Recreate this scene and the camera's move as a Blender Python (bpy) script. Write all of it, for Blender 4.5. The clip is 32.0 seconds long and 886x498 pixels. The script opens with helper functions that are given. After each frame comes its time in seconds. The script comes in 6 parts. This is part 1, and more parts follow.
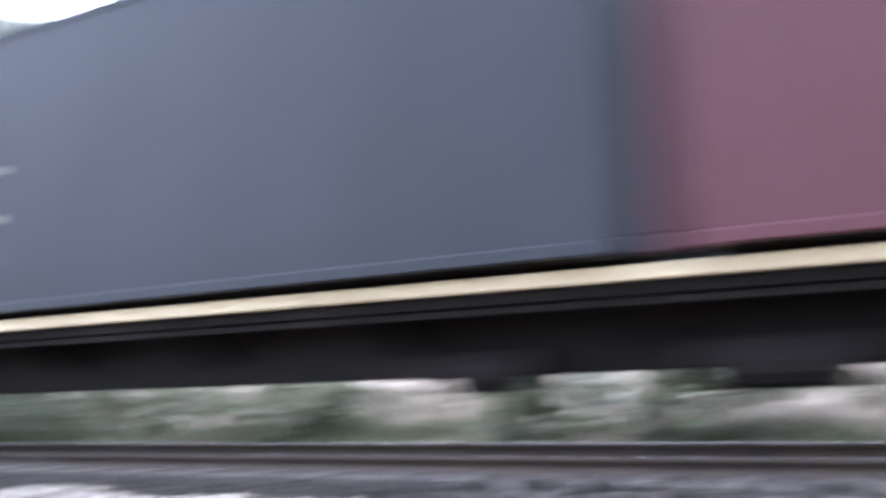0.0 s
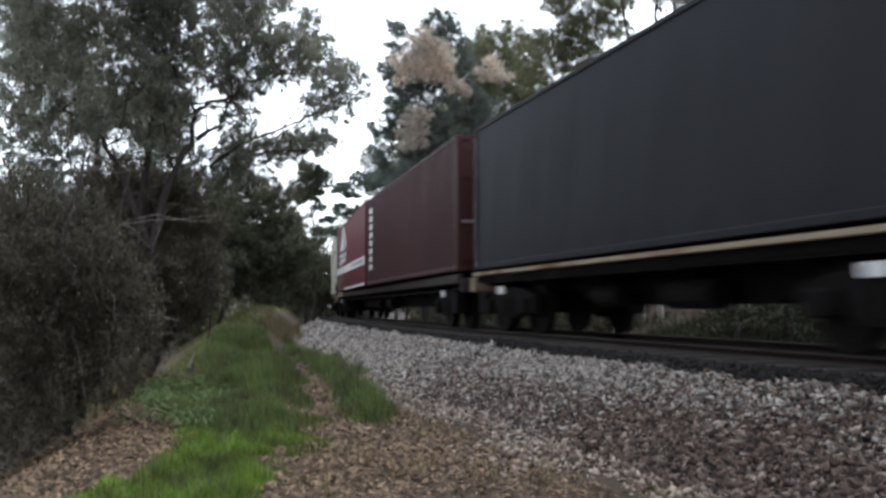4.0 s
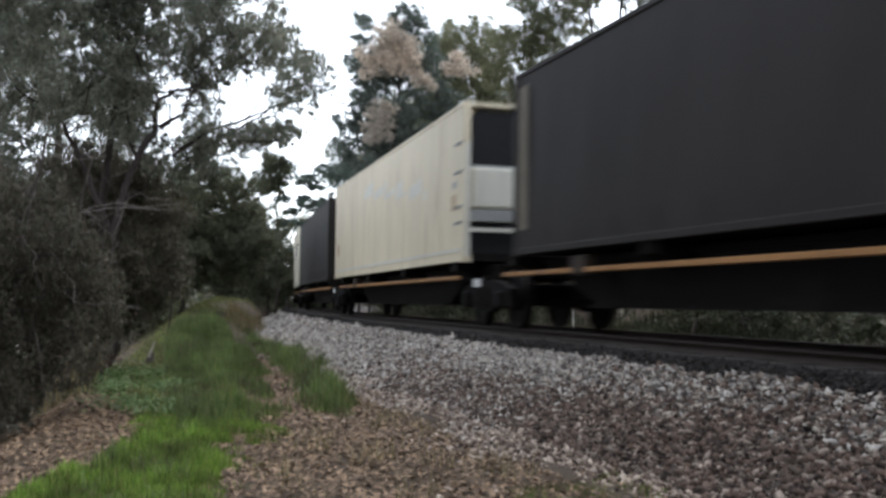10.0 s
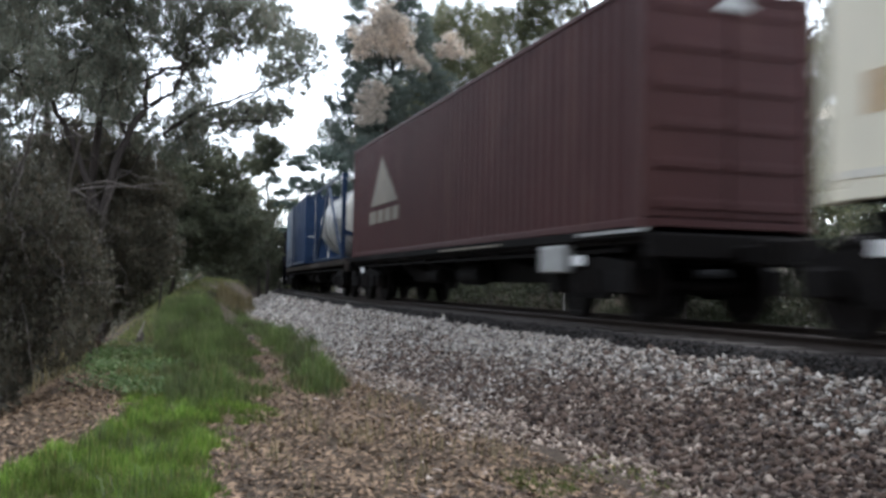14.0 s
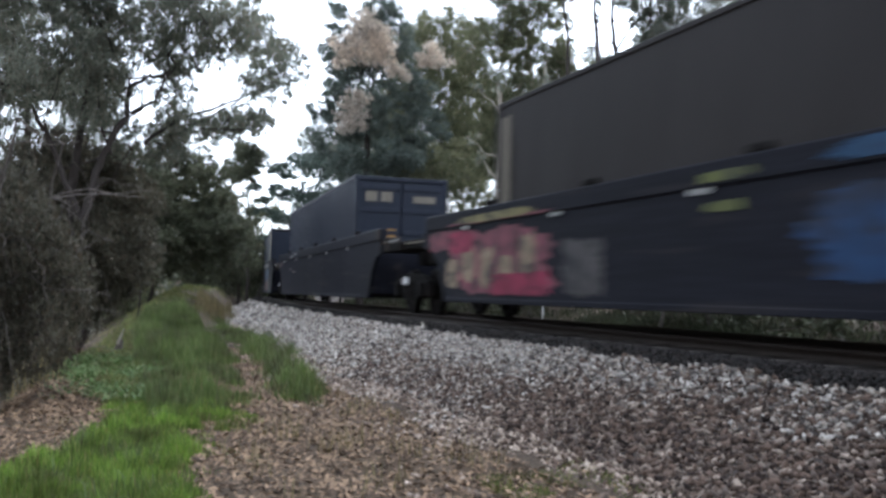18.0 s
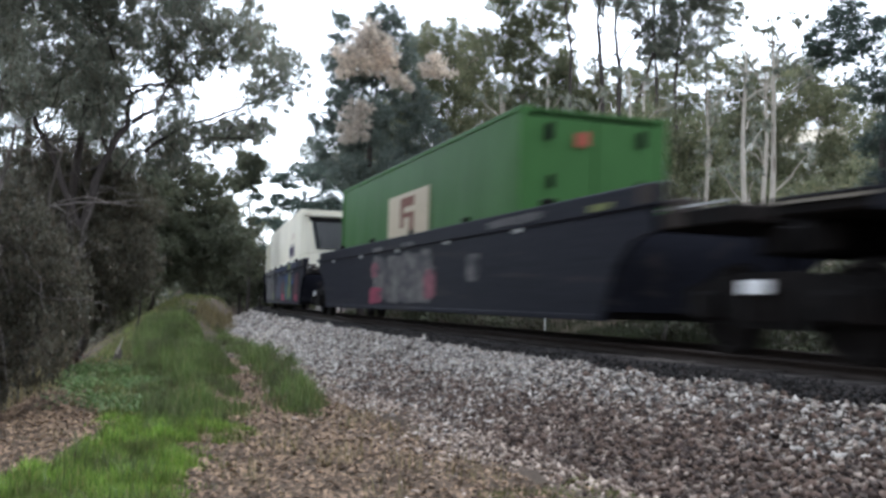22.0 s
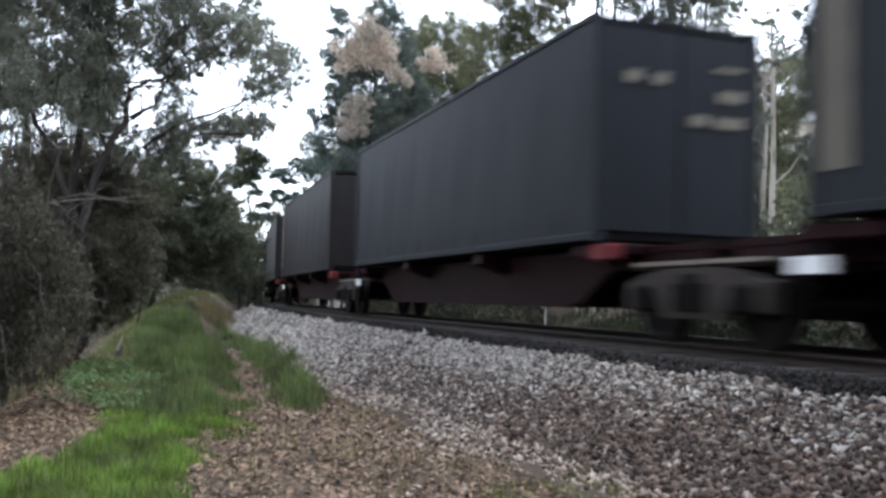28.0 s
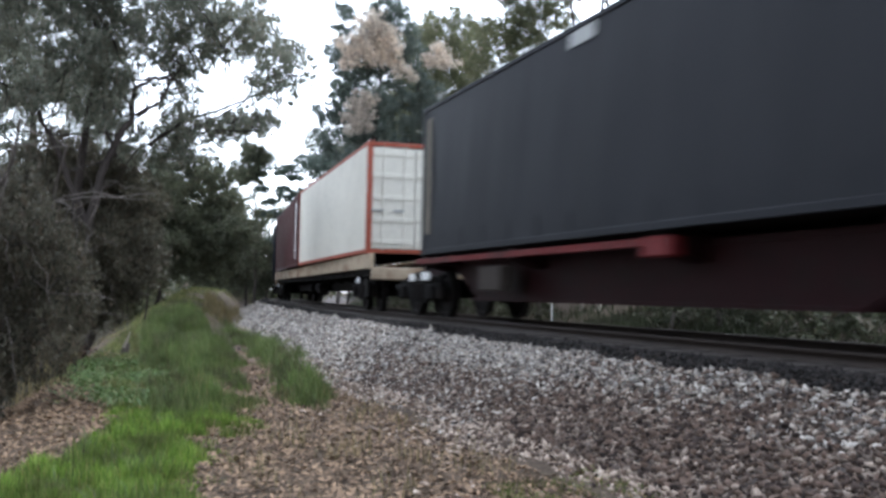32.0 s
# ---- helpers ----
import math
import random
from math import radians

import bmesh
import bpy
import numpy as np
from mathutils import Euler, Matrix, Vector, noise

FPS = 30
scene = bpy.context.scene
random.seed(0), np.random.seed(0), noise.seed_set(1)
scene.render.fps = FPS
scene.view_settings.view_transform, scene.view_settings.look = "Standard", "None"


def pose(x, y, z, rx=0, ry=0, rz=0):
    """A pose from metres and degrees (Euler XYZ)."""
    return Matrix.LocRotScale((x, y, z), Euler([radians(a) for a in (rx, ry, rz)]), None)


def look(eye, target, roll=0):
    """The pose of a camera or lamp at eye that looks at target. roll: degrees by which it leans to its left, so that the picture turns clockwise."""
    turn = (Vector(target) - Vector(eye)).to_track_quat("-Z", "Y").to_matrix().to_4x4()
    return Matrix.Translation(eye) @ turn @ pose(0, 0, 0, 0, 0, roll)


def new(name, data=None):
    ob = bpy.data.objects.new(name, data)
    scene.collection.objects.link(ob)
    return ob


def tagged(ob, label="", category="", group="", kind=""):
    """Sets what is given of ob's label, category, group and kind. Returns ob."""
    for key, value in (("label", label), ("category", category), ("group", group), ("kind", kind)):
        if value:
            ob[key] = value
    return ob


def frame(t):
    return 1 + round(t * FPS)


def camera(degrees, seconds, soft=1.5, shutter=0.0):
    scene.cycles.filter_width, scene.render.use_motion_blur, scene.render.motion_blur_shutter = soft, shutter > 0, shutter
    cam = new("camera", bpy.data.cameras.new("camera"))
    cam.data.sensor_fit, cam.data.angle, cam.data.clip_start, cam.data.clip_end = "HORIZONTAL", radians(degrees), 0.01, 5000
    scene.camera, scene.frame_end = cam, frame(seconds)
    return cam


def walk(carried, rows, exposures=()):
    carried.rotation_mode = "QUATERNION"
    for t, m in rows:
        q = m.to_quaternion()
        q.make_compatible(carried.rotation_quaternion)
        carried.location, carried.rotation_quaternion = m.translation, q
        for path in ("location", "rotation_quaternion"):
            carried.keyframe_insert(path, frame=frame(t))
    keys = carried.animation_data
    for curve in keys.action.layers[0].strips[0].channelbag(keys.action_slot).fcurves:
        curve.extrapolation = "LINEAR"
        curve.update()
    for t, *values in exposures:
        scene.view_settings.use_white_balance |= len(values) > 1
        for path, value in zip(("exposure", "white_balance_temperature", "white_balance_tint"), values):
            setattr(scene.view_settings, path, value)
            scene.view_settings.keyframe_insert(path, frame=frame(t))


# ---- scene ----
# The camera stands on the path beside the line; it pans back from the right in the first second, then stays.
cam = camera(52.0, 32.0, soft=3.0, shutter=0.85)
PATH = [
    (0, -0.040, 0.530, 1.520, 98.83, 1.72, -41.17),
    (0.1, -0.040, 0.530, 1.520, 98.33, 2.06, -33.51),
    (0.2, -0.040, 0.530, 1.520, 97.76, 2.59, -25.53),
    (0.3, -0.040, 0.530, 1.520, 97.10, 2.69, -18.99),
    (0.4, -0.040, 0.530, 1.520, 96.71, 2.76, -14.00),
    (0.5, -0.040, 0.530, 1.520, 96.21, 3.01, -10.51),
    (0.6, -0.040, 0.530, 1.520, 95.96, 3.29, -6.94),
    (0.8, -0.040, 0.530, 1.520, 95.79, 3.01, -2.00),
    (1, -0.039, 0.509, 1.517, 95.71, 2.41, 0.34),
    (1.5, -0.076, 0.442, 1.519, 95.08, 2.01, 0.59),
    (2, -0.079, 0.184, 1.495, 94.52, 1.14, 0.97),
    (2.5, -0.073, 0.155, 1.485, 94.25, 0.53, 2.03),
    (3, -0.062, 0.201, 1.483, 93.99, 0.29, 3.29),
    (3.5, -0.056, 0.200, 1.481, 93.75, 0.15, 4.05),
    (5.5, -0.018, 0.110, 1.468, 93.72, -0.36, 3.56),
    (6, -0.012, 0.071, 1.465, 93.88, -0.45, 3.27),
    (6.5, -0.002, 0.039, 1.461, 94.06, -0.57, 3.08),
    (7, 0.010, 0.015, 1.449, 94.23, -0.62, 2.99),
    (7.5, 0.011, -0.018, 1.446, 94.33, -0.67, 2.96),
    (8, 0.006, -0.004, 1.444, 94.43, -0.67, 2.77),
    (8.5, -0.004, 0.004, 1.452, 94.28, -0.65, 2.48),
    (9, -0.015, 0.017, 1.452, 93.91, -0.64, 2.19),
    (9.5, -0.011, 0.035, 1.454, 93.56, -0.60, 1.94),
    (10, -0.009, 0.057, 1.449, 93.39, -0.62, 1.71),
    (10.5, -0.011, 0.071, 1.454, 93.35, -0.71, 1.51),
    (11, -0.006, 0.095, 1.456, 93.36, -0.79, 1.39),
    (11.5, -0.005, 0.109, 1.454, 93.39, -0.89, 1.34),
    (12, -0.006, 0.110, 1.449, 93.37, -1.02, 1.32),
    (12.5, -0.004, 0.126, 1.446, 93.20, -1.10, 1.34),
    (13, -0.002, 0.137, 1.438, 92.87, -1.15, 1.36),
    (13.5, -0.004, 0.122, 1.430, 92.39, -1.17, 1.32),
    (14, -0.011, 0.105, 1.439, 92.31, -1.11, 1.15),
    (14.5, -0.008, 0.070, 1.442, 92.36, -1.12, 0.94),
    (16.5, -0.001, -0.062, 1.439, 92.63, -1.20, 0.14),
    (17, -0.001, -0.078, 1.437, 92.73, -1.30, 0.01),
    (17.5, 0.004, -0.077, 1.440, 92.79, -1.30, -0.07),
    (18, 0.002, -0.050, 1.441, 92.86, -1.33, -0.10),
    (18.5, -0.000, -0.031, 1.450, 92.93, -1.38, -0.10),
    (19, 0.000, -0.000, 1.450, 93.03, -1.39, -0.07),
    (19.5, -0.005, 0.022, 1.450, 93.14, -1.50, -0.07),
    (20, -0.008, 0.039, 1.450, 93.28, -1.62, -0.07),
    (20.5, -0.006, 0.050, 1.452, 93.36, -1.66, -0.07),
    (21, -0.012, 0.064, 1.448, 93.45, -1.72, -0.09),
    (21.5, -0.003, 0.075, 1.447, 93.50, -1.72, -0.05),
    (22, -0.002, 0.090, 1.450, 93.53, -1.65, -0.01),
    (22.5, 0.008, 0.106, 1.450, 93.58, -1.61, 0.04),
    (23, 0.011, 0.112, 1.443, 93.62, -1.59, 0.06),
    (23.5, 0.009, 0.102, 1.442, 93.65, -1.50, 0.05),
    (24, 0.004, 0.082, 1.445, 93.64, -1.43, 0.00),
    (24.5, 0.003, 0.044, 1.452, 93.47, -1.38, -0.02),
    (25, 0.000, 0.003, 1.452, 93.14, -1.28, -0.08),
    (25.5, -0.001, -0.031, 1.447, 93.00, -1.29, -0.13),
    (27.5, -0.000, 0.070, 1.446, 93.04, -1.34, -0.03),
    (28, -0.001, 0.100, 1.454, 93.18, -1.31, 0.01),
    (28.5, -0.002, 0.125, 1.464, 93.47, -1.29, 0.08),
    (29, -0.002, 0.143, 1.464, 93.78, -1.23, 0.15),
    (29.5, -0.008, 0.152, 1.462, 93.84, -1.22, 0.19),
    (30, 0.002, 0.156, 1.467, 93.53, -1.16, 0.29),
    (30.5, -0.002, 0.150, 1.461, 93.20, -1.16, 0.32),
    (31, 0.001, 0.146, 1.463, 92.99, -1.08, 0.38),
    (31.5, -0.001, 0.117, 1.458, 92.99, -1.04, 0.40),
    (32, -0.006, 0.120, 1.463, 92.91, -1.11, 0.39),
]

EXPOSURES = [(0, 3.1, 5450, 15), (0.3, 2.9, 5400, 13), (0.5, 2.1, 5900, 10), (0.8, 1.1, 6000, 9), (1.2, 0.5, 6100, 9), (1.6, 0.3, 6150, 9), (2.4, 0.25, 6050, 9), (6, 0.36, 6100, 9), (7, 0.38, 6100, 9), (8, 0.11, 6050, 9), (9, 0.11, 6100, 9), (10, 0.36, 6100, 9), (12, 0.40, 6100, 9), (13, 0.42, 6000, 9), (14, 0.48, 5950, 9), (17, 0.61, 5800, 9), (18, 0.61, 5800, 9), (19, 0.7, 5800, 9), (20, 0.68, 5800, 9), (21, 0.76, 5800, 9), (22, 0.66, 5850, 9), (23, 0.71, 5800, 9), (24, 0.72, 5800, 9), (25, 0.56, 5800, 9), (28, 0.71, 5800, 9), (29, 0.76, 5800, 9), (30, 0.88, 5800, 9), (31, 0.8, 5800, 9), (32, 0.8, 5800, 9)]
walk(cam, [(t, pose(x, y, z, rx, ry, rz)) for t, x, y, z, rx, ry, rz in PATH], EXPOSURES)

# ---- light: a bright overcast sky ----
SUN_ELEVATION, SUN_TURN = radians(62), radians(30)
world = bpy.data.worlds.new("overcast")
scene.world = world
world.use_nodes = True
wn = world.node_tree
sky = wn.nodes.new("ShaderNodeTexSky")
sky.sky_type, sky.sun_disc = "NISHITA", False
sky.sun_elevation, sky.sun_rotation = SUN_ELEVATION, SUN_TURN
sky.dust_density, sky.air_density, sky.ozone_density = 1.5, 1.0, 1.0
pale = wn.nodes.new("ShaderNodeHueSaturation")
pale.inputs["Saturation"].default_value = 0.22
wn.links.new(sky.outputs["Color"], pale.inputs["Color"])
wn.links.new(pale.outputs["Color"], wn.nodes["Background"].inputs["Color"])
wn.nodes["Background"].inputs["Strength"].default_value = 0.35
sun = new("sun", bpy.data.lights.new("sun", "SUN"))
sun.data.energy, sun.data.angle, sun.data.color = 0.6, radians(50), (1.0, 0.98, 0.95)
sun.matrix_world = look((0, 0, 60), (-math.sin(SUN_TURN) * 40, -math.cos(SUN_TURN) * 40, 60 - 40 * math.tan(SUN_ELEVATION)))

# ---- the line: one long right-hand curve; s runs along it away from the camera, off is to its right ----
X0, Y0, HEADING, BEND = 2.918, 12.0, -0.3624, 0.003578
RADIUS = 1 / BEND
CX, CY = X0 + math.cos(HEADING) * RADIUS, Y0 - math.sin(HEADING) * RADIUS
RAIL_Z, DECK = 1.03, 1.19


def on_line(s, off=0.0):
    a = HEADING + BEND * s
    r = RADIUS - off
    return CX - r * math.cos(a), CY + r * math.sin(a), a


def line_place(x, y):
    return (math.atan2(y - CY, CX - x) - HEADING) / BEND, RADIUS - math.hypot(x - CX, y - CY)


def smooth(a, b, x):
    t = min(1.0, max(0.0, (x - a) / (b - a)))
    return t * t * (3 - 2 * t)


def ground_height(s, off):
    near = smooth(900, 600, abs(s))
    if off < 0:
        o = -off
        edge = 7.9 - 0.06 * min(40, max(-12, s))
        low = 1.5 * smooth(15, 42, s) * smooth(3.0, 5.2, o)
        drop = min(3.2, max(0.0, o - edge) * 0.55)
        base = low - drop + 2.5 * smooth(40, 300, o)
        bank = 0.88 - smooth(1.7, 3.55, o) * 0.0 - 0.88 * min(1, max(0, (o - 1.7) / 1.8))
        h = base if o > 3.5 else max(bank, base)
        return h * near + base * (1 - near) * 0.3
    base = 0.35 + 1.5 * smooth(3.5, 12, off) + 12.5 * smooth(9, 95, off)
    bank = 0.88 - 0.53 * min(1, max(0, (off - 1.7) / 1.3))
    return (bank if off < 3.0 else base) * near + 3 * (1 - near)


def ground_at(x, y):
    return ground_height(*line_place(x, y))


def bearing(az, dist):
    """The place on the ground plan at an angle right of straight ahead."""
    return dist * math.sin(radians(az)), dist * math.cos(radians(az))


# ---- materials ----
def material(name, color, rough=0.7, metal=0.0, spread=0.25, grain=9.0, coarse=0.7, stretch=(1, 1, 1), bump=0.15,
             bump_scale=40.0, tint=None, tint_at=0.62, per_piece=0.0, gloss=0.22):
    """Colour that wanders at two scales, stained towards tint, with fine relief."""
    m = bpy.data.materials.new(name)
    m.use_nodes = True
    nt, N = m.node_tree, m.node_tree.nodes
    L = nt.links.new
    p = N["Principled BSDF"]
    tc = N.new("ShaderNodeTexCoord")
    mp = N.new("ShaderNodeMapping")
    mp.inputs["Scale"].default_value = stretch
    L(tc.outputs["Object"], mp.inputs["Vector"])
    n1, n2 = N.new("ShaderNodeTexNoise"), N.new("ShaderNodeTexNoise")
    n1.inputs["Scale"].default_value, n1.inputs["Detail"].default_value = coarse, 5
    n2.inputs["Scale"].default_value, n2.inputs["Detail"].default_value = grain, 6
    for n in (n1, n2):
        L(mp.outputs["Vector"], n.inputs["Vector"])
    add = N.new("ShaderNodeMath")
    add.operation = "ADD"
    L(n1.outputs["Fac"], add.inputs[0])
    L(n2.outputs["Fac"], add.inputs[1])
    fac = add.outputs[0]
    if per_piece:
        geo, mul = N.new("ShaderNodeNewGeometry"), N.new("ShaderNodeMath")
        mul.operation = "MULTIPLY_ADD"
        L(geo.outputs["Random Per Island"], mul.inputs[0])
        mul.inputs[1].default_value = per_piece
        L(fac, mul.inputs[2])
        sub = N.new("ShaderNodeMath")
        sub.operation = "SUBTRACT"
        L(mul.outputs[0], sub.inputs[0])
        sub.inputs[1].default_value = per_piece / 2
        fac = sub.outputs[0]
    half = N.new("ShaderNodeMath")
    half.operation = "MULTIPLY"
    L(fac, half.inputs[0])
    half.inputs[1].default_value = 0.5
    ramp = N.new("ShaderNodeValToRGB")
    c = np.array(color)
    e = ramp.color_ramp.elements
    e[0].position, e[0].color = 0.28, (*(c * (1 - spread)), 1)
    e[1].position, e[1].color = 0.72, (*np.minimum(c * (1 + spread), 0.9), 1)
    L(half.outputs[0], ramp.inputs["Fac"])
    out = ramp.outputs["Color"]
    if tint is not None:
        n3, r3, mix = N.new("ShaderNodeTexNoise"), N.new("ShaderNodeValToRGB"), N.new("ShaderNodeMix")
        n3.inputs["Scale"].default_value, n3.inputs["Detail"].default_value = coarse * 3.1, 8
        L(mp.outputs["Vector"], n3.inputs["Vector"])
        L(n3.outputs["Fac"], r3.inputs["Fac"])
        r3.color_ramp.elements[0].position, r3.color_ramp.elements[1].position = tint_at - 0.08, tint_at + 0.14
        mix.data_type = "RGBA"
        L(r3.outputs["Color"], mix.inputs["Factor"])
        L(out, mix.inputs["A"])
        mix.inputs["B"].default_value = (*tint, 1)
        out = mix.outputs["Result"]
    L(out, p.inputs["Base Color"])
    p.inputs["Roughness"].default_value, p.inputs["Metallic"].default_value = rough, metal
    p.inputs["Specular IOR Level"].default_value = gloss
    if bump:
        n4, bp = N.new("ShaderNodeTexNoise"), N.new("ShaderNodeBump")
        n4.inputs["Scale"].default_value, n4.inputs["Detail"].default_value = bump_scale, 4
        L(tc.outputs["Object"], n4.inputs["Vector"])
        L(n4.outputs["Fac"], bp.inputs["Height"])
        bp.inputs["Strength"].default_value, bp.inputs["Distance"].default_value = bump, 0.02
        L(bp.outputs["Normal"], p.inputs["Normal"])
    return m


def leaf_material(name, color, dry, share=0.25, light=0.3, patchy=False):
    """Leaves: each differs in tone, some are dry; light shows a little through them."""
    m = bpy.data.materials.new(name)
    m.use_nodes = True
    nt, N = m.node_tree, m.node_tree.nodes
    L = nt.links.new
    p = N["Principled BSDF"]
    geo, ramp = N.new("ShaderNodeNewGeometry"), N.new("ShaderNodeValToRGB")
    L(geo.outputs["Random Per Island"], ramp.inputs["Fac"])
    c = np.array(color)
    e = ramp.color_ramp.elements
    e[0].color, e[1].color = (*(c * 0.5), 1), (*dry, 1)
    mid = ramp.color_ramp.elements.new(1 - share)
    mid.color = (*np.minimum(c * 1.5, 0.9), 1)
    tc, n1, mix = N.new("ShaderNodeTexCoord"), N.new("ShaderNodeTexNoise"), N.new("ShaderNodeMix")
    n1.inputs["Scale"].default_value, n1.inputs["Detail"].default_value = (1.7, 5) if patchy else (0.45, 3)
    L(tc.outputs["Object"], n1.inputs["Vector"])
    mix.data_type, mix.blend_type = "RGBA", "MULTIPLY"
    mix.inputs["Factor"].default_value = 1.0
    tone = N.new("ShaderNodeValToRGB")
    tone.color_ramp.elements[0].position, tone.color_ramp.elements[0].color = 0.3, (0.7, 0.72, 0.7, 1)
    tone.color_ramp.elements[1].position, tone.color_ramp.elements[1].color = 0.7, (1.1, 1.08, 1.0, 1)
    if patchy:
        tone.color_ramp.elements[0].position, tone.color_ramp.elements[0].color = 0.36, (0.55, 0.45, 0.6, 1)
        tone.color_ramp.elements[1].position, tone.color_ramp.elements[1].color = 0.64, (1.15, 1.15, 1.0, 1)
    L(n1.outputs["Fac"], tone.inputs["Fac"])
    L(ramp.outputs["Color"], mix.inputs["A"])
    L(tone.outputs["Color"], mix.inputs["B"])
    L(mix.outputs["Result"], p.inputs["Base Color"])
    p.inputs["Roughness"].default_value = 0.55
    p.inputs["Specular IOR Level"].default_value = 0.25
    tr, ms = N.new("ShaderNodeBsdfTranslucent"), N.new("ShaderNodeMixShader")
    L(mix.outputs["Result"], tr.inputs["Color"])
    ms.inputs["Fac"].default_value = light
    L(p.outputs["BSDF"], ms.inputs[1])
    L(tr.outputs["BSDF"], ms.inputs[2])
    L(ms.outputs["Shader"], N["Material Output"].inputs["Surface"])
    return m


def stone_material(name, tones):
    """Broken stone: every piece has a tone of its own, with a fine grain."""
    m = bpy.data.materials.new(name)
    m.use_nodes = True
    N, L = m.node_tree.nodes, m.node_tree.links.new
    p = N["Principled BSDF"]
    geo, ramp, tc, n1 = N.new("ShaderNodeNewGeometry"), N.new("ShaderNodeValToRGB"), N.new("ShaderNodeTexCoord"), N.new("ShaderNodeTexNoise")
    L(geo.outputs["Random Per Island"], ramp.inputs["Fac"])
    e = ramp.color_ramp.elements
    e[0].color, e[1].color = (*tones[0], 1), (*tones[-1], 1)
    for i, c in enumerate(tones[1:-1], 1):
        k = e.new(0.8 * i / (len(tones) - 2))
        k.color = (*c, 1)
    n1.inputs["Scale"].default_value, n1.inputs["Detail"].default_value = 45, 5
    L(tc.outputs["Object"], n1.inputs["Vector"])
    tone, mix = N.new("ShaderNodeValToRGB"), N.new("ShaderNodeMix")
    tone.color_ramp.elements[0].position, tone.color_ramp.elements[0].color = 0.3, (0.65, 0.63, 0.62, 1)
    tone.color_ramp.elements[1].position, tone.color_ramp.elements[1].color = 0.7, (1.2, 1.2, 1.2, 1)
    L(n1.outputs["Fac"], tone.inputs["Fac"])
    mix.data_type, mix.blend_type = "RGBA", "MULTIPLY"
    mix.inputs["Factor"].default_value = 1.0
    L(ramp.outputs["Color"], mix.inputs["A"])
    L(tone.outputs["Color"], mix.inputs["B"])
    L(mix.outputs["Result"], p.inputs["Base Color"])
    p.inputs["Roughness"].default_value = 0.9
    p.inputs["Specular IOR Level"].default_value = 0.2
    return m


GRIME = (0.06, 0.045, 0.035)
M = {}
M["earth"] = material("leaf_strewn_earth", (0.07, 0.052, 0.038), 0.95, spread=0.55, grain=14, coarse=0.5, bump=0.6, bump_scale=25, tint=(0.07, 0.055, 0.035))
M["stone"] = stone_material("ballast_stone", [(0.055, 0.049, 0.047), (0.165, 0.146, 0.134), (0.30, 0.282, 0.26), (0.45, 0.39, 0.33), (0.38, 0.36, 0.335), (0.68, 0.63, 0.57)])
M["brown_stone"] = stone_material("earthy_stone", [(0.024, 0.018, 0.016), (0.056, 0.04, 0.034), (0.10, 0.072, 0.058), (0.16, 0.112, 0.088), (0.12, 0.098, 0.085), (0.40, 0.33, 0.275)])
# near-black tones: soot, and the shade under the train put into the colour
M["sooty_shaded_stone"] = stone_material("sooty_shaded_stone", [(0.012, 0.011, 0.011), (0.022, 0.02, 0.019), (0.035, 0.03, 0.028), (0.05, 0.042, 0.038)])
M["toe_stone"] = stone_material("pale_toe_stone", [(0.12, 0.09, 0.075), (0.24, 0.185, 0.15), (0.36, 0.29, 0.24), (0.46, 0.38, 0.31), (0.60, 0.51, 0.43)])
M["mulch"] = material("crumbled_leaf_mulch", (0.135, 0.092, 0.062), 0.9, spread=0.6, per_piece=1.3, bump=0)
# bed, rail and sleeper colours are also darkened for the train's shade
M["bed"] = material("sooty_shaded_ballast_bed", (0.06, 0.05, 0.046), 0.95, spread=0.55, grain=18, coarse=2, bump=1.0, bump_scale=16)
M["rail"] = material("rusty_rail", (0.03, 0.022, 0.018), 0.6, 0.3, spread=0.3, coarse=2)
M["sleeper"] = material("sooty_shaded_concrete_sleeper", (0.06, 0.052, 0.046), 0.9)
M["litter"] = material("leaf_litter", (0.205, 0.14, 0.09), 0.8, spread=0.65, per_piece=1.4, bump=0)
M["grass"] = leaf_material("grass_blades", (0.165, 0.27, 0.05), (0.30, 0.27, 0.11), 0.18, 0.4, True)
M["verge"] = leaf_material("verge_blades", (0.14, 0.18, 0.06), (0.30, 0.25, 0.13), 0.38, 0.35, True)
# far weeds: shade of the train and trees is put into the leaf colour
M["far_green"] = leaf_material("shaded_green_weeds", (0.042, 0.053, 0.026), (0.07, 0.068, 0.04), 0.25, 0.3)
M["tall_grass"] = leaf_material("tall_grass_blades", (0.125, 0.18, 0.06), (0.24, 0.21, 0.11), 0.2, 0.35, True)
M["dry_grass"] = leaf_material("dry_grass_blades", (0.20, 0.17, 0.09), (0.34, 0.27, 0.15), 0.4, 0.3)
M["weed"] = leaf_material("broad_weed", (0.10, 0.165, 0.055), (0.20, 0.22, 0.10), 0.35, 0.3)
# far grass, darkened in colour for the same shade
M["far_grass"] = leaf_material("shaded_verge_grass", (0.042, 0.037, 0.024), (0.07, 0.057, 0.038), 0.3, 0.25)
M["gum"] = leaf_material("gum_leaves", (0.208, 0.222, 0.183), (0.26, 0.215, 0.18), 0.3, 0.55)
M["gum_blue"] = leaf_material("blue_gum_leaves", (0.15, 0.18, 0.165), (0.22, 0.22, 0.19), 0.2, 0.45)
M["olive"] = leaf_material("olive_leaves", (0.175, 0.185, 0.11), (0.25, 0.215, 0.145), 0.22, 0.45)
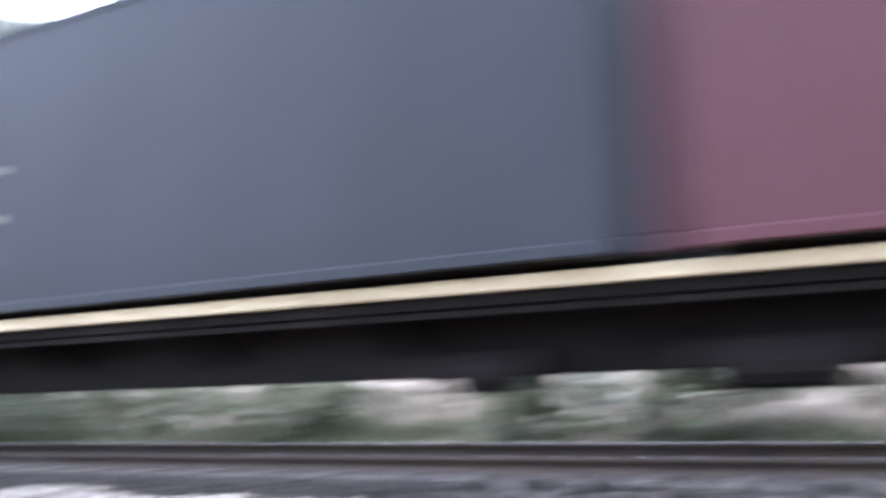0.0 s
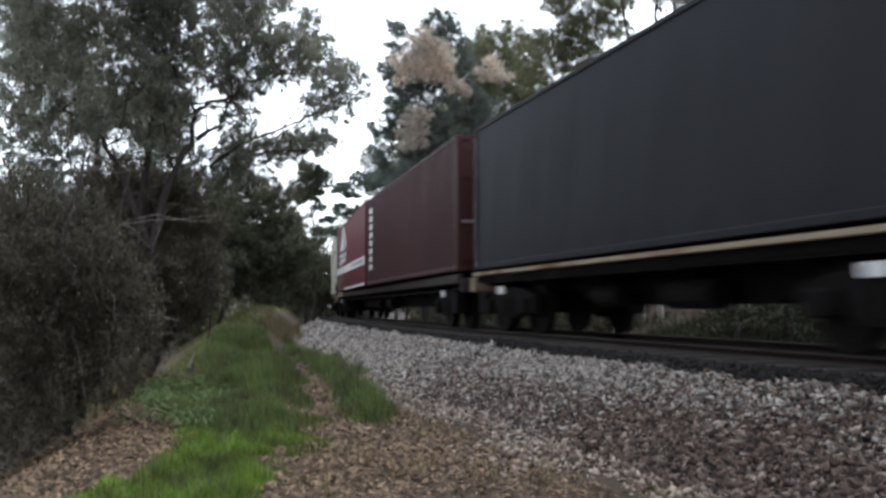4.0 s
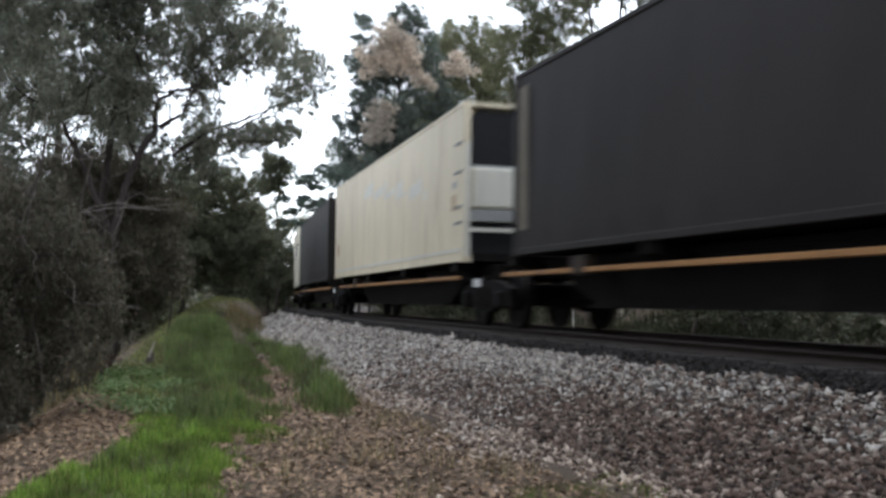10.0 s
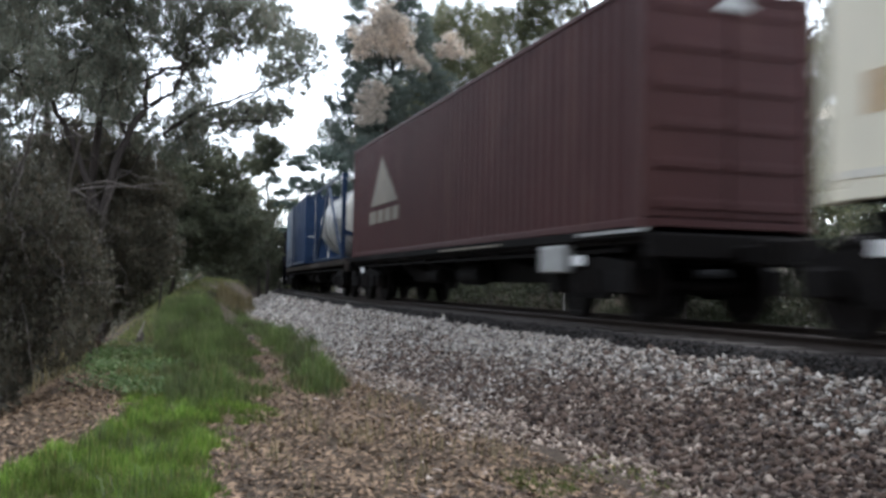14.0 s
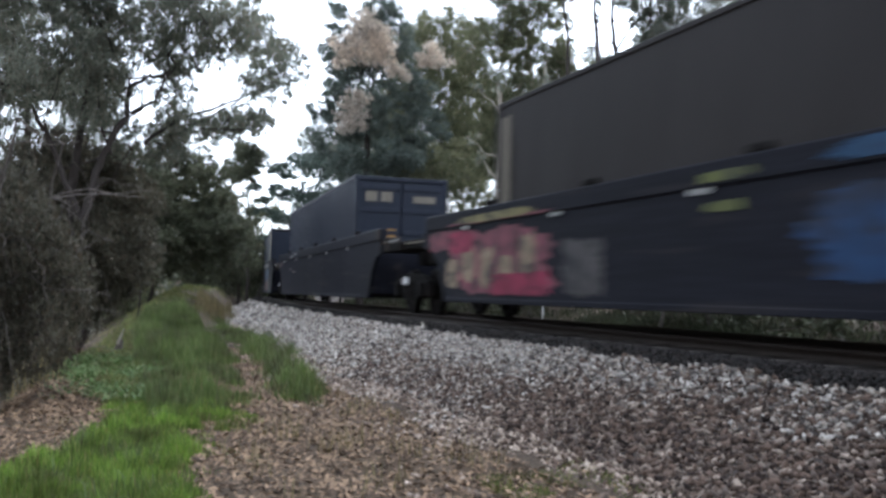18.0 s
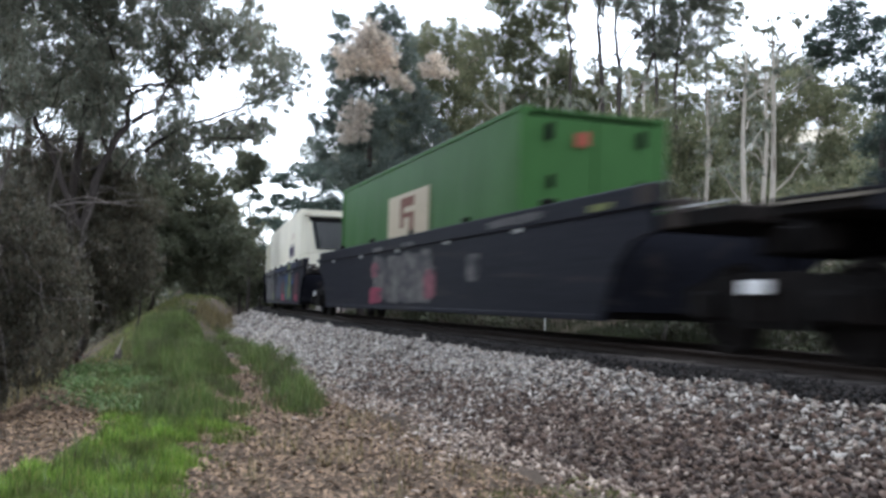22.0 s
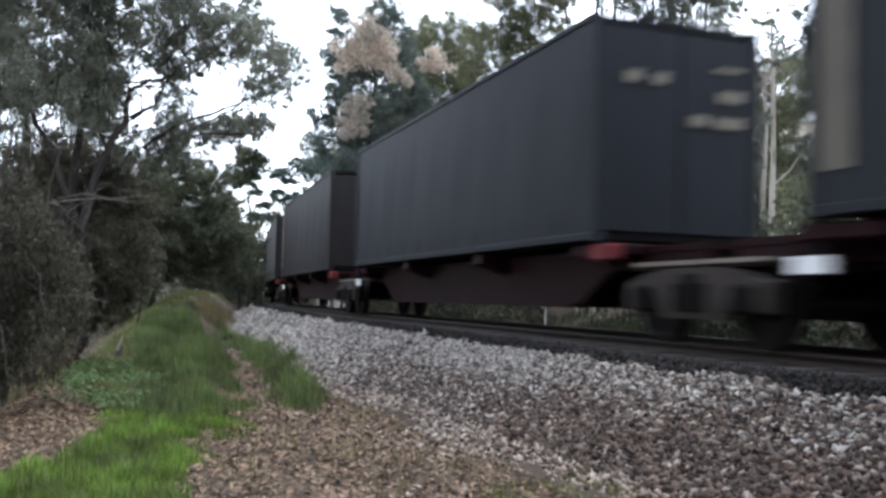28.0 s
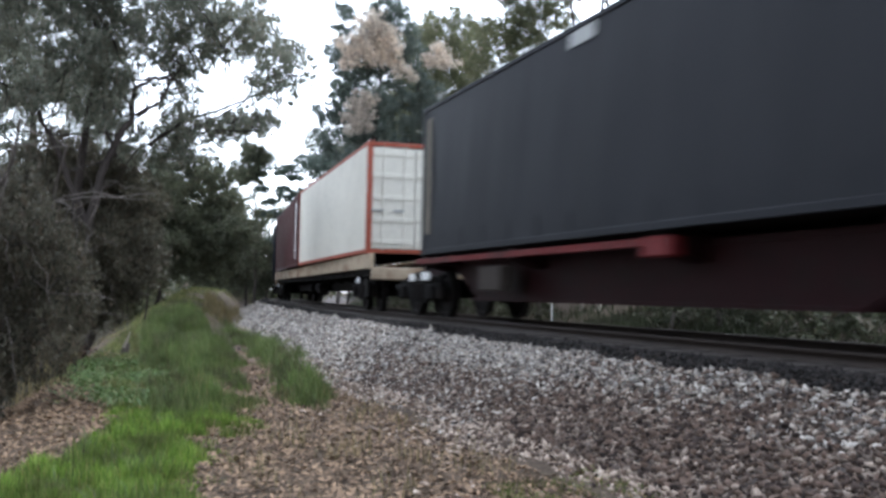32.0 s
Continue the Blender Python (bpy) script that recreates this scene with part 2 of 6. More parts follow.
M["dark_leaf"] = leaf_material("dark_leaves", (0.095, 0.105, 0.068), (0.14, 0.12, 0.09), 0.25, 0.35)
M["thicket"] = leaf_material("brownish_thicket_leaves", (0.084, 0.080, 0.060), (0.13, 0.10, 0.075), 0.4, 0.35)
M["pine"] = leaf_material("pine_needles", (0.085, 0.115, 0.10), (0.13, 0.13, 0.11), 0.15, 0.3)
M["dead"] = leaf_material("dead_foliage", (0.64, 0.53, 0.47), (0.80, 0.68, 0.60), 0.35, 0.45)
M["bark_dark"] = material("dark_bark", (0.06, 0.05, 0.045), 0.95, spread=0.4, stretch=(4, 4, 1), bump=0.8)
M["bark_grey"] = material("grey_dead_wood", (0.15, 0.13, 0.118), 0.9, spread=0.35, stretch=(3, 3, 1), bump=0.6)
M["bark_pale"] = material("pale_gum_bark", (0.42, 0.37, 0.31), 0.85, spread=0.35, stretch=(3, 3, 0.7), bump=0.4, tint=(0.2, 0.16, 0.13))
M["white"] = material("white_reefer_paint", (0.68, 0.655, 0.56), 0.55, spread=0.10, stretch=(1, 1, 0.15), coarse=1.2, grain=5, bump=0.03, tint=(0.52, 0.50, 0.43), tint_at=0.7)
M["cream"] = material("cream_reefer_paint", (0.76, 0.71, 0.57), 0.55, spread=0.12, stretch=(1, 1, 0.15), coarse=1.2, grain=5, bump=0.03, tint=(0.55, 0.46, 0.34), tint_at=0.7)
M["tan_cream"] = material("stained_cream_paint", (0.72, 0.635, 0.47), 0.55, spread=0.12, stretch=(1, 1, 0.15), coarse=1.2, grain=5, bump=0.03, tint=(0.52, 0.42, 0.30), tint_at=0.66)
M["offwhite"] = material("faded_white_paint", (0.66, 0.63, 0.55), 0.55, spread=0.12, bump=0.05)
M["charcoal"] = material("charcoal_curtain", (0.0205, 0.017, 0.0165), 0.65, spread=0.22, stretch=(1, 1, 0.2), coarse=0.6, grain=4, bump=0.06, bump_scale=8)
M["slate"] = material("slate_blue_curtain", (0.0145, 0.0155, 0.020), 0.65, spread=0.22, stretch=(1, 1, 0.2), coarse=0.6, grain=4, bump=0.06, bump_scale=8)
M["maroon"] = material("maroon_paint", (0.115, 0.016, 0.022), 0.6, spread=0.2, stretch=(1, 1, 0.2), bump=0.04, tint=(0.09, 0.03, 0.03), tint_at=0.7)
M["dull_maroon"] = material("dull_maroon_paint", (0.055, 0.018, 0.023), 0.6, spread=0.2, stretch=(1, 1, 0.2), bump=0.04)
M["brown_red"] = material("faded_brown_red_paint", (0.056, 0.019, 0.019), 0.6, spread=0.22, stretch=(1, 1, 0.2), bump=0.05, tint=(0.08, 0.035, 0.03))
M["blue"] = material("deep_blue_paint", (0.008, 0.023, 0.06), 0.5, spread=0.2, stretch=(1, 1, 0.2), bump=0.04)
M["light_blue"] = material("light_blue_panel", (0.021, 0.066, 0.135), 0.5, spread=0.25, bump=0.03)
M["navy"] = material("navy_paint", (0.0155, 0.0195, 0.033), 0.5, spread=0.22, stretch=(1, 1, 0.2), bump=0.04)
M["well_navy"] = material("navy_well_paint", (0.017, 0.018, 0.03), 0.5, spread=0.35, stretch=(0.1, 1, 2), bump=0.05, tint=(0.05, 0.042, 0.045), tint_at=0.64, gloss=0.1)
M["well_dark"] = material("sooty_well_paint", (0.0145, 0.015, 0.021), 0.6, spread=0.35, stretch=(0.12, 1, 2), bump=0.06, tint=(0.045, 0.038, 0.036), tint_at=0.66, gloss=0.07)
M["green"] = material("green_paint", (0.05, 0.125, 0.036), 0.55, spread=0.15, stretch=(1, 1, 0.2), bump=0.04, gloss=0.08)
M["orange"] = material("orange_red_trim", (0.30, 0.075, 0.045), 0.6, spread=0.2)
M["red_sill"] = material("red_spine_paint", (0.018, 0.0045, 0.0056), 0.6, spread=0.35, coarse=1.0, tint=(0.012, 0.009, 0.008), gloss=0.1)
M["bright_red"] = material("faded_red_sill", (0.14, 0.018, 0.02), 0.6, spread=0.35, tint=(0.05, 0.02, 0.02), tint_at=0.6)
M["tan_sill"] = material("dusty_tan_sill", (0.25, 0.19, 0.13), 0.7, spread=0.3, tint=(0.12, 0.08, 0.055), tint_at=0.58)
M["gold"] = material("orange_gold_sill", (0.32, 0.165, 0.065), 0.6, spread=0.3, tint=(0.12, 0.07, 0.045))
M["cream_sill"] = material("cream_sill", (0.60, 0.50, 0.34), 0.55, spread=0.2, tint=(0.2, 0.12, 0.07), tint_at=0.66)
M["rust_sill"] = material("rusty_cream_sill", (0.40, 0.32, 0.23), 0.7, spread=0.3, tint=(0.18, 0.09, 0.05), tint_at=0.56)
M["brown_sill"] = material("brown_sill", (0.036, 0.027, 0.021), 0.7, spread=0.3, tint=GRIME)
M["dusty"] = material("dusty_spine", (0.046, 0.037, 0.032), 0.85, spread=0.35, tint=(0.03, 0.025, 0.022))
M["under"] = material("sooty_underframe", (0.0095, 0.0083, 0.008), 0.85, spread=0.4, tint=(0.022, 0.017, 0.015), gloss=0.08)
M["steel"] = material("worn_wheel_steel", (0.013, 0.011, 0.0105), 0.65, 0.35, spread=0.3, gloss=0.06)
M["black"] = material("black_rubber", (0.012, 0.012, 0.013), 0.7, spread=0.3)
M["chrome"] = material("white_reflector", (0.88, 0.88, 0.88), 0.3, spread=0.05, bump=0)
M["grille"] = material("dark_grille", (0.03, 0.03, 0.032), 0.5, 0.2)
M["louvre"] = material("grey_louvre", (0.36, 0.36, 0.35), 0.5, 0.3, spread=0.2)
M["dull_louvre"] = material("dull_louvre", (0.19, 0.19, 0.185), 0.5, 0.3, spread=0.25)
M["faded_red"] = material("faded_red_mark", (0.42, 0.20, 0.16), 0.6, spread=0.2)
M["purple"] = material("purple_lettering", (0.045, 0.03, 0.085), 0.5, spread=0.3)
M["steel_tank"] = material("stainless_tank", (0.62, 0.60, 0.56), 0.4, 0.5, spread=0.12)
M["yellow"] = material("yellow_label", (0.32, 0.18, 0.06), 0.6)
M["tan_patch"] = material("tan_patch", (0.45, 0.29, 0.14), 0.6)
M["roof_tile"] = material("pale_roof", (0.48, 0.42, 0.33), 0.8, spread=0.2)
M["wall_white"] = material("white_house_wall", (0.66, 0.65, 0.60), 0.8, spread=0.1)
M["glass_dark"] = material("dark_window", (0.03, 0.035, 0.04), 0.1, spread=0.1, bump=0)
M["mark_white"] = material("white_marking", (0.78, 0.77, 0.74), 0.6, spread=0.15, bump=0)
M["rust_brown"] = material("brown_emblem", (0.16, 0.055, 0.03), 0.6)
M["strip"] = material("dusty_pale_strip", (0.20, 0.175, 0.14), 0.7, spread=0.35, stretch=(1, 1, 0.3))
M["pale_panel"] = material("pale_panel", (0.52, 0.44, 0.31), 0.6, spread=0.12)


def spray(name, color, cover=0.75):
    """Spray paint: one colour, patchy at two scales, thin enough in places to show the dark wall."""
    m = material(name, color, 0.6, spread=0.4, grain=5, coarse=1.1, stretch=(0.8, 1, 1.2), bump=0.03, tint=(0.02, 0.02, 0.026), tint_at=0.45 + 0.2 * cover)
    return m


SPRAY = {k: spray(k.replace(" ", "_") + "_spray", *v) for k, v in {
    "pink": ((0.20, 0.065, 0.085), 0.5), "hot pink": ((0.26, 0.03, 0.07), 0.6), "cream": ((0.27, 0.21, 0.145), 0.6), "grey": ((0.075, 0.07, 0.07), 0.5), "pale grey": ((0.13, 0.12, 0.115), 0.3),
    "blue": ((0.014, 0.042, 0.11), 0.4), "deep blue": ((0.015, 0.024, 0.056), 0.7), "sky blue": ((0.018, 0.058, 0.125), 0.4), "white": ((0.38, 0.365, 0.36), 0.35), "rust": ((0.115, 0.047, 0.038), 0.4), "brown": ((0.075, 0.05, 0.045), 0.35),
    "pale teal": ((0.12, 0.14, 0.135), 0.4), "teal": ((0.02, 0.075, 0.08), 0.6), "lime": ((0.13, 0.145, 0.045), 0.55), "dark red": ((0.06, 0.014, 0.02), 0.5), "yellow": ((0.22, 0.19, 0.085), 0.4)}.items()}


# ---- mesh helpers ----
def part(name, bm, mat, parent, label=""):
    """Link a bmesh as one mesh object under a thing or a part."""
    me = bpy.data.meshes.new(name)
    bm.to_mesh(me)
    bm.free()
    me.materials.append(mat)
    ob = new(name, me)
    ob.parent = parent
    if label:
        ob["label"] = label
    return ob


def thing(name, label, category, group=""):
    return tagged(new(name), label, category, group)


def box(bm, x0, x1, y0, y1, z0, z1, bevel=0.0):
    r = bmesh.ops.create_cube(bm, size=1.0, matrix=Matrix.LocRotScale(((x0 + x1) / 2, (y0 + y1) / 2, (z0 + z1) / 2), None, (abs(x1 - x0), abs(y1 - y0), abs(z1 - z0))))
    if bevel:
        es = list({e for v in r["verts"] for e in v.link_edges})
        bmesh.ops.bevel(bm, geom=es, offset=bevel, segments=1, affect="EDGES", profile=0.5)
    return r["verts"]


def boxes(*rows, bevel=0.0):
    bm = bmesh.new()
    for r in rows:
        box(bm, *r, bevel=bevel)
    return bm


def prism(outline, axis, a, b, bm=None):
    """A flat outline of (u, v) pulled from a to b along axis 'x' or 'y'."""
    bm = bm or bmesh.new()
    rings = []
    for w in (a, b):
        rings.append([bm.verts.new((w, u, v) if axis == "x" else (u, w, v)) for u, v in outline])
    n = len(outline)
    for i in range(n):
        bm.faces.new((rings[0][i], rings[0][(i + 1) % n], rings[1][(i + 1) % n], rings[1][i]))
    bm.faces.new(rings[0])
    bm.faces.new(rings[1])
    bmesh.ops.recalc_face_normals(bm, faces=bm.faces)
    return bm


def drum(bm, at, r, length, axis="y", seg=20, r2=None):
    turn = Euler({"x": (0, radians(90), 0), "y": (radians(90), 0, 0), "z": (0, 0, 0)}[axis])
    bmesh.ops.create_cone(bm, cap_ends=True, segments=seg, radius1=r, radius2=r if r2 is None else r2, depth=length, matrix=Matrix.LocRotScale(at, turn, None))


def raw_mesh(name, verts, faces, mat, smooth_faces=False):
    """A large mesh from arrays: faces all with the same number of corners."""
    verts, faces = np.asarray(verts, np.float32), np.asarray(faces, np.int32)
    me = bpy.data.meshes.new(name)
    me.vertices.add(len(verts))
    me.vertices.foreach_set("co", verts.ravel())
    k = faces.shape[1]
    me.loops.add(faces.size)
    me.loops.foreach_set("vertex_index", faces.ravel())
    me.polygons.add(len(faces))
    me.polygons.foreach_set("loop_start", np.arange(len(faces), dtype=np.int32) * k)
    me.update(calc_edges=True)
    if smooth_faces:
        me.polygons.foreach_set("use_smooth", np.ones(len(faces), bool))
    me.materials.append(mat)
    return me


# ---- ground, ballast and rails ----
rng = np.random.default_rng(7)


def spaced(*spans):
    out = []
    for a, b, step in spans:
        out += list(np.arange(a, b - 1e-6, step))
    return out + [spans[-1][1]]


def build_ground():
    turn = math.pi * RADIUS
    ss = spaced((-turn, -460, 60), (-460, -40, 10), (-40, -14, 2), (-14, 40, 0.5), (40, 90, 1.5), (90, 460, 12), (460, turn, 60))[:-1]
    offs = spaced((-2400, -400, 250), (-400, -60, 34), (-60, -16, 3), (-16, -9, 0.7), (-9, 4.2, 0.28), (4.2, 16, 1.2), (16, 110, 7), (110, 270, 30))
    offs = [-4500, -3300] + offs
    verts, faces = [], []
    for s in ss:
        for o in offs:
            x, y, _ = on_line(s, o)
            h = ground_height(s, o)
            if abs(o) < 60 and (o < -3.4 or o > 3.2):
                h += 0.05 * noise.noise((x * 0.7, y * 0.7, 0)) + 0.02 * noise.noise((x * 3, y * 3, 4))
            verts.append((x, y, h))
    n, m = len(ss), len(offs)
    for i in range(n):
        for j in range(m - 1):
            a, b = i * m + j, ((i + 1) % n) * m + j
            faces.append((a, b, b + 1, a + 1))
    ob = new("ground", raw_mesh("ground", verts, faces, M["earth"], True))
    tagged(ob, "leaf-strewn earth with a low railway bank", "ground", kind="structure")


build_ground()


def sweep(name, outline, s_values, mat, label, category, parent=None):
    """An outline of (off, z) swept along the line."""
    verts, faces = [], []
    n = len(outline)
    for s in s_values:
        for o, z in outline:
            x, y, _ = on_line(s, o)
            verts.append((x, y, z))
    for i in range(len(s_values) - 1):
        for j in range(n):
            a, b = i * n + j, i * n + (j + 1) % n
            faces.append((a, b, b + n, a + n))
    ob = new(name, raw_mesh(name, verts, faces, mat))
    if parent:
        ob.parent = parent
    return tagged(ob, label, category, kind="structure")


track_s = spaced((-460, -40, 6), (-40, 90, 1.5), (90, 460, 6))
bank = [(-3.54, -0.01), (-1.72, 0.895), (-1.3, 0.90), (1.3, 0.90), (1.72, 0.895), (3.2, 0.30), (3.2, -0.4), (-3.54, -0.4)]
sweep("ballast_bank", bank, track_s, M["bed"], "grey crushed-stone ballast bank under the rails", "ballast")
for side in (-0.7525, 0.7525):
    o = side
    prof = [(o - 0.065, 0.875), (o + 0.065, 0.875), (o + 0.065, 0.89), (o + 0.01, 0.91), (o + 0.01, 0.985), (o + 0.034, 0.995),
            (o + 0.034, 1.024), (o + 0.028, RAIL_Z), (o - 0.028, RAIL_Z), (o - 0.034, 1.024), (o - 0.034, 0.995), (o - 0.01, 0.985), (o - 0.01, 0.91), (o - 0.065, 0.89)]
    sweep("rail", prof[::-1], track_s, M["rail"], "dark rusty steel rail on the ballast bank", "rail")

sleepers = tagged(new("sleepers"), "row of dull concrete railway sleepers sunk in ballast", "sleepers", kind="structure")
bm = boxes((-0.12, 0.12, -1.25, 1.25, 0.72, 0.915), bevel=0.02)
sleeper_mesh = bpy.data.meshes.new("sleeper")
bm.to_mesh(sleeper_mesh)
bm.free()
sleeper_mesh.materials.append(M["sleeper"])
for i in range(150):
    x, y, a = on_line(-16 + i * 0.62)
    ob = new("sleeper", sleeper_mesh)
    ob.parent = sleepers
    ob.matrix_basis = pose(x, y, 0, 0, 0, 90 - math.degrees(a))

# small white marker stake beyond the rails
stake = thing("marker_stake", "thin white wooden marker stake in the grass beside rails", "stake")
x, y, _ = on_line(10.35, 3.3)
part("stake_post", boxes((-0.014, 0.014, -0.014, 0.014, -0.3, 0.85), bevel=0.004), M["mark_white"], stake)
part("stake_cap", boxes((-0.017, 0.017, -0.017, 0.017, 0.85, 0.89), bevel=0.004), M["offwhite"], stake)
stake.location = (x, y, 0.42)


def tumbled():
    """A turn about the upright with some tilt, as flat stones lie."""
    a, b, c = rng.uniform(0, 6.283), rng.normal(0, 0.5), rng.normal(0, 0.5)
    return np.array(Euler((b, c, a)).to_matrix())


def scatter_stones():
    """Crushed stone on the bank: soot and the train's shade coloured in beside the sleepers, grey on the slope, browner
    below, with a pale crumbled toe.
    """
    base = np.array([(-0.8, -0.55, -0.55), (0.8, -0.55, -0.55), (0.0, 0.85, -0.55), (-0.8, -0.55, 0.55), (0.8, -0.55, 0.55), (0.0, 0.85, 0.55)])
    tri = np.array([(0, 2, 1), (3, 4, 5), (0, 1, 4), (0, 4, 3), (1, 2, 5), (1, 5, 4), (2, 0, 3), (2, 3, 5)])
    heaps = {k: ([], [], [0]) for k in ("grey", "earthy", "sooty", "toe")}

    def lay(kind, x, y, z, r, squat=0.5):
        V, F, k = heaps[kind]
        p = ((base + rng.uniform(-0.26, 0.26, (6, 3))) * (1.15, rng.uniform(0.6, 1), squat * rng.uniform(0.7, 1.3))) @ tumbled().T * r
        V.append(p + (x, y, z))
        F.append(tri + k[0])
        k[0] += 6

    for s0, s1, count, size in ((-24, -7, 6000, 0.058), (-7, 3, 40000, 0.0315), (3, 16, 27000, 0.041), (16, 40, 12000, 0.062), (40, 80, 4000, 0.09)):
        s = rng.uniform(s0, s1, count)
        o = -1.45 - 2.2 * rng.beta(1.0, 1.05, count)
        for a, b in zip(s, o):
            x, y, _ = on_line(a, b)
            n = noise.noise((x * 1.3, y * 1.3, 3.0))
            z = max(0.0, 0.895 - 0.497 * max(0.0, -b - 1.72))
            r = size * (0.5 + 1.15 * rng.random() ** 2.0)
            # strip beside the sleepers: the train's shade painted in by darker stones
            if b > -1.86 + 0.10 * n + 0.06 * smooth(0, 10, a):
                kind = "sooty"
            elif b < -3.22 + 0.15 * n and rng.random() < 0.55:
                kind = "toe"
            else:
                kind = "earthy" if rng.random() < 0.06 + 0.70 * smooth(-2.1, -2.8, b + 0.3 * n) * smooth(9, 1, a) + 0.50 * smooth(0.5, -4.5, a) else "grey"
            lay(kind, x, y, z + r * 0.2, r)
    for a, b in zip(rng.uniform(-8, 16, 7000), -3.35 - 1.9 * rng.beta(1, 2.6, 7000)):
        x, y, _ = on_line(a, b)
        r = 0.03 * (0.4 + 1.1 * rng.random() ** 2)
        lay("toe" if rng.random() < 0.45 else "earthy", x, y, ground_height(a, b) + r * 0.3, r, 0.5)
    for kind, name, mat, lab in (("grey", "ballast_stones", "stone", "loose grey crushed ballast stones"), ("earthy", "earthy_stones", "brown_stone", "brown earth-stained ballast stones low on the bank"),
                                 ("sooty", "sooty_shaded_stones", "sooty_shaded_stone", "dark ballast stones beside the sleepers, coloured for soot and train shade"), ("toe", "toe_stones", "toe_stone", "pale crumbled stones at the foot of the bank")):
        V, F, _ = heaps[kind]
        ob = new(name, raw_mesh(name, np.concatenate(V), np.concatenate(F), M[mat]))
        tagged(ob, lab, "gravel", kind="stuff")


scatter_stones()


def blades(name, places, height, width, mat, label, category, lean=0.5, droop=0.35):
    """Grass: every blade a bent strip of two quads that narrows to its tip."""
    n = len(places)
    P = np.array(places)
    h = height * rng.uniform(0.45, 1.25, n) * P[:, 3]
    az = rng.uniform(0, 2 * math.pi, n)
    ln = rng.uniform(0.1, 1.0, n) * lean
    side = np.stack([np.cos(az), np.sin(az), np.zeros(n)], 1)
    fwd = np.stack([-np.sin(az), np.cos(az), np.zeros(n)], 1)
    w = (width * rng.uniform(0.6, 1.3, n))[:, None]
    up = np.array([0, 0, 1.0])
    b = P[:, :3] - up * 0.02
    mid = b + up * (h * 0.6)[:, None] + fwd * (h * ln * 0.35)[:, None]
    tip = b + up * (h * (1 - droop * ln))[:, None] + fwd * (h * ln)[:, None]
    k = np.arange(n)[:, None]
    if width > 0.0115:
        V = np.stack([b - side * w, b + side * w, tip], 1).reshape(-1, 3)
        F = k * 3 + [0, 1, 2]
    else:
        V = np.stack([b - side * w, b + side * w, mid + side * w * 0.7, mid - side * w * 0.7, tip], 1).reshape(-1, 3)
        F = np.concatenate([k * 5 + [0, 1, 2], k * 5 + [0, 2, 3], k * 5 + [3, 2, 4]])
    ob = new(name, raw_mesh(name, V, F, mat))
    return tagged(ob, label, category, kind="stuff")


def patch(count, s0, s1, o0, o1, keep):
    """Random places on the ground between two stretches, kept where keep(s, off, x, y) allows, with a growth factor."""
    out = []
    for s, o in zip(rng.uniform(s0, s1, count), rng.uniform(o0, o1, count)):
        x, y, _ = on_line(s, o)
        g = keep(s, o, x, y)
        if g > 1.05 * rng.random():
            out.append((x, y, ground_height(s, o) + 0.03 * noise.noise((x * 0.7, y * 0.7, 0)), g))
    return out


def verge_edge(s):
    """Where the green ends and the bare leafy brow of the bank begins."""
    return -7.06 + 0.28 * s if s < 0.3 else -6.97 - 0.07 * min(8.0, s - 0.3)


def lawn(s, o, x, y):
    """Short bright grass, thick towards the brow and broken by bare litter towards the path."""
    n = noise.noise((x * 1.3, y * 1.3, 2.0)) + 0.8 * noise.noise((x * 3.6, y * 3.6, 5.0))
    right = -5.3 + 0.16 * min(0.0, s)
    g = min((o - verge_edge(s)) / 0.3, (right - o) / 0.45) + 0.7 * n
    bare = smooth(-6.7, -5.9, o) * smooth(-0.4, -1.6, s) * 0.85
    holes = noise.noise((x * 1.9, y * 1.9, 81.0)) + 0.5 * noise.noise((x * 5.0, y * 5.0, 83.0))
    bare += 0.9 * smooth(0.12, 0.4, holes)
    tall = 0.75 + 0.7 * noise.noise((x * 4.5, y * 4.5, 12.0))
    return max(0.0, min(1.2, g + 0.2 - bare)) * smooth(2.6, 0.9, s + 0.9 * n) * tall


def rising(s, o, x, y):
    n = noise.noise((x * 0.55, y * 0.55, 2.0)) + 0.5 * noise.noise((x * 1.7, y * 1.7, 5.0))
    g = min((o - verge_edge(s)) / 0.35, (-4.95 - o) / 0.4) + 0.9 * n
    return max(0.0, min(1.1, g - 0.05)) * smooth(0.7, 2.4, s + 0.6 * n) * (0.7 + 0.9 * noise.noise((x * 2.6, y * 2.6, 15.0)))


def hump(s, o, x, y):
    n = noise.noise((x * 0.55, y * 0.55, 2.0)) + 0.5 * noise.noise((x * 1.7, y * 1.7, 5.0))
    g = 1.25 - abs(o + 6.0) / 2.0 + 0.8 * n
    return min(1.2, g) if g > 0.2 else 0.0


def tufts(s, o, x, y):
    """A drift of tall grass that nears the ballast as it runs on."""
    n = noise.noise((x * 0.8, y * 0.8, 9.0)) + 0.8 * noise.noise((x * 2.7, y * 2.7, 4.0))
    mid = -4.45 + 0.75 * smooth(0.5, 12, s) + 0.15 * smooth(0.5, 4, s)
    return max(0.0, 0.85 - abs(o - mid) / (0.34 + 0.38 * smooth(0.8, 4.5, s)) + 0.65 * n) * smooth(0.3, 1.8, s) * (1 - 0.35 * smooth(9, 20, s))


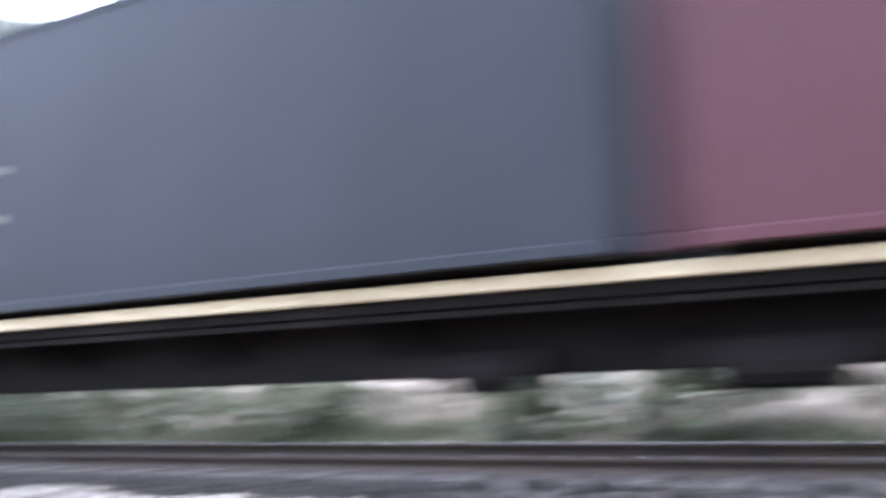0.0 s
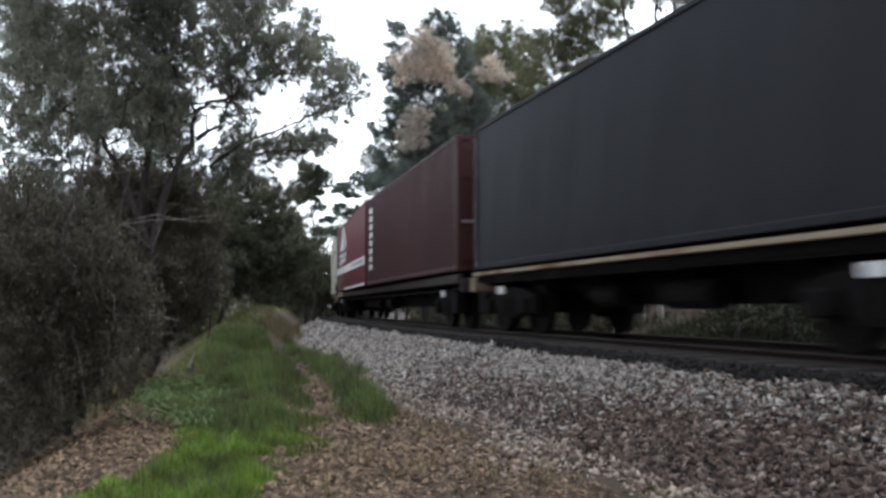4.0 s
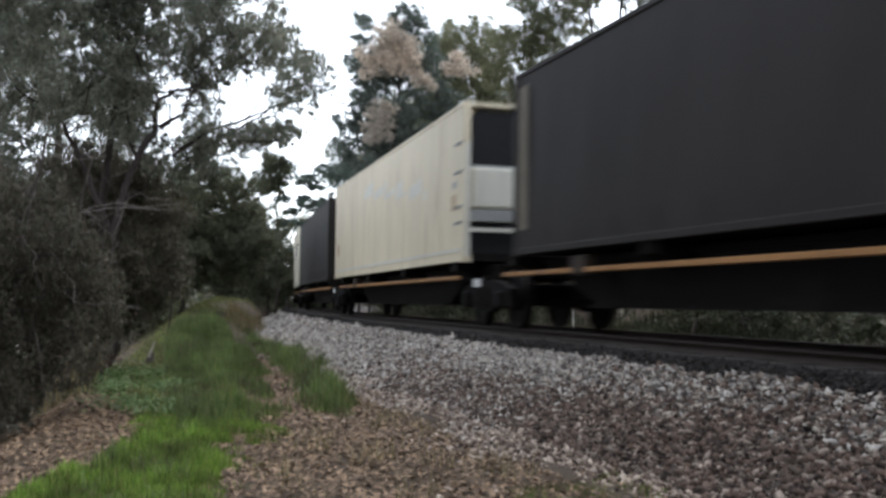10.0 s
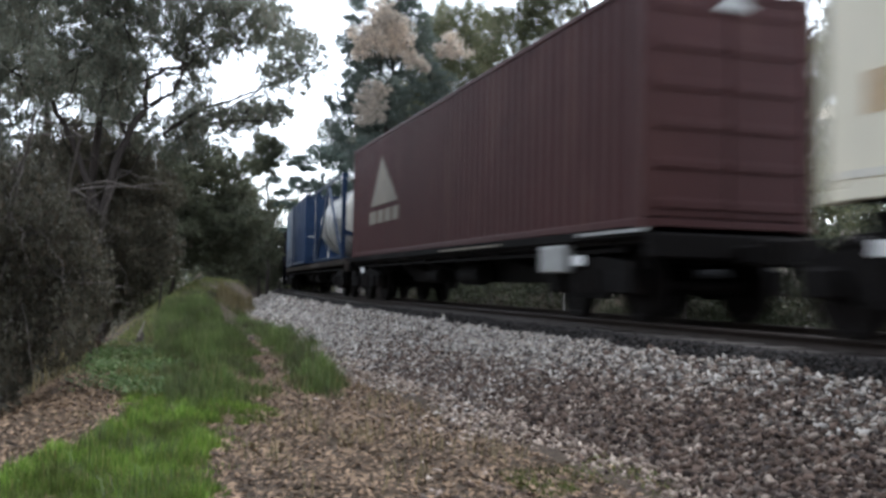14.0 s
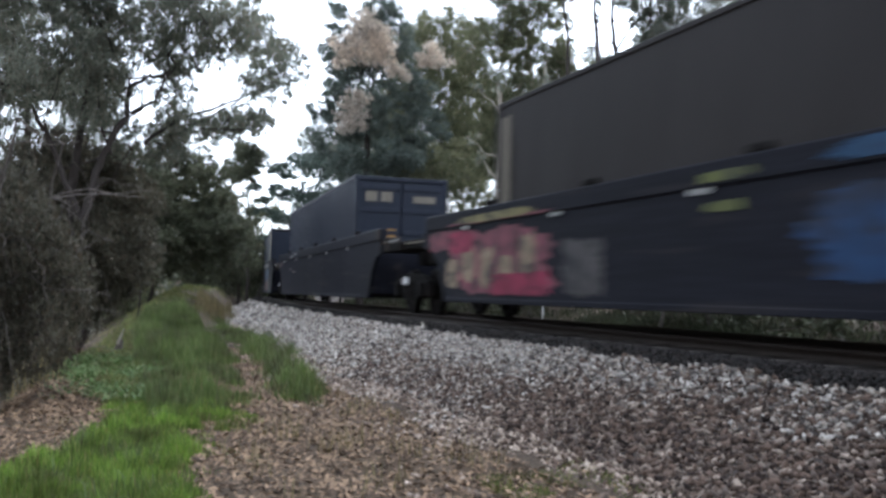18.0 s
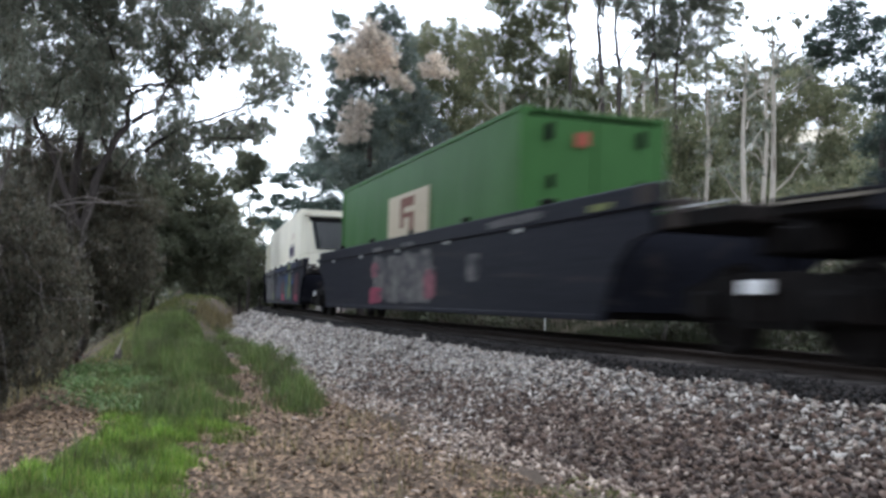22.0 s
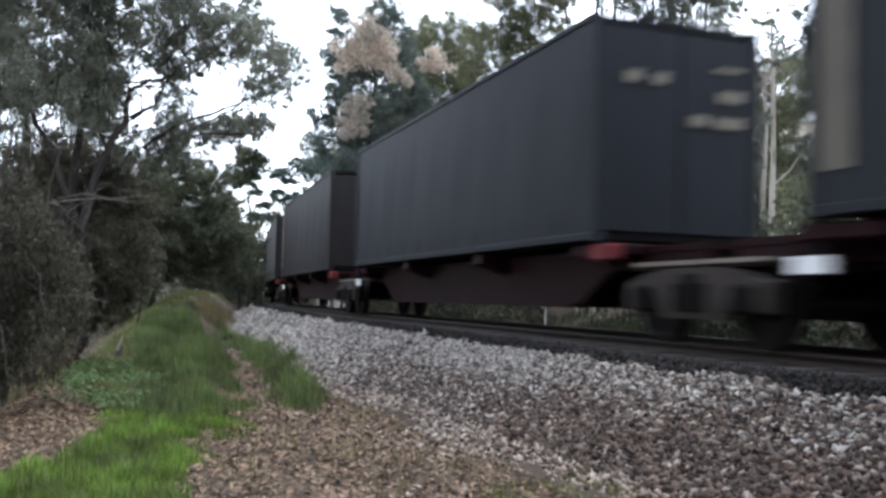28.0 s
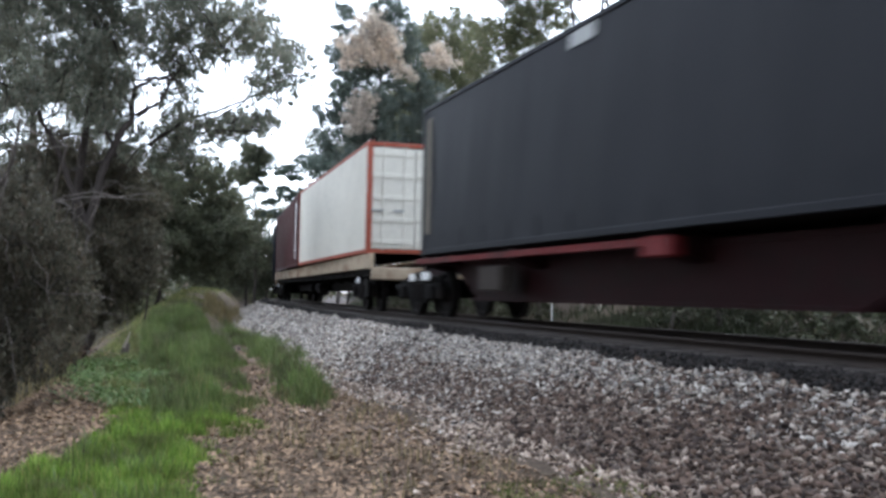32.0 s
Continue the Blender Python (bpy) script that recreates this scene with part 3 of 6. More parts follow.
def clumps_between(s, o, x, y):
    n = noise.noise((x * 0.75, y * 0.75, 3.0)) + 0.4 * noise.noise((x * 2.2, y * 2.2, 6.0))
    return max(0.0, 0.5 + 1.5 * n + 0.5 * smooth(5, 9, s)) * smooth(-4.75 + 0.5 * smooth(4, 8, s), -5.05 + 0.4 * smooth(4, 8, s), o)


def weedy(s, o, x, y):
    n = noise.noise((x * 0.8, y * 0.8, 21.0)) + 0.4 * noise.noise((x * 2.5, y * 2.5, 2.0))
    return max(0.0, min(1.0, 0.5 * min((o - verge_edge(s) + 0.25) / 0.4, (-5.7 - 0.1 * max(0, 5 - s) - o) / 0.5, 1.0) + 1.1 * n)) * smooth(11, 7, s)


def stalks(s, o, x, y):
    return 1.0 if noise.noise((x * 1.6, y * 1.6, 41.0)) > 0.18 else 0.0


blades("short_grass", patch(135000, -4.6, 2.4, -8.4, -5.0, lawn), 0.16, 0.005, M["grass"], "bright short green grass on the path's verge", "grass")
blades("near_verge_grass", patch(66000, 1.0, 18, -7.7, -5.0, rising), 0.17, 0.006, M["verge"], "green grass between the path and the bushes", "grass")
blades("verge_grass", patch(34000, 17, 70, -8.6, -4.0, hump), 0.22, 0.011, M["verge"], "green grass on the rising verge", "grass")
blades("grass_tufts", patch(78000, 0.2, 28, -5.3, -2.9, tufts), 0.44, 0.0055, M["tall_grass"], "tall dark green grass tufts beside the ballast", "grass", lean=0.6)
blades("middle_grass", patch(76000, 0.4, 26, -6.4, -4.2, clumps_between), 0.36, 0.0055, M["tall_grass"], "uneven tall green grass along the footpath", "grass")
blades("lawn_tufts", patch(9000, -4.4, 2.0, -7.3, -5.2, lambda s, o, x, y: lawn(s, o, x, y) * (1.0 if noise.noise((x * 2.2, y * 2.2, 61.0)) > 0.15 else 0.1)), 0.26, 0.005, M["tall_grass"], "darker tall tufts in the short grass", "grass", lean=0.8)
blades("path_stalks", patch(2200, -4.5, 3.0, -6.0, -3.7, stalks), 0.26, 0.004, M["dry_grass"], "thin dry grass stalks on the footpath", "grass", lean=0.8)
blades("path_moss", patch(5200, -4.9, -3.55, -4.25, -3.3, lambda s, o, x, y: 1.0 if noise.noise((x * 1.4, y * 1.4, 51.0)) > -0.15 else 0.0), 0.07, 0.005, M["verge"], "low yellowish grass on the edge of the path", "grass")
blades("dry_grass", patch(11000, -2, 40, -8.8, -7.2, lambda s, o, x, y: max(0.0, 0.3 + noise.noise((x * 0.8, y * 0.8, 7.0)))), 0.24, 0.004, M["dry_grass"], "thin dry grass on the edge of the drop", "grass", lean=0.9)
blades("dry_reeds", patch(2600, 26, 42, -4.6, -3.0, lambda s, o, x, y: max(0.0, 0.6 + noise.noise((x * 0.8, y * 0.8, 17.0)))), 0.7, 0.008, M["dry_grass"], "brown dry reeds where the ballast meets the verge", "grass", lean=0.35)
# growth beyond the rails wears the shade-darkened colours
blades("trackside_weeds", patch(60000, -16, 14, 2.5, 7.0, lambda s, o, x, y: max(0.0, 0.75 + 0.7 * noise.noise((x * 0.6, y * 0.6, 31.0)))), 0.34, 0.0145, M["far_green"], "green weeds close beyond the rails, coloured darker for shade", "weeds", lean=0.8)
blades("trackside_straw", patch(52000, -16, 14, 2.4, 9.5, lambda s, o, x, y: max(0.0, 0.8 + 0.6 * noise.noise((x * 0.6, y * 0.6, 33.0)))), 0.28, 0.016, M["far_grass"], "brown grass close beyond the rails, coloured darker for shade", "grass", lean=0.9)
blades("far_verge_grass", patch(30000, -25, 70, 3.0, 16, lambda s, o, x, y: max(0.0, 0.4 + 0.8 * noise.noise((x * 0.5, y * 0.5, 1.0)))), 0.3, 0.014, M["far_grass"], "dry grass beyond the rails, coloured darker for shade", "grass", lean=0.7)
blades("far_verge_green", patch(70000, -25, 70, 3.0, 18, lambda s, o, x, y: max(0.0, 0.5 + 1.2 * noise.noise((x * 0.35, y * 0.35, 11.0)))), 0.45, 0.016, M["far_green"], "green weeds and grass beyond the rails, coloured darker for shade", "grass", lean=0.7)


def flakes(name, places, size, mat, label, category, tilt=0.5, lift=0.01, heap=0.0):
    """Small loose pieces, each a folded leaf shape lying on the ground."""
    n = len(places)
    P = np.array(places)[:, :3]
    L = size * rng.uniform(0.5, 1.5, n)
    az = rng.uniform(0, 2 * math.pi, n)
    a = np.stack([np.cos(az), np.sin(az), rng.uniform(-tilt, tilt, n)], 1) * L[:, None]
    b = np.stack([-np.sin(az), np.cos(az), rng.uniform(-tilt, tilt, n)], 1) * (L * rng.uniform(0.22, 0.5, n))[:, None]
    c = P + (0, 0, lift) + rng.uniform(0, 0.02 + heap, (n, 1)) * (0, 0, 1)
    V = np.stack([c - a, c - b, c + a, c + b], 1)
    V[:, 1, 2] += L * 0.12
    V[:, 3, 2] += L * 0.12
    V = V.reshape(-1, 3)
    F = np.arange(n * 4).reshape(n, 4)
    ob = new(name, raw_mesh(name, V, F, mat))
    return tagged(ob, label, category, kind="stuff")


flakes("leaf_mulch", patch(62000, -7.5, 10, -9.0, -3.5, lambda s, o, x, y: 1.0), 0.024, M["mulch"], "dark crumbled leaf mulch on the footpath", "leaf litter", tilt=0.25, lift=0.004)
flakes("leaf_litter", patch(84000, -7.5, 12, -9.2, -3.35, lambda s, o, x, y: 1.0), 0.029, M["litter"], "fallen brown gum leaves on the footpath", "leaf litter")
flakes("path_litter", patch(15000, -26, -7.5, -9.2, -3.4, lambda s, o, x, y: 1.0), 0.05, M["litter"], "brown leaves strewn on the path", "leaf litter")
flakes("broad_weeds", patch(40000, 1.0, 11, -7.8, -5.2, weedy), 0.03, M["weed"], "low broad-leaved green weeds beside the path", "weeds", tilt=0.9, lift=0.01, heap=0.13)
flakes("undergrowth", patch(26000, 1.5, 34, -14.0, -8.1, lambda s, o, x, y: 1.0 if o < -8.2 + 0.05 * s else 0.0), 0.06, M["thicket"], "dark leafy undergrowth on the slope below the path", "undergrowth", tilt=0.9, lift=0.02, heap=0.55)
M["rusty_frond"] = material("rusty_dead_frond", (0.10, 0.056, 0.038), 0.85, spread=0.5, per_piece=1.2, bump=0)
flakes("dead_fronds", patch(2600, 8.5, 14, -8.3, -7.45, lambda s, o, x, y: max(0.0, 0.5 + 1.6 * noise.noise((x * 1.1, y * 1.1, 71.0)))), 0.06, M["rusty_frond"], "rusty dead fronds on the brow of the bank", "fronds", tilt=0.9, lift=0.02, heap=0.4)
blades("dry_stalks", patch(260, 4.5, 10, -8.3, -7.5, lambda s, o, x, y: 1.0), 0.75, 0.007, M["dry_grass"], "tall pale dry stalks before the bushes", "stalks", lean=0.25)


# ---- trees ----
def tube(points, radii, seg=6):
    """A tapered limb through points."""
    pts = [Vector(p) for p in points]
    V, F = [], []
    for i, (p, r) in enumerate(zip(pts, radii)):
        d = (pts[min(i + 1, len(pts) - 1)] - pts[max(i - 1, 0)]).normalized()
        u = d.cross(Vector((0.3, 0.9, 0.2))).normalized()
        w = d.cross(u)
        for k in range(seg):
            t = 2 * math.pi * k / seg
            V.append(p + (u * math.cos(t) + w * math.sin(t)) * r)
    for i in range(len(pts) - 1):
        for k in range(seg):
            a, b = i * seg + k, i * seg + (k + 1) % seg
            F.append((a, b, b + seg, a + seg))
    return V, F


def limb(a, b, r0, r1, wob, steps=6, rise=0.0):
    a, b = Vector(a), Vector(b)
    pts, rad = [], []
    L = (b - a).length
    ph = Vector(rng.uniform(-9, 9, 3))
    for i in range(steps + 1):
        t = i / steps
        off = noise.noise_vector(ph + Vector((t * 1.8, 0, 0))) * wob * L * math.sin(math.pi * min(1, t * 1.1))
        pts.append(a.lerp(b, t) + off + Vector((0, 0, rise * L * math.sin(math.pi * t))))
        rad.append(r0 + (r1 - r0) * t)
    return pts, rad


def leaf_cloud(clumps, count, size, hang, flat=1.0, clusters=26, simple=False):
    """Leaf quads in small sprays within each clump; the sprays leave gaps."""
    C = []
    weight = np.array([c[3] ** 1.6 for c in clumps])
    for (cx, cy, cz, r), n in zip(clumps, (count * weight / weight.sum()).astype(int)):
        k = max(4, int(clusters))
        d = rng.normal(size=(k, 3))
        d /= np.linalg.norm(d, axis=1)[:, None]
        cen = d * (rng.uniform(0.02, 1.0, (k, 1)) ** 0.42) * r * 1.12 * (1, 1, 0.9 * flat)
        own = rng.integers(0, k, n)
        spread = r * rng.uniform(0.07, 0.26, k)
        p = cen[own] + rng.normal(size=(n, 3)) * spread[own][:, None] * (1, 1, 0.8 * flat)
        tail = rng.random(n) < 0.18
        p[tail] *= rng.uniform(0.9, 1.35, (tail.sum(), 1))
        C.append(p + (cx, cy, cz))
    P = np.concatenate(C)
    n = len(P)
    L = size * rng.uniform(0.6, 1.5, n)
    az = rng.uniform(0, 2 * math.pi, n)
    dip = rng.normal(-hang, 0.5, n)
    a = np.stack([np.cos(az) * np.cos(dip), np.sin(az) * np.cos(dip), np.sin(dip)], 1) * L[:, None]
    r3 = rng.normal(size=(n, 3))
    b = np.cross(a, r3)
    b = b / np.linalg.norm(b, axis=1)[:, None] * (L * 0.34)[:, None]
    if simple:
        return np.stack([P - a - b * 0.7, P - a * 0.6 + b * 1.2, P + a], 1).reshape(-1, 3), np.arange(n * 3).reshape(n, 3)
    V = np.stack([P - a, P - a * 0.1 - b, P + a, P - a * 0.1 + b], 1).reshape(-1, 3)
    return V, np.arange(n * 4).reshape(n, 4)


def join(pieces):
    V, F, k = [], [], 0
    for v, f in pieces:
        V.append(np.array([tuple(p) for p in v]))
        F.append(np.array(f) + k)
        k += len(v)
    return np.concatenate(V), np.concatenate(F)


def nearest_limb(left, nodes):
    """The clump closest to the wood so far, and the point of the wood that it springs from."""
    C, P, n = np.array([c[:3] for c in left]), np.array([p for p, _ in nodes]), np.array([k for _, k in nodes])
    d = np.linalg.norm(C[:, None] - P[None], axis=2) + 0.6 * np.maximum(0, P[None, :, 2] - C[:, None, 2]) + 0.12 * n[None]
    i, j = np.unravel_index(int(d.argmin()), d.shape)
    return left[i], nodes[j][0], nodes[j][1]


def tree(name, label, dist, az, crown, leaf, bark, count, size, hang=0.6, trunk=0.16, flat=1.0, depth=1.0, clusters=26, extra=None, twigs=5, base=None, wobble=0.16, category="tree", boughs=()):
    """A tree at a bearing: a bent trunk, a limb into each clump of its crown, twigs, and leaves in sprays.
    crown: clumps as bearing, elevation (degrees from the path) and radius."""
    ob = thing(name, label, category)
    bx, by = base or bearing(az, dist)
    bz = ground_at(bx, by) - 0.15
    clumps = []
    for i, (ca, ce, r) in enumerate(crown):
        d = dist + rng.uniform(-1, 1) * depth * max(1.0, r)
        x, y = bearing(ca, d)
        clumps.append((x, y, 1.45 + d * math.tan(radians(ce)), r))
    top = max(c[2] for c in clumps)
    tx = np.mean([c[0] for c in clumps if c[2] > bz + (top - bz) * 0.5])
    ty = np.mean([c[1] for c in clumps if c[2] > bz + (top - bz) * 0.5])
    fork = Vector((bx * 0.55 + tx * 0.45, by * 0.55 + ty * 0.45, bz + (top - bz) * 0.5))
    pts, rad = limb((bx, by, bz), fork, trunk, trunk * 0.62, 0.07, 8)
    wood = [tube(pts, rad, 9)]
    pts2, rad2 = limb(fork, (tx, ty, top - 0.2), trunk * 0.6, trunk * 0.12, 0.08, 7)
    wood.append(tube(pts2, rad2, 7))
    spine = pts + pts2[1:]
    limbs = []
    nodes = [(p, 0.0) for p in spine]
    for r, line in boughs:
        pts = [Vector((*bearing(a, dist), 1.45 + dist * math.tan(radians(e)))) for a, e in line]
        fine, n = [], len(pts)
        for i in range(n - 1):
            for k in range(4):
                w = noise.noise_vector(pts[i] + Vector((k * 0.4, 0, 0))) * r * 1.2
                fine.append(pts[i].lerp(pts[i + 1], k / 4) + w * (1 if k else 0))
        fine.append(pts[-1])
        nodes += [(p, 0.0) for p in fine]
        bunch = [tube(fine, [r * (1 - 0.75 * i / len(fine)) for i in range(len(fine))], 6)]
        for i in range(2, len(fine), 2):
            d = Vector(rng.normal(size=3)) * r * 9 + Vector((0, 0, r * 4))
            tp, trr = limb(fine[i], fine[i] + d, r * 0.3, r * 0.08, 0.25, 4)
            bunch.append(tube(tp, trr, 4))
        limbs.append(bunch)
    # every clump hangs from the nearest wood or clump already reached, so that the limbs fork on the way out
    left = list(clumps)
    while left:
        c, a, order = nearest_limb(left, nodes)
        left.remove(c)
        cx, cy, cz, r = c
        end = Vector((cx, cy, cz))
        nodes.append((end, order + 1.0))
        reach = (end - a).length
        thick = min(trunk * 0.4, 0.010 + reach * 0.0075) * max(0.3, 1 - 0.16 * order)
        lp, lr = limb(a, end, thick, max(0.005, thick * 0.35), wobble, 6, 0.06)
        bunch = [tube(lp, lr, 5)]
        limbs.append(bunch)
        for _ in range(twigs):
            d = Vector(rng.normal(size=3)).normalized() * r * rng.uniform(0.6, 1.1)
            tp, trr = limb(lp[rng.integers(3, 7)], end + d, 0.011 * max(1, dist / 25), 0.004, 0.2, 4)
            bunch.append(tube(tp, trr, 4))
    V, F = join(wood)
    t = new("trunk", raw_mesh("trunk", V, F, bark, True))
    t.parent = ob
    for pieces in limbs:
        V, F = join(pieces)
        t = new("limb", raw_mesh("limb", V, F, bark, True))
        t.parent = ob
    V, F = leaf_cloud(clumps, count, size, hang, flat, clusters, dist > 15)
    t = new("crown", raw_mesh("crown", V, F, leaf))
    t.parent = ob
    if extra:
        V, F = leaf_cloud([(*bearing(a, dist - 1.9), 1.45 + (dist - 1.9) * math.tan(radians(e)), r) for a, e, r in extra[0]], extra[2], size, hang, flat, clusters, dist > 15)
        t = new("dead_foliage", raw_mesh("dead_foliage", V, F, extra[1]))
        t.parent = ob
        t["label"] = extra[3]
    return ob


def fill(outline, count, size, gaps=(), seed=1):
    """Clumps spread evenly inside an outline of (bearing, elevation), leaving round gaps."""
    r = random.Random(seed)
    xs, ys = [p[0] for p in outline], [p[1] for p in outline]
    out, misses = [], 0
    while len(out) < count and misses < 4000:
        best, far = None, -1.0
        for _ in range(14):
            a, e = r.uniform(min(xs), max(xs)), r.uniform(min(ys), max(ys))
            inside = False
            for (ax, ay), (bx, by) in zip(outline, outline[1:] + outline[:1]):
                if (ay > e) != (by > e) and a < ax + (e - ay) * (bx - ax) / (by - ay):
                    inside = not inside
            if not inside or any(math.hypot(a - g[0], e - g[1]) < g[2] for g in gaps):
                misses += 1
                continue
            d = min([math.hypot(a - q[0], e - q[1]) for q in out] or [99])
            if d > far:
                best, far = (a, e), d
        if best:
            out.append((*best, size * r.uniform(0.75, 1.3)))
    return out


GUM_GAPS = [(-18.6, 13.0, 1.35), (-18.9, 11.6, 1.5), (-18.3, 10.4, 1.45), (-18.4, 9.5, 0.9), (-23.8, 9.8, 0.75), (-23.2, 8.9, 0.9), (-22.4, 8.1, 0.9), (-25.3, 14.9, 0.8), (-23.4, 13.9, 0.85), (-26.5, 12.8, 0.75), (-19.5, 8.2, 0.7), (-24.5, 13.5, 0.6), (-18.6, 15.2, 0.7)]
tree("gum_tree", "large spreading gum tree with thin grey-green leaves", 17, -24.0, fill(
    [(-30, 18.9), (-14.0, 20.3), (-13.5, 18.7), (-12.8, 17.5), (-11.8, 16.9), (-11.2, 16.1), (-10.3, 15.4), (-9.4, 14.9), (-10.1, 14.1), (-9.6, 13.1), (-9.6, 12.4), (-10.8, 12.5), (-12.2, 12.8), (-12.8, 14.2), (-15.4, 14.3), (-16.6, 13.3), (-16.2, 11.7), (-15.9, 8.3), (-19.3, 7.7), (-22.0, 9.6), (-25.0, 11.0), (-29.6, 10.4)], 122, 0.35, GUM_GAPS, 3)
    + fill([(-13.8, 10.4), (-12.2, 10.7), (-11.0, 10.4), (-11.0, 9.8), (-12.4, 9.5), (-15.7, 9.5), (-16.4, 8.2), (-17.0, 9.6), (-15.7, 10.0)], 14, 0.20, (), 4),
    M["gum"], M["bark_dark"], 142000, 0.036, 0.95, 0.12, flat=1.15, clusters=22, twigs=5, base=bearing(-23.8, 18.5), wobble=0.2, boughs=(
        (0.08, [(-21.8, 3.8), (-20.8, 7.6), (-19.5, 10.0), (-19.3, 11.9), (-18.5, 12.5), (-17.3, 12.9)]), (0.042, [(-19.3, 10.3), (-17.9, 11.2), (-17.5, 12.3), (-16.8, 13.4)]),
        (0.035, [(-18.5, 8.6), (-16.3, 10.3), (-14.2, 11.1), (-12.6, 11.9), (-10.5, 12.6)]), (0.024, [(-16.3, 9.5), (-14.2, 10.8), (-12.9, 11.6), (-12.6, 12.5)]),
        (0.016, [(-15.2, 10.9), (-14.4, 12.1), (-14.1, 13.0)]), (0.016, [(-14.1, 11.2), (-13.3, 12.2), (-12.9, 13.3)]), (0.022, [(-17.0, 9.2), (-15.0, 9.7), (-12.2, 9.9)]),
        (0.06, [(-21.8, 3.8), (-23.1, 6.9), (-23.9, 8.8), (-24.8, 10.3), (-25.7, 11.2), (-26.8, 11.5)]), (0.03, [(-24.8, 10.3), (-24.0, 11.6), (-22.6, 12.8), (-21.5, 14.6)]), (0.03, [(-20.3, 7.8), (-21.0, 9.4), (-21.2, 12.0)])))
tree("gum_tree", "tall old gum tree rising out of the bushes", 23, -23.5, fill(
    [(-30.5, 17.5), (-26.0, 16.5), (-21.6, 13.4), (-20.6, 9.6), (-20.2, 8.0), (-19.1, 5.9), (-23.4, 5.0), (-29.7, 4.6)], 64, 0.48, GUM_GAPS, 5),
    M["gum"], M["bark_dark"], 54000, 0.048, 0.95, 0.15, flat=1.15, clusters=22, twigs=4, wobble=0.2)
tree("bush", "dense dark bush with tangled twigs under the gums", 12.5, -25.1, fill(
    [(-30.5, 6.3), (-24.6, 6.1), (-23.0, 3.4), (-22.5, 0.2), (-22.4, -2.2), (-24.0, -3.8), (-26.3, -5.4), (-30.0, -7.2)], 64, 0.31, (), 6),
    M["thicket"], M["bark_dark"], 62000, 0.030, 1.05, 0.05, flat=1.2, twigs=6, clusters=24, category="bush", base=bearing(-32, 14.0))
tree("bush", "dark green bush on the slope below the path", 19, -21.5, fill(
    [(-24.7, 7.7), (-21.1, 8.1), (-18.5, 7.2), (-18.0, 3.9), (-18.5, 0.4), (-19.9, -0.9), (-22.0, -2.4), (-24.2, -3.2)], 60, 0.36, (), 7),
    M["thicket"], M["bark_dark"], 76000, 0.042, 0.9, 0.035, flat=1.15, twigs=4, clusters=24, category="bush", base=bearing(-25.5, 20))
tree("bush", "rounded dark green bush beside the grassy verge", 30, -17.0, fill(
    [(-19.8, 7.9), (-17.1, 7.7), (-15.8, 7.9), (-14.3, 7.2), (-13.5, 6.2), (-13.2, 4.8), (-12.8, 3.5), (-13.0, 2.2), (-13.8, 1.7), (-16.9, 1.3), (-19.5, 0.1)], 50, 0.46, (), 8),
    M["dark_leaf"], M["bark_dark"], 90000, 0.055, 0.4, 0.035, clusters=26, twigs=3, category="bush", base=bearing(-18.6, 33))
tree("bush", "dense dark thicket behind the grassy hump", 42, -17.0, fill([(-20.3, 4.5), (-12.7, 5.2), (-11.8, 3.1), (-11.8, 1.6), (-12.9, 1.1), (-18.8, 0.7)], 30, 0.8, (), 20),
    M["dark_leaf"], M["bark_dark"], 26000, 0.1, 0.4, 0.1, clusters=26, twigs=3, category="bush", base=bearing(-18, 44))
tree("tree", "small round-headed tree far along the line", 52, -12.1, [(-12.4, 8.0, 1.0), (-12.9, 7.2, 0.65), (-11.9, 8.3, 0.71), (-12.2, 7.1, 0.6)],
     M["dark_leaf"], M["bark_dark"], 14000, 0.08, 0.4, 0.09)
tree("spindly_tree", "thin open tree seen against the sky", 62, -11.4, [
    (-11.8, 6.3, 0.50), (-11.3, 5.6, 0.62), (-11.7, 4.8, 0.66), (-10.9, 4.9, 0.58), (-11.9, 4.2, 0.54), (-10.6, 6.4, 0.46), (-9.9, 7.1, 0.54)],
    M["pine"], M["bark_dark"], 3600, 0.13, 0.2, 0.08, flat=0.5)
tree("bush", "dark bush at the bend of the line", 56, -12.6, [(-12.7, 3.1, 1.05), (-12.1, 1.9, 1.18), (-12.8, 1.0, 1.05), (-11.6, 0.9, 0.91), (-13.5, 2.2, 1.1)],
     M["dark_leaf"], M["bark_dark"], 9000, 0.13, 0.4, 0.1, category="bush")
tree("bush", "dark low thicket closing the far bend of the line", 74, -12.0, fill([(-16.5, 0.3), (-16.5, 2.4), (-12.5, 3.2), (-9.2, 2.6), (-8.6, -0.1), (-12.0, -0.3)], 26, 0.9, (), 31),
     M["dark_leaf"], M["bark_dark"], 22000, 0.12, 0.4, 0.08, twigs=2, category="bush")
tree("pine_tree", "dark pine with flat layered branches", 60, -8.5, fill(
    [(-10.7, 7.8), (-9.6, 8.3), (-7.2, 8.3), (-5.4, 7.3), (-4.6, 5.6), (-3.1, 2.4), (-10.8, 2.1), (-11.2, 4.6), (-10.2, 5.2), (-10.3, 6.6)], 18, 1.1, [(-9.6, 6.6, 0.57), (-11.6, 5.3, 0.57)], 9),
    M["pine"], M["bark_dark"], 22000, 0.11, 0.1, 0.16, flat=0.4, clusters=34)
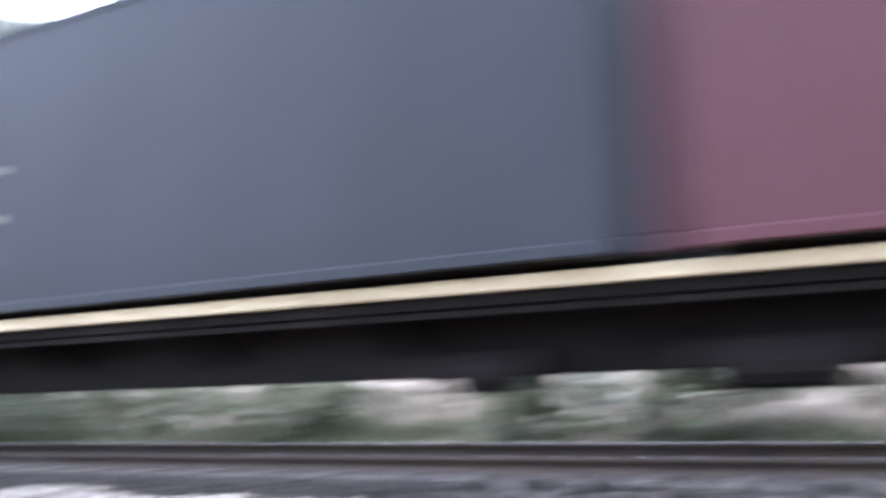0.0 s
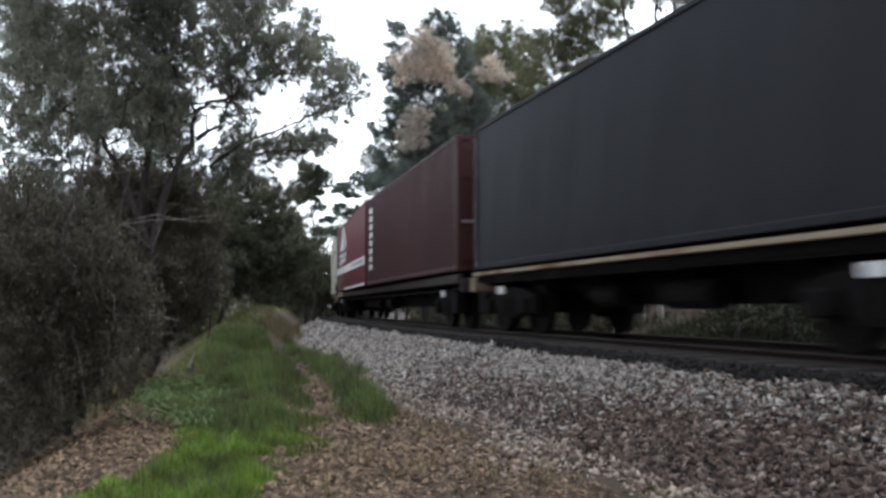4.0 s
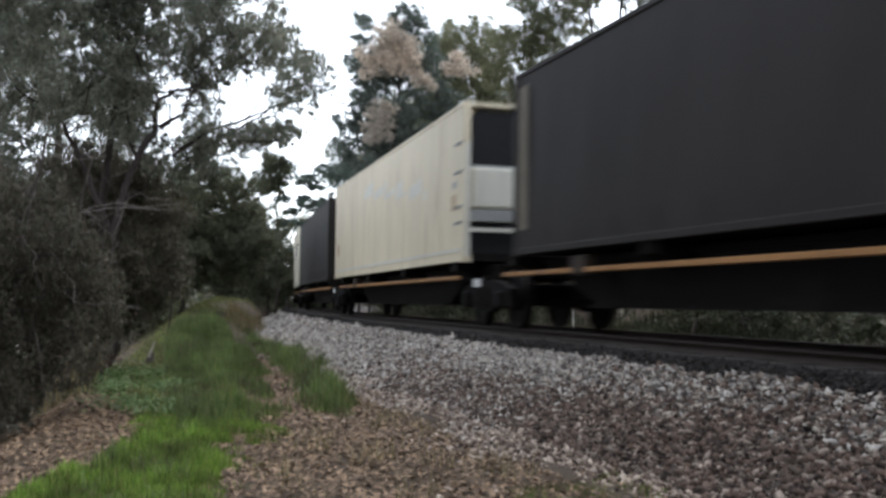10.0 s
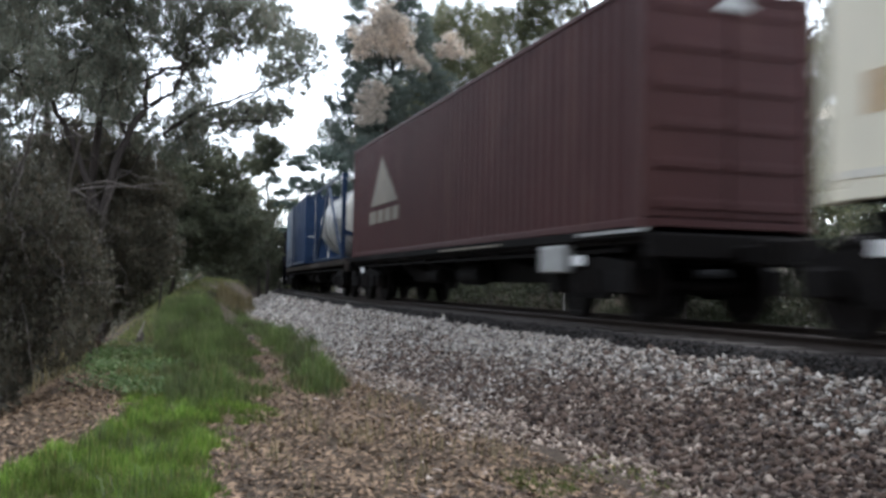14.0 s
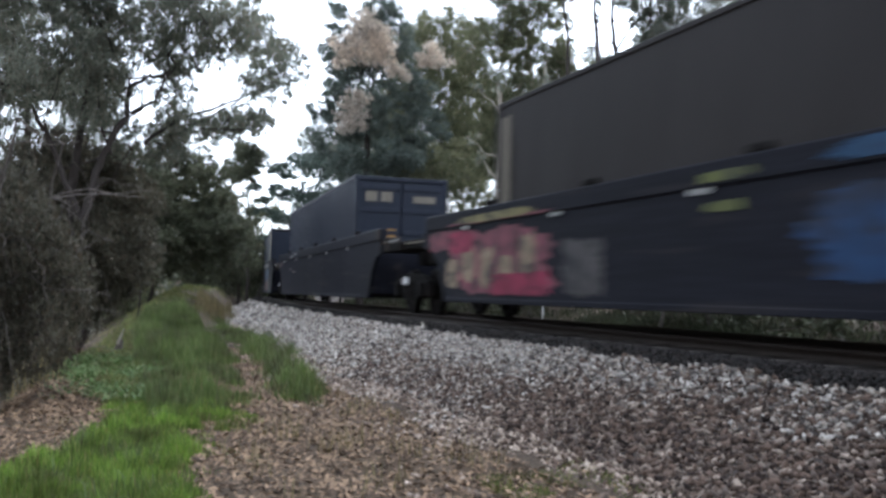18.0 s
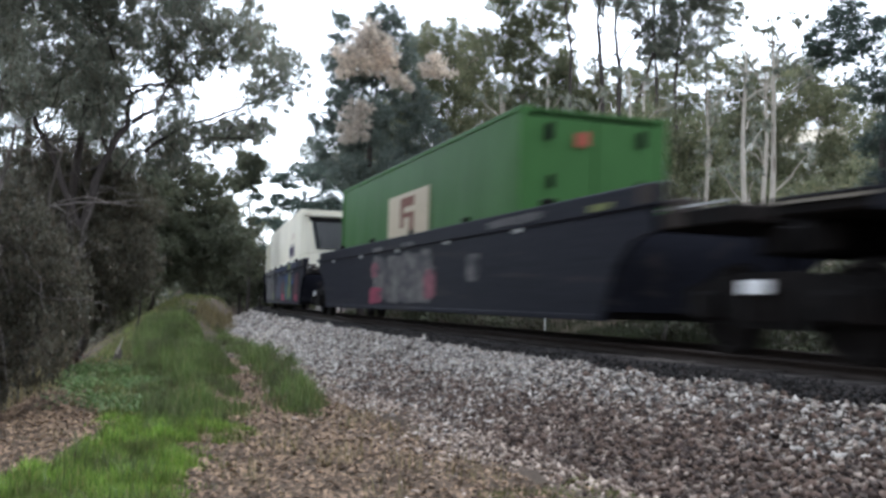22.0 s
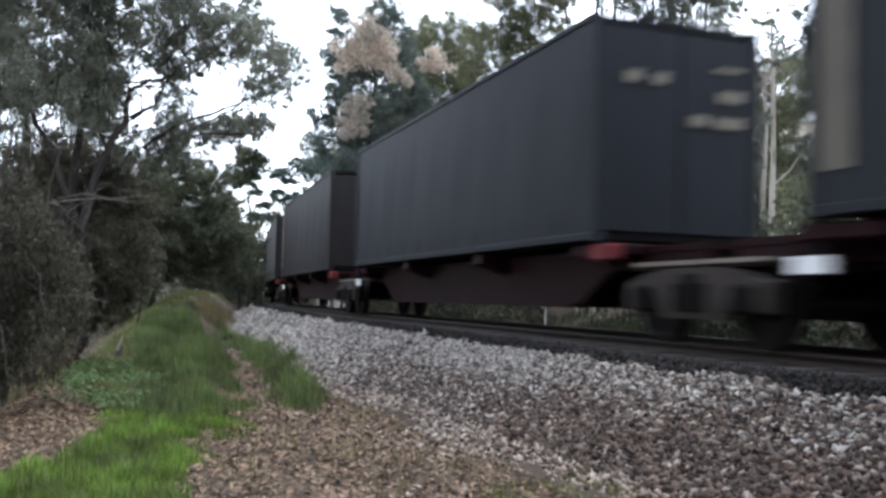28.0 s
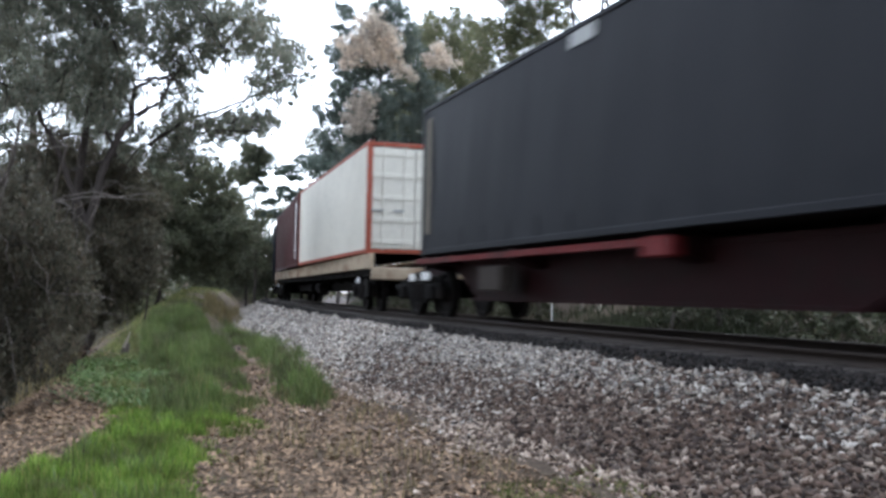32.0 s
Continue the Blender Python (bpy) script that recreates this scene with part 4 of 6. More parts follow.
tree("dying_tree", "tall dark tree with masses of pale dead foliage", 46, -5.1, fill(
    [(-7.5, 16.5), (-7.2, 17.9), (-6.5, 17.1), (-6.2, 15.6), (-5.2, 17.0), (-5.0, 18.0), (-4.0, 18.4), (-3.0, 17.1), (-2.6, 15.8), (-2.0, 14.4), (-1.3, 13.4), (-0.1, 10.0), (-3.2, 7.4), (-6.1, 6.9), (-8.2, 8.6), (-8.7, 10.3), (-8.1, 13.1), (-7.4, 14.2)], 70, 0.62, (), 10),
    M["gum_blue"], M["bark_dark"], 125000, 0.062, 0.7, 0.22, clusters=26,
    extra=(fill([(-6.0, 16.6), (-5.3, 17.1), (-4.5, 16.7), (-3.9, 16.1), (-3.4, 15.2), (-3.8, 15.0), (-4.7, 14.3), (-5.4, 14.4), (-5.9, 15.3)], 20, 0.42, (), 11)
           + fill([(-7.1, 15.4), (-6.2, 15.8), (-5.8, 14.8), (-6.3, 14.1), (-7.0, 14.2)], 9, 0.34, (), 22) + fill([(-4.2, 14.7), (-3.3, 14.5), (-2.3, 13.5), (-2.9, 13.2), (-3.8, 13.8)], 8, 0.28, (), 23)
           + fill([(-1.8, 15.1), (-1.0, 15.5), (0.2, 14.8), (0.4, 14.2), (-0.6, 14.3), (-1.6, 14.3)], 8, 0.28, (), 12)
           + fill([(-6.5, 12.4), (-5.7, 12.5), (-4.7, 12.1), (-5.0, 11.5), (-5.5, 10.8), (-5.1, 10.3), (-6.2, 10.1), (-7.1, 10.4), (-6.7, 11.3)], 14, 0.30, (), 13),
           M["dead"], 25000, "pale pinkish-brown dead foliage"))
tree("bush", "dense dark bush under the dying tree", 50, -6.4, fill(
    [(-9.4, 6.6), (-8.3, 8.6), (-6.6, 8.0), (-5.0, 8.6), (-3.4, 8.2), (-2.9, 4.0), (-3.0, 1.8), (-9.3, 1.8)], 34, 0.8, (), 41),
    M["pine"], M["bark_dark"], 42000, 0.075, 0.5, 0.07, clusters=26, twigs=2, category="bush")
tree("bush", "olive-green understorey bush beyond the line", 48, -1.4, fill(
    [(-4.6, 7.6), (-3.2, 9.2), (-1.0, 8.8), (1.2, 9.4), (2.6, 8.0), (2.8, 2.2), (-4.6, 2.0)], 36, 0.8, (), 42),
    M["olive"], M["bark_grey"], 44000, 0.075, 0.6, 0.07, clusters=26, twigs=2, category="bush")
tree("gum_tree", "full olive-green gum tree beyond the line", 52, 0.2, fill(
    [(-2.6, 16.1), (-1.4, 16.5), (-0.3, 17.4), (0.6, 16.9), (1.4, 15.4), (2.3, 14.2), (3.1, 11.4), (2.5, 7.5), (-4.6, 5.6), (-3.6, 8.8), (-3.4, 12.6), (-2.4, 14.1)], 56, 0.9, [(-1.9, 15.3, 0.43), (0.9, 15.0, 0.50)], 14),
    M["olive"], M["bark_grey"], 140000, 0.068, 0.8, 0.2, clusters=30)
tree("gum_tree", "tall green gum tree beyond the line", 43, 4.6, fill(
    [(1.4, 16.4), (1.9, 17.4), (2.5, 18.8), (2.9, 20.9), (6.7, 20.9), (7.3, 18.3), (7.6, 16.8), (7.3, 15.1), (9.5, 14.7), (10.2, 12.8), (9.6, 7.6), (2.5, 7.2), (1.7, 12.8)], 64, 0.76, [(7.5, 17.6, 0.57)], 15),
    M["olive"], M["bark_pale"], 180000, 0.06, 0.8, 0.18, clusters=30)
tree("gum_tree", "tall sparse gum tree with dark upright stems", 40, 10.4, fill(
    [(7.5, 21.5), (17.6, 21.0), (17.1, 17.9), (17.0, 16.6), (16.1, 15.5), (13.6, 15.1), (11.5, 15.9), (11.2, 17.5), (9.4, 18.2)], 52, 0.62, [(8.5, 16.9, 0.57), (9.9, 17.6, 0.50), (11.7, 16.8, 0.50), (17.6, 16.6, 0.71), (12.2, 18.1, 0.43)], 16),
    M["gum"], M["bark_dark"], 80000, 0.06, 0.9, 0.17, clusters=26, boughs=(
        (0.13, [(10.6, 7.7), (10.7, 14.5), (10.4, 16.9), (10.4, 21.4)]), (0.12, [(9.8, 7.7), (9.5, 15.6), (9.3, 17.6), (9.6, 21.5)]), (0.08, [(7.7, 7.6), (7.7, 15.9), (7.3, 18.3), (7.5, 21.5)]),
        (0.09, [(13.0, 7.7), (13.0, 13.8), (12.7, 16.8), (13.0, 20.7)]), (0.09, [(14.4, 7.7), (14.1, 13.8), (14.3, 16.1), (14.9, 19.9)]), (0.05, [(10.7, 15.2), (11.5, 16.4), (12.6, 17.5), (14.3, 18.4)]), (0.05, [(14.3, 14.8), (15.3, 16.1), (16.5, 17.0)]), (0.05, [(16.1, 7.6), (16.0, 12.0), (15.9, 17.3), (16.1, 19.2)])))
tree("woodland_tree", "dense gum woodland tree on the far slope", 56, 14.5, fill(
    [(10.5, 13.9), (11.9, 14.3), (13.8, 14.3), (14.8, 15.2), (17.3, 15.0), (18.8, 14.2), (20.9, 14.2), (22.1, 13.7), (23.7, 13.0), (24.0, 8.5), (23.4, 4.6), (9.7, 4.5), (9.5, 12.2)], 80, 1.0, [(11.9, 12.6, 0.50), (22.1, 10.5, 0.93)], 17),
    M["olive"], M["bark_grey"], 180000, 0.08, 0.7, 0.2, clusters=34)
tree("woodland_tree", "gum woodland tree near the house", 66, 21.5, fill(
    [(19.9, 14.2), (22.1, 14.0), (23.0, 13.5), (24.9, 12.3), (26.9, 11.5), (27.4, 5.2), (18.7, 5.3), (18.7, 8.6), (24.0, 9.1), (24.0, 11.4), (19.0, 10.9)], 18, 1.4, (), 18),
    M["olive"], M["bark_grey"], 50000, 0.10, 0.6, 0.2)
tree("dark_conifer", "dark blue-green conifer with level branches", 30, 25.3, fill(
    [(22.4, 17.0), (23.2, 17.9), (23.9, 19.8), (29.7, 19.0), (30.2, 4.5), (25.7, 5.2), (25.1, 9.7), (24.3, 12.9), (24.0, 13.9), (21.8, 15.2), (21.5, 15.6), (23.0, 16.2)], 60, 0.6, [(24.0, 12.2, 0.36), (23.3, 14.6, 0.43)], 19),
    M["pine"], M["bark_dark"], 90000, 0.05, 0.3, 0.16, flat=0.6, clusters=36)
for az, d, h, lab in ((9.3, 30, 7.2, "forked"), (8.2, 31, 7.0, "leaning"), (18.2, 26, 7.4, "bare"), (20.1, 27, 8.4, "broken-topped"), (19.3, 29, 7.2, "slender"), (16.1, 33, 7.6, "slim"), (3.5, 34, 8.6, "slim"), (6.1, 35, 9.4, "bare"), (11.6, 33, 8.5, "slender"), (12.4, 34, 8.3, "bare")):
    gx, gy = bearing(az, d)
    gz = ground_at(gx, gy) - 0.2
    ob = thing("pale_gum", lab + " pale-barked young gum with few branches", "tree", "pale young gums beyond the line")
    lean = rng.uniform(-0.3, 0.3)
    p, r = limb((gx, gy, gz), (gx + lean, gy, gz + h), 0.11, 0.03, 0.035, 10)
    V, F = tube(p, r, 8)
    t = new("trunk", raw_mesh("trunk", V, F, M["bark_pale"], True))
    t.parent = ob
    tips = []
    for k in range(9):
        q = p[rng.integers(4, 10)]
        e = q + Vector((rng.uniform(-1.1, 1.1), rng.uniform(-0.8, 0.8), rng.uniform(0.4, 1.3)))
        lp, lr = limb(q, e, 0.03, 0.008, 0.2, 5)
        V, F = tube(lp, lr, 5)
        t = new("branch", raw_mesh("branch", V, F, M["bark_pale"], True))
        t.parent = ob
        tips.append((*e, 0.28))
    V, F = leaf_cloud(tips, 900, 0.075, 0.8, clusters=6)
    t = new("crown", raw_mesh("crown", V, F, M["gum"]))
    t.parent = ob
# shrubs along the far side of the line
for i in range(56):
    s = -24 + (i // 2) * 3.4 + rng.uniform(-1, 1)
    o = rng.uniform(5.6, 7.5) if i % 2 else rng.uniform(9, 20)
    x, y, _ = on_line(s, o)
    d, az = math.hypot(x, y), math.degrees(math.atan2(x, y))
    g = ground_at(x, y)
    crown = []
    for _ in range(7):
        da, dz = rng.uniform(-1.3, 1.3), rng.uniform(0.3, 2.1 if i % 2 else 3.2)
        crown.append((az + math.degrees(da / d), math.degrees(math.atan2(g + dz - 1.45, d)), rng.uniform(0.6, 1.0)))
    tree("shrub", "scrubby olive-green shrub beyond the rails", d, az, crown, M["olive" if i % 4 == 0 else "dark_leaf"], M["bark_grey"], 2600, 0.11, 0.5, 0.05, clusters=18, twigs=2, category="shrub")
# taller woodland closing the view behind
for i in range(30):
    az = -30 + i * 2.9 + rng.uniform(-0.8, 0.8)
    d = rng.uniform(72, 95) if abs(az - 21.4) > 5 else rng.uniform(114, 122)
    e0 = 2.5 if az < -8 else 10.2
    if az < -16:
        d = rng.uniform(40, 60)
    crown = [(az + rng.uniform(-2.2, 2.2), e0 + rng.uniform(-3.5, 2.0), rng.uniform(1.8, 2.8)) for _ in range(8)]
    tree("woodland_tree", "dull green gum tree of the woodland", d, az, crown, M["olive" if i % 2 else "gum"], M["bark_grey"], 8500, 0.2, 0.6, 0.18, clusters=20, twigs=2)

tree("gum_tree", "bushy gum sapling below the house", 42, 20.5, [(18.0, 7.2, 1.1), (19.6, 6.9, 0.8), (22.0, 6.9, 0.8), (24.6, 7.6, 1.0), (19.5, 5.4, 1.2), (22, 5.6, 1.3), (25, 5.8, 1.4), (17, 6.3, 1.2)],
     M["olive"], M["bark_grey"], 26000, 0.1, 0.5, 0.1)
tree("woodland_tree", "dense dull-green woodland tree beyond the line", 36, 12.5, [(9.5, 9.5, 1.2), (11.5, 10.5, 1.3), (13.6, 10.2, 1.2), (15.6, 10.4, 1.0), (10, 7, 1.4), (12.5, 7, 1.5), (15, 7, 1.4), (17, 7.5, 1.0), (7.5, 7.5, 1.2)],
     M["olive"], M["bark_grey"], 24000, 0.09, 0.6, 0.12)
# unseen trees added beside and behind the path to block sky light there
for i, az in enumerate(np.linspace(-62, -205, 13)):
    d = 9.5 + 6 * (i % 3)
    crown = [(az + rng.uniform(-7, 7), rng.uniform(8, 48) if d < 12 else rng.uniform(5, 36), rng.uniform(1.5, 2.3)) for _ in range(9)]
    tree("gum_tree", "unseen leafy gum added beside the path to block sky light", d, az, crown, M["gum"], M["bark_dark"], 4500, 0.17, 0.6, 0.2, clusters=26, twigs=2)

# ---- dead grey branches among the bushes ----
for a0, d0, a1, e1, d1, r in ((-27.0, 15.5, -23.0, 8.2, 12.2, 0.04), (-26.5, 16, -25.5, 9.5, 12.0, 0.04), (-27.5, 15.0, -23.5, 5.0, 12.0, 0.03),
                             (-28.5, 14.5, -26.6, 3.6, 11.6, 0.022), (-27.0, 14.5, -24.6, 2.2, 11.6, 0.02), (-25.5, 16.5, -22.8, 4.6, 14.5, 0.022), (-25.0, 17.0, -21.4, 3.6, 15.5, 0.02), (-24.5, 18.0, -20.8, 6.4, 16.0, 0.024), (-28.0, 14.0, -25.8, 8.0, 11.4, 0.02), (-24.0, 17.5, -22.4, 0.4, 14.5, 0.018)):
    g = bearing(a0, d0)
    a = (*g, ground_at(*g) - 0.1)
    b = (*bearing(a1, d1), 1.45 + d1 * math.tan(radians(e1)))
    ob = thing("dead_branch", "bare grey dead branch leaning among the bushes", "branch")
    p, r_ = limb(a, b, r, r * 0.35, 0.16, 9)
    V, F = tube(p, r_, 6)
    t = new("stem", raw_mesh("stem", V, F, M["bark_grey"], True))
    t.parent = ob
    for k in range(9):
        q = p[rng.integers(4, 10)]
        e = q + Vector(rng.normal(size=3)) * 0.5
        lp, lr = limb(q, e, r * 0.35, 0.004, 0.25, 5)
        V, F = tube(lp, lr, 4)
        t = new("twig", raw_mesh("twig", V, F, M["bark_grey"], True))
        t.parent = ob
g = bearing(-23.0, 21.5)
ob = thing("leaning_trunk", "thick dark leaning tree trunk among the bushes", "trunk")
p, r_ = limb((*g, ground_at(*g) - 0.2), (*bearing(-18.6, 20.0), 1.45 + 20.0 * math.tan(radians(3.2))), 0.12, 0.045, 0.08, 10)
V, F = tube(p, r_, 8)
t = new("stem", raw_mesh("stem", V, F, M["bark_dark"], True))
t.parent = ob
for k in range(7):
    q = p[rng.integers(5, 11)]
    lp, lr = limb(q, q + Vector(rng.normal(size=3)) * 0.6, 0.025, 0.005, 0.25, 5)
    V, F = tube(lp, lr, 4)
    t = new("twig", raw_mesh("twig", V, F, M["bark_grey"], True))
    t.parent = ob
x, y = bearing(-19.6, 21.0)
stump = thing("broken_stump", "splintered pale and rust-brown tree stump on the verge", "stump")
g = ground_at(x, y)
p, r = limb((x, y, g - 0.2), (x + 0.1, y, g + 0.3), 0.12, 0.06, 0.05, 5)
V, F = tube(p, r, 8)
t = new("stump_wood", raw_mesh("stump_wood", V, F, M["bark_grey"], True))
t.parent = stump
p, r = limb((x + 0.05, y - 0.05, g + 0.2), (x + 0.16, y, g + 0.55), 0.05, 0.01, 0.05, 4)
V, F = tube(p, r, 6)
t = new("splinter", raw_mesh("splinter", V, F, M["bark_pale"], True))
t.parent = stump

# ---- the house on the slope ----
hx, hy = bearing(21.4, 104)
house = thing("house", "pale-roofed white house half hidden by trees", "house")
gz = ground_at(hx, hy)
house.matrix_basis = pose(hx, hy, 1.45 + 104 * math.tan(radians(9.45)), 0, 0, -24)
part("wall", boxes((-4.2, 4.2, -3, 3, -5.5, 0.55)), M["wall_white"], house)
part("roof", prism([(-3.7, 0.45), (3.7, 0.45), (0.2, 2.6), (-0.2, 2.6)], "x", -4.7, 4.7), M["roof_tile"], house)
part("fascia", boxes((-4.7, 4.7, -3.75, -3.68, 0.3, 0.52)), M["wall_white"], house)
for k in (-3.2, -0.4, 2.2):
    w = part("window", boxes((k, k + 1.3, -3.04, -3.0, -1.4, 0.1)), M["glass_dark"], house)
    part("window_frame", boxes((k - 0.06, k + 1.36, -3.07, -3.03, 0.1, 0.17), (k - 0.06, k + 1.36, -3.07, -3.03, -1.46, -1.4), (k + 0.62, k + 0.68, -3.07, -3.03, -1.4, 0.1)), M["wall_white"], w)
for k in (-4.4, 0.9, 4.4):
    part("veranda_post", boxes((k - 0.06, k + 0.06, -3.7, -3.58, -3.5, 0.45)), M["wall_white"], house)


# ---- the train: things with x along the line away from the camera, +y the side that faces the path ----
MOVERS = []


def put(ob, q0, q1, z):
    """Note a thing that spans q0 to q1 along the train, its base at height z."""
    MOVERS.append((ob, q0, q1, z))
    return ob


def corrugated(L, H, y, z0, z1, pitch=0.28, deep=0.036, face=1):
    bm = bmesh.new()
    n = int((L - 0.3) / pitch)
    xs, k = [], -(L - 0.3) / 2
    step = (L - 0.3) / n
    for i in range(n):
        xs += [(k, 0), (k + step * 0.3, 0), (k + step * 0.5, 1), (k + step * 0.8, 1)]
        k += step
    xs.append((k, 0))
    lo = [bm.verts.new((x, y - face * deep * d, z0)) for x, d in xs]
    hi = [bm.verts.new((x, y - face * deep * d, z1)) for x, d in xs]
    for i in range(len(xs) - 1):
        bm.faces.new((lo[i], lo[i + 1], hi[i + 1], hi[i]) if face < 0 else (lo[i + 1], lo[i], hi[i], hi[i + 1]))
    return bm


def frame_parts(ob, L, H, W, mat, casting=None, rail=0.10):
    """Posts, rails and corner castings of a freight container."""
    h = W / 2
    for sx in (-1, 1):
        for sy in (-1, 1):
            x0, y0 = sx * L / 2, sy * h
            part("corner_post", boxes((x0 - sx * 0.14, x0, y0 - sy * 0.13, y0, 0.12, H - 0.12), bevel=0.012), mat, ob)
            for z0 in (0.0, H - 0.118):
                part("corner_casting", boxes((x0 - sx * 0.178, x0 + sx * 0.004, y0 - sy * 0.162, y0 + sy * 0.004, z0, z0 + 0.118), bevel=0.01), casting or mat, ob)
    for sy in (-1, 1):
        y0 = sy * h
        part("bottom_rail", boxes((-L / 2 + 0.178, L / 2 - 0.178, y0 - sy * 0.09, y0, 0.02, 0.02 + rail), bevel=0.01), casting or mat, ob)
        part("top_rail", boxes((-L / 2 + 0.178, L / 2 - 0.178, y0 - sy * 0.07, y0, H - 0.08, H - 0.004), bevel=0.01), casting or mat, ob)


def doors(ob, L, H, W, mat, rods=True, x=-1, rib=0):
    """A pair of doors on one end, with lock rods."""
    x0 = x * L / 2
    for sy in (-1, 1):
        rows = [(x0 - x * 0.07, x0 - x * 0.02, sy * 0.012, sy * (W / 2 - 0.13), 0.14, H - 0.14)]
        d = part("door", boxes(*rows, bevel=0.008), mat, ob)
        for k in range(rib):
            z = 0.3 + k * (H - 0.6) / max(1, rib - 1)
            part("door_rib", boxes((x0 - x * 0.02, x0 + x * 0.012, sy * 0.05, sy * (W / 2 - 0.18), z - 0.06, z + 0.06), bevel=0.01), mat, d)
        if rods:
            for yy in (0.28, 0.82):
                bm = bmesh.new()
                drum(bm, (x0 + x * 0.015, sy * yy, H / 2), 0.02, H - 0.2, "z", 8)
                rod = part("lock_rod", bm, M["offwhite"], d, "pale lock rod")
                part("rod_handle", boxes((x0 + x * 0.01, x0 + x * 0.04, sy * yy, sy * (yy + 0.3), 1.05, 1.1)), M["louvre"], d)


def bars(ob, name, rows, y, mat, label="", slant=0.0, end=False, x=0.0):
    """Flat painted marks a few millimetres proud of a side (or of an end)."""
    for u0, u1, z0, z1 in rows:
        if end:
            bm = boxes((x - 0.004, x, u0, u1, z0, z1))
        else:
            bm = prism([(u0, z0), (u1, z0), (u1 + slant, z1), (u0 + slant, z1)], "y", y, y + (0.004 if y > 0 else -0.004))
        part(name, bm, mat, ob, label)


def curtain_box(L, H, color, label, strip=True, marks=(), edge=None, end_label=False, panels=1):
    """A smooth-sided container: taut curtains with straps, solid ends, a flat roof."""
    W = 2.5
    ob = thing("container", label, "container", "containers on the train")
    frame_parts(ob, L, H, W, edge or color)
    h = W / 2
    for sy in (-1, 1):
        bm = bmesh.new()
        n = 26
        lo, hi = [], []
        for i in range(n + 1):
            x = -L / 2 + 0.14 + (L - 0.28) * i / n
            d = 0.012 * math.sin(i * 1.9 + L) + 0.01 * math.sin(i * 0.7)
            lo.append(bm.verts.new((x, sy * (h - 0.02), 0.12)))
            hi.append((bm.verts.new((x, sy * (h - 0.024 + d * 0.7), H * 0.5)), bm.verts.new((x, sy * (h - 0.02), H - 0.08))))
        for i in range(n):
            for a, b, c, d in ((lo[i], lo[i + 1], hi[i + 1][0], hi[i][0]), (hi[i][0], hi[i + 1][0], hi[i + 1][1], hi[i][1])):
                bm.faces.new((a, b, c, d) if sy < 0 else (d, c, b, a))
        side = part("curtain", bm, color, ob)
        for i in range(1, 12):
            x = -L / 2 + 0.14 + (L - 0.28) * i / 12
            part("strap", boxes((x - 0.02, x + 0.02, sy * (h - 0.014), sy * (h - 0.006), 0.1, 0.42)), color, side)
    part("roof", boxes((-L / 2 + 0.05, L / 2 - 0.05, -h + 0.04, h - 0.04, H - 0.06, H - 0.01)), color, ob)
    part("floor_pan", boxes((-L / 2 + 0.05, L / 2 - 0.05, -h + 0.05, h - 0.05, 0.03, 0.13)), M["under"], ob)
    part("end_wall", boxes((L / 2 - 0.09, L / 2 - 0.03, -h + 0.13, h - 0.13, 0.1, H - 0.06)), color, ob)
    doors(ob, L, H, W, color, rods=False, x=-1)
    if strip:
        bars(ob, "pale_strip", [(L / 2 - 0.5, L / 2 - 0.26, 0.4, H - 0.25)], h - 0.004, M["strip"], "faded dusty pale strip")
    for m in marks:
        bars(ob, *m)
    return ob


def steel_box(L, H, color, label, edge=None, end_mat=None, rods=True, rib=5):
    """A corrugated steel container with ribbed doors at the near end."""
    W = 2.44
    ob = thing("container", label, "container", "containers on the train")
    frame_parts(ob, L, H, W, edge or color, edge)
    h = W / 2
    for sy in (-1, 1):
        part("side_panel", corrugated(L, H, sy * (h - 0.01), 0.12, H - 0.08, face=sy), color, ob)
    part("roof", boxes((-L / 2 + 0.05, L / 2 - 0.05, -h + 0.04, h - 0.04, H - 0.06, H - 0.012)), color, ob)
    part("floor_pan", boxes((-L / 2 + 0.05, L / 2 - 0.05, -h + 0.05, h - 0.05, 0.03, 0.13)), M["under"], ob)
    part("end_wall", boxes((L / 2 - 0.09, L / 2 - 0.03, -h + 0.13, h - 0.13, 0.1, H - 0.06)), color, ob)
    for z in (0.02, H - 0.115):
        part("end_sill", boxes((-L / 2, -L / 2 + 0.1, -h + 0.16, h - 0.16, z, z + 0.1), bevel=0.008), edge or color, ob)
    doors(ob, L, H, W, end_mat or color, rods, -1, rib)
    return ob


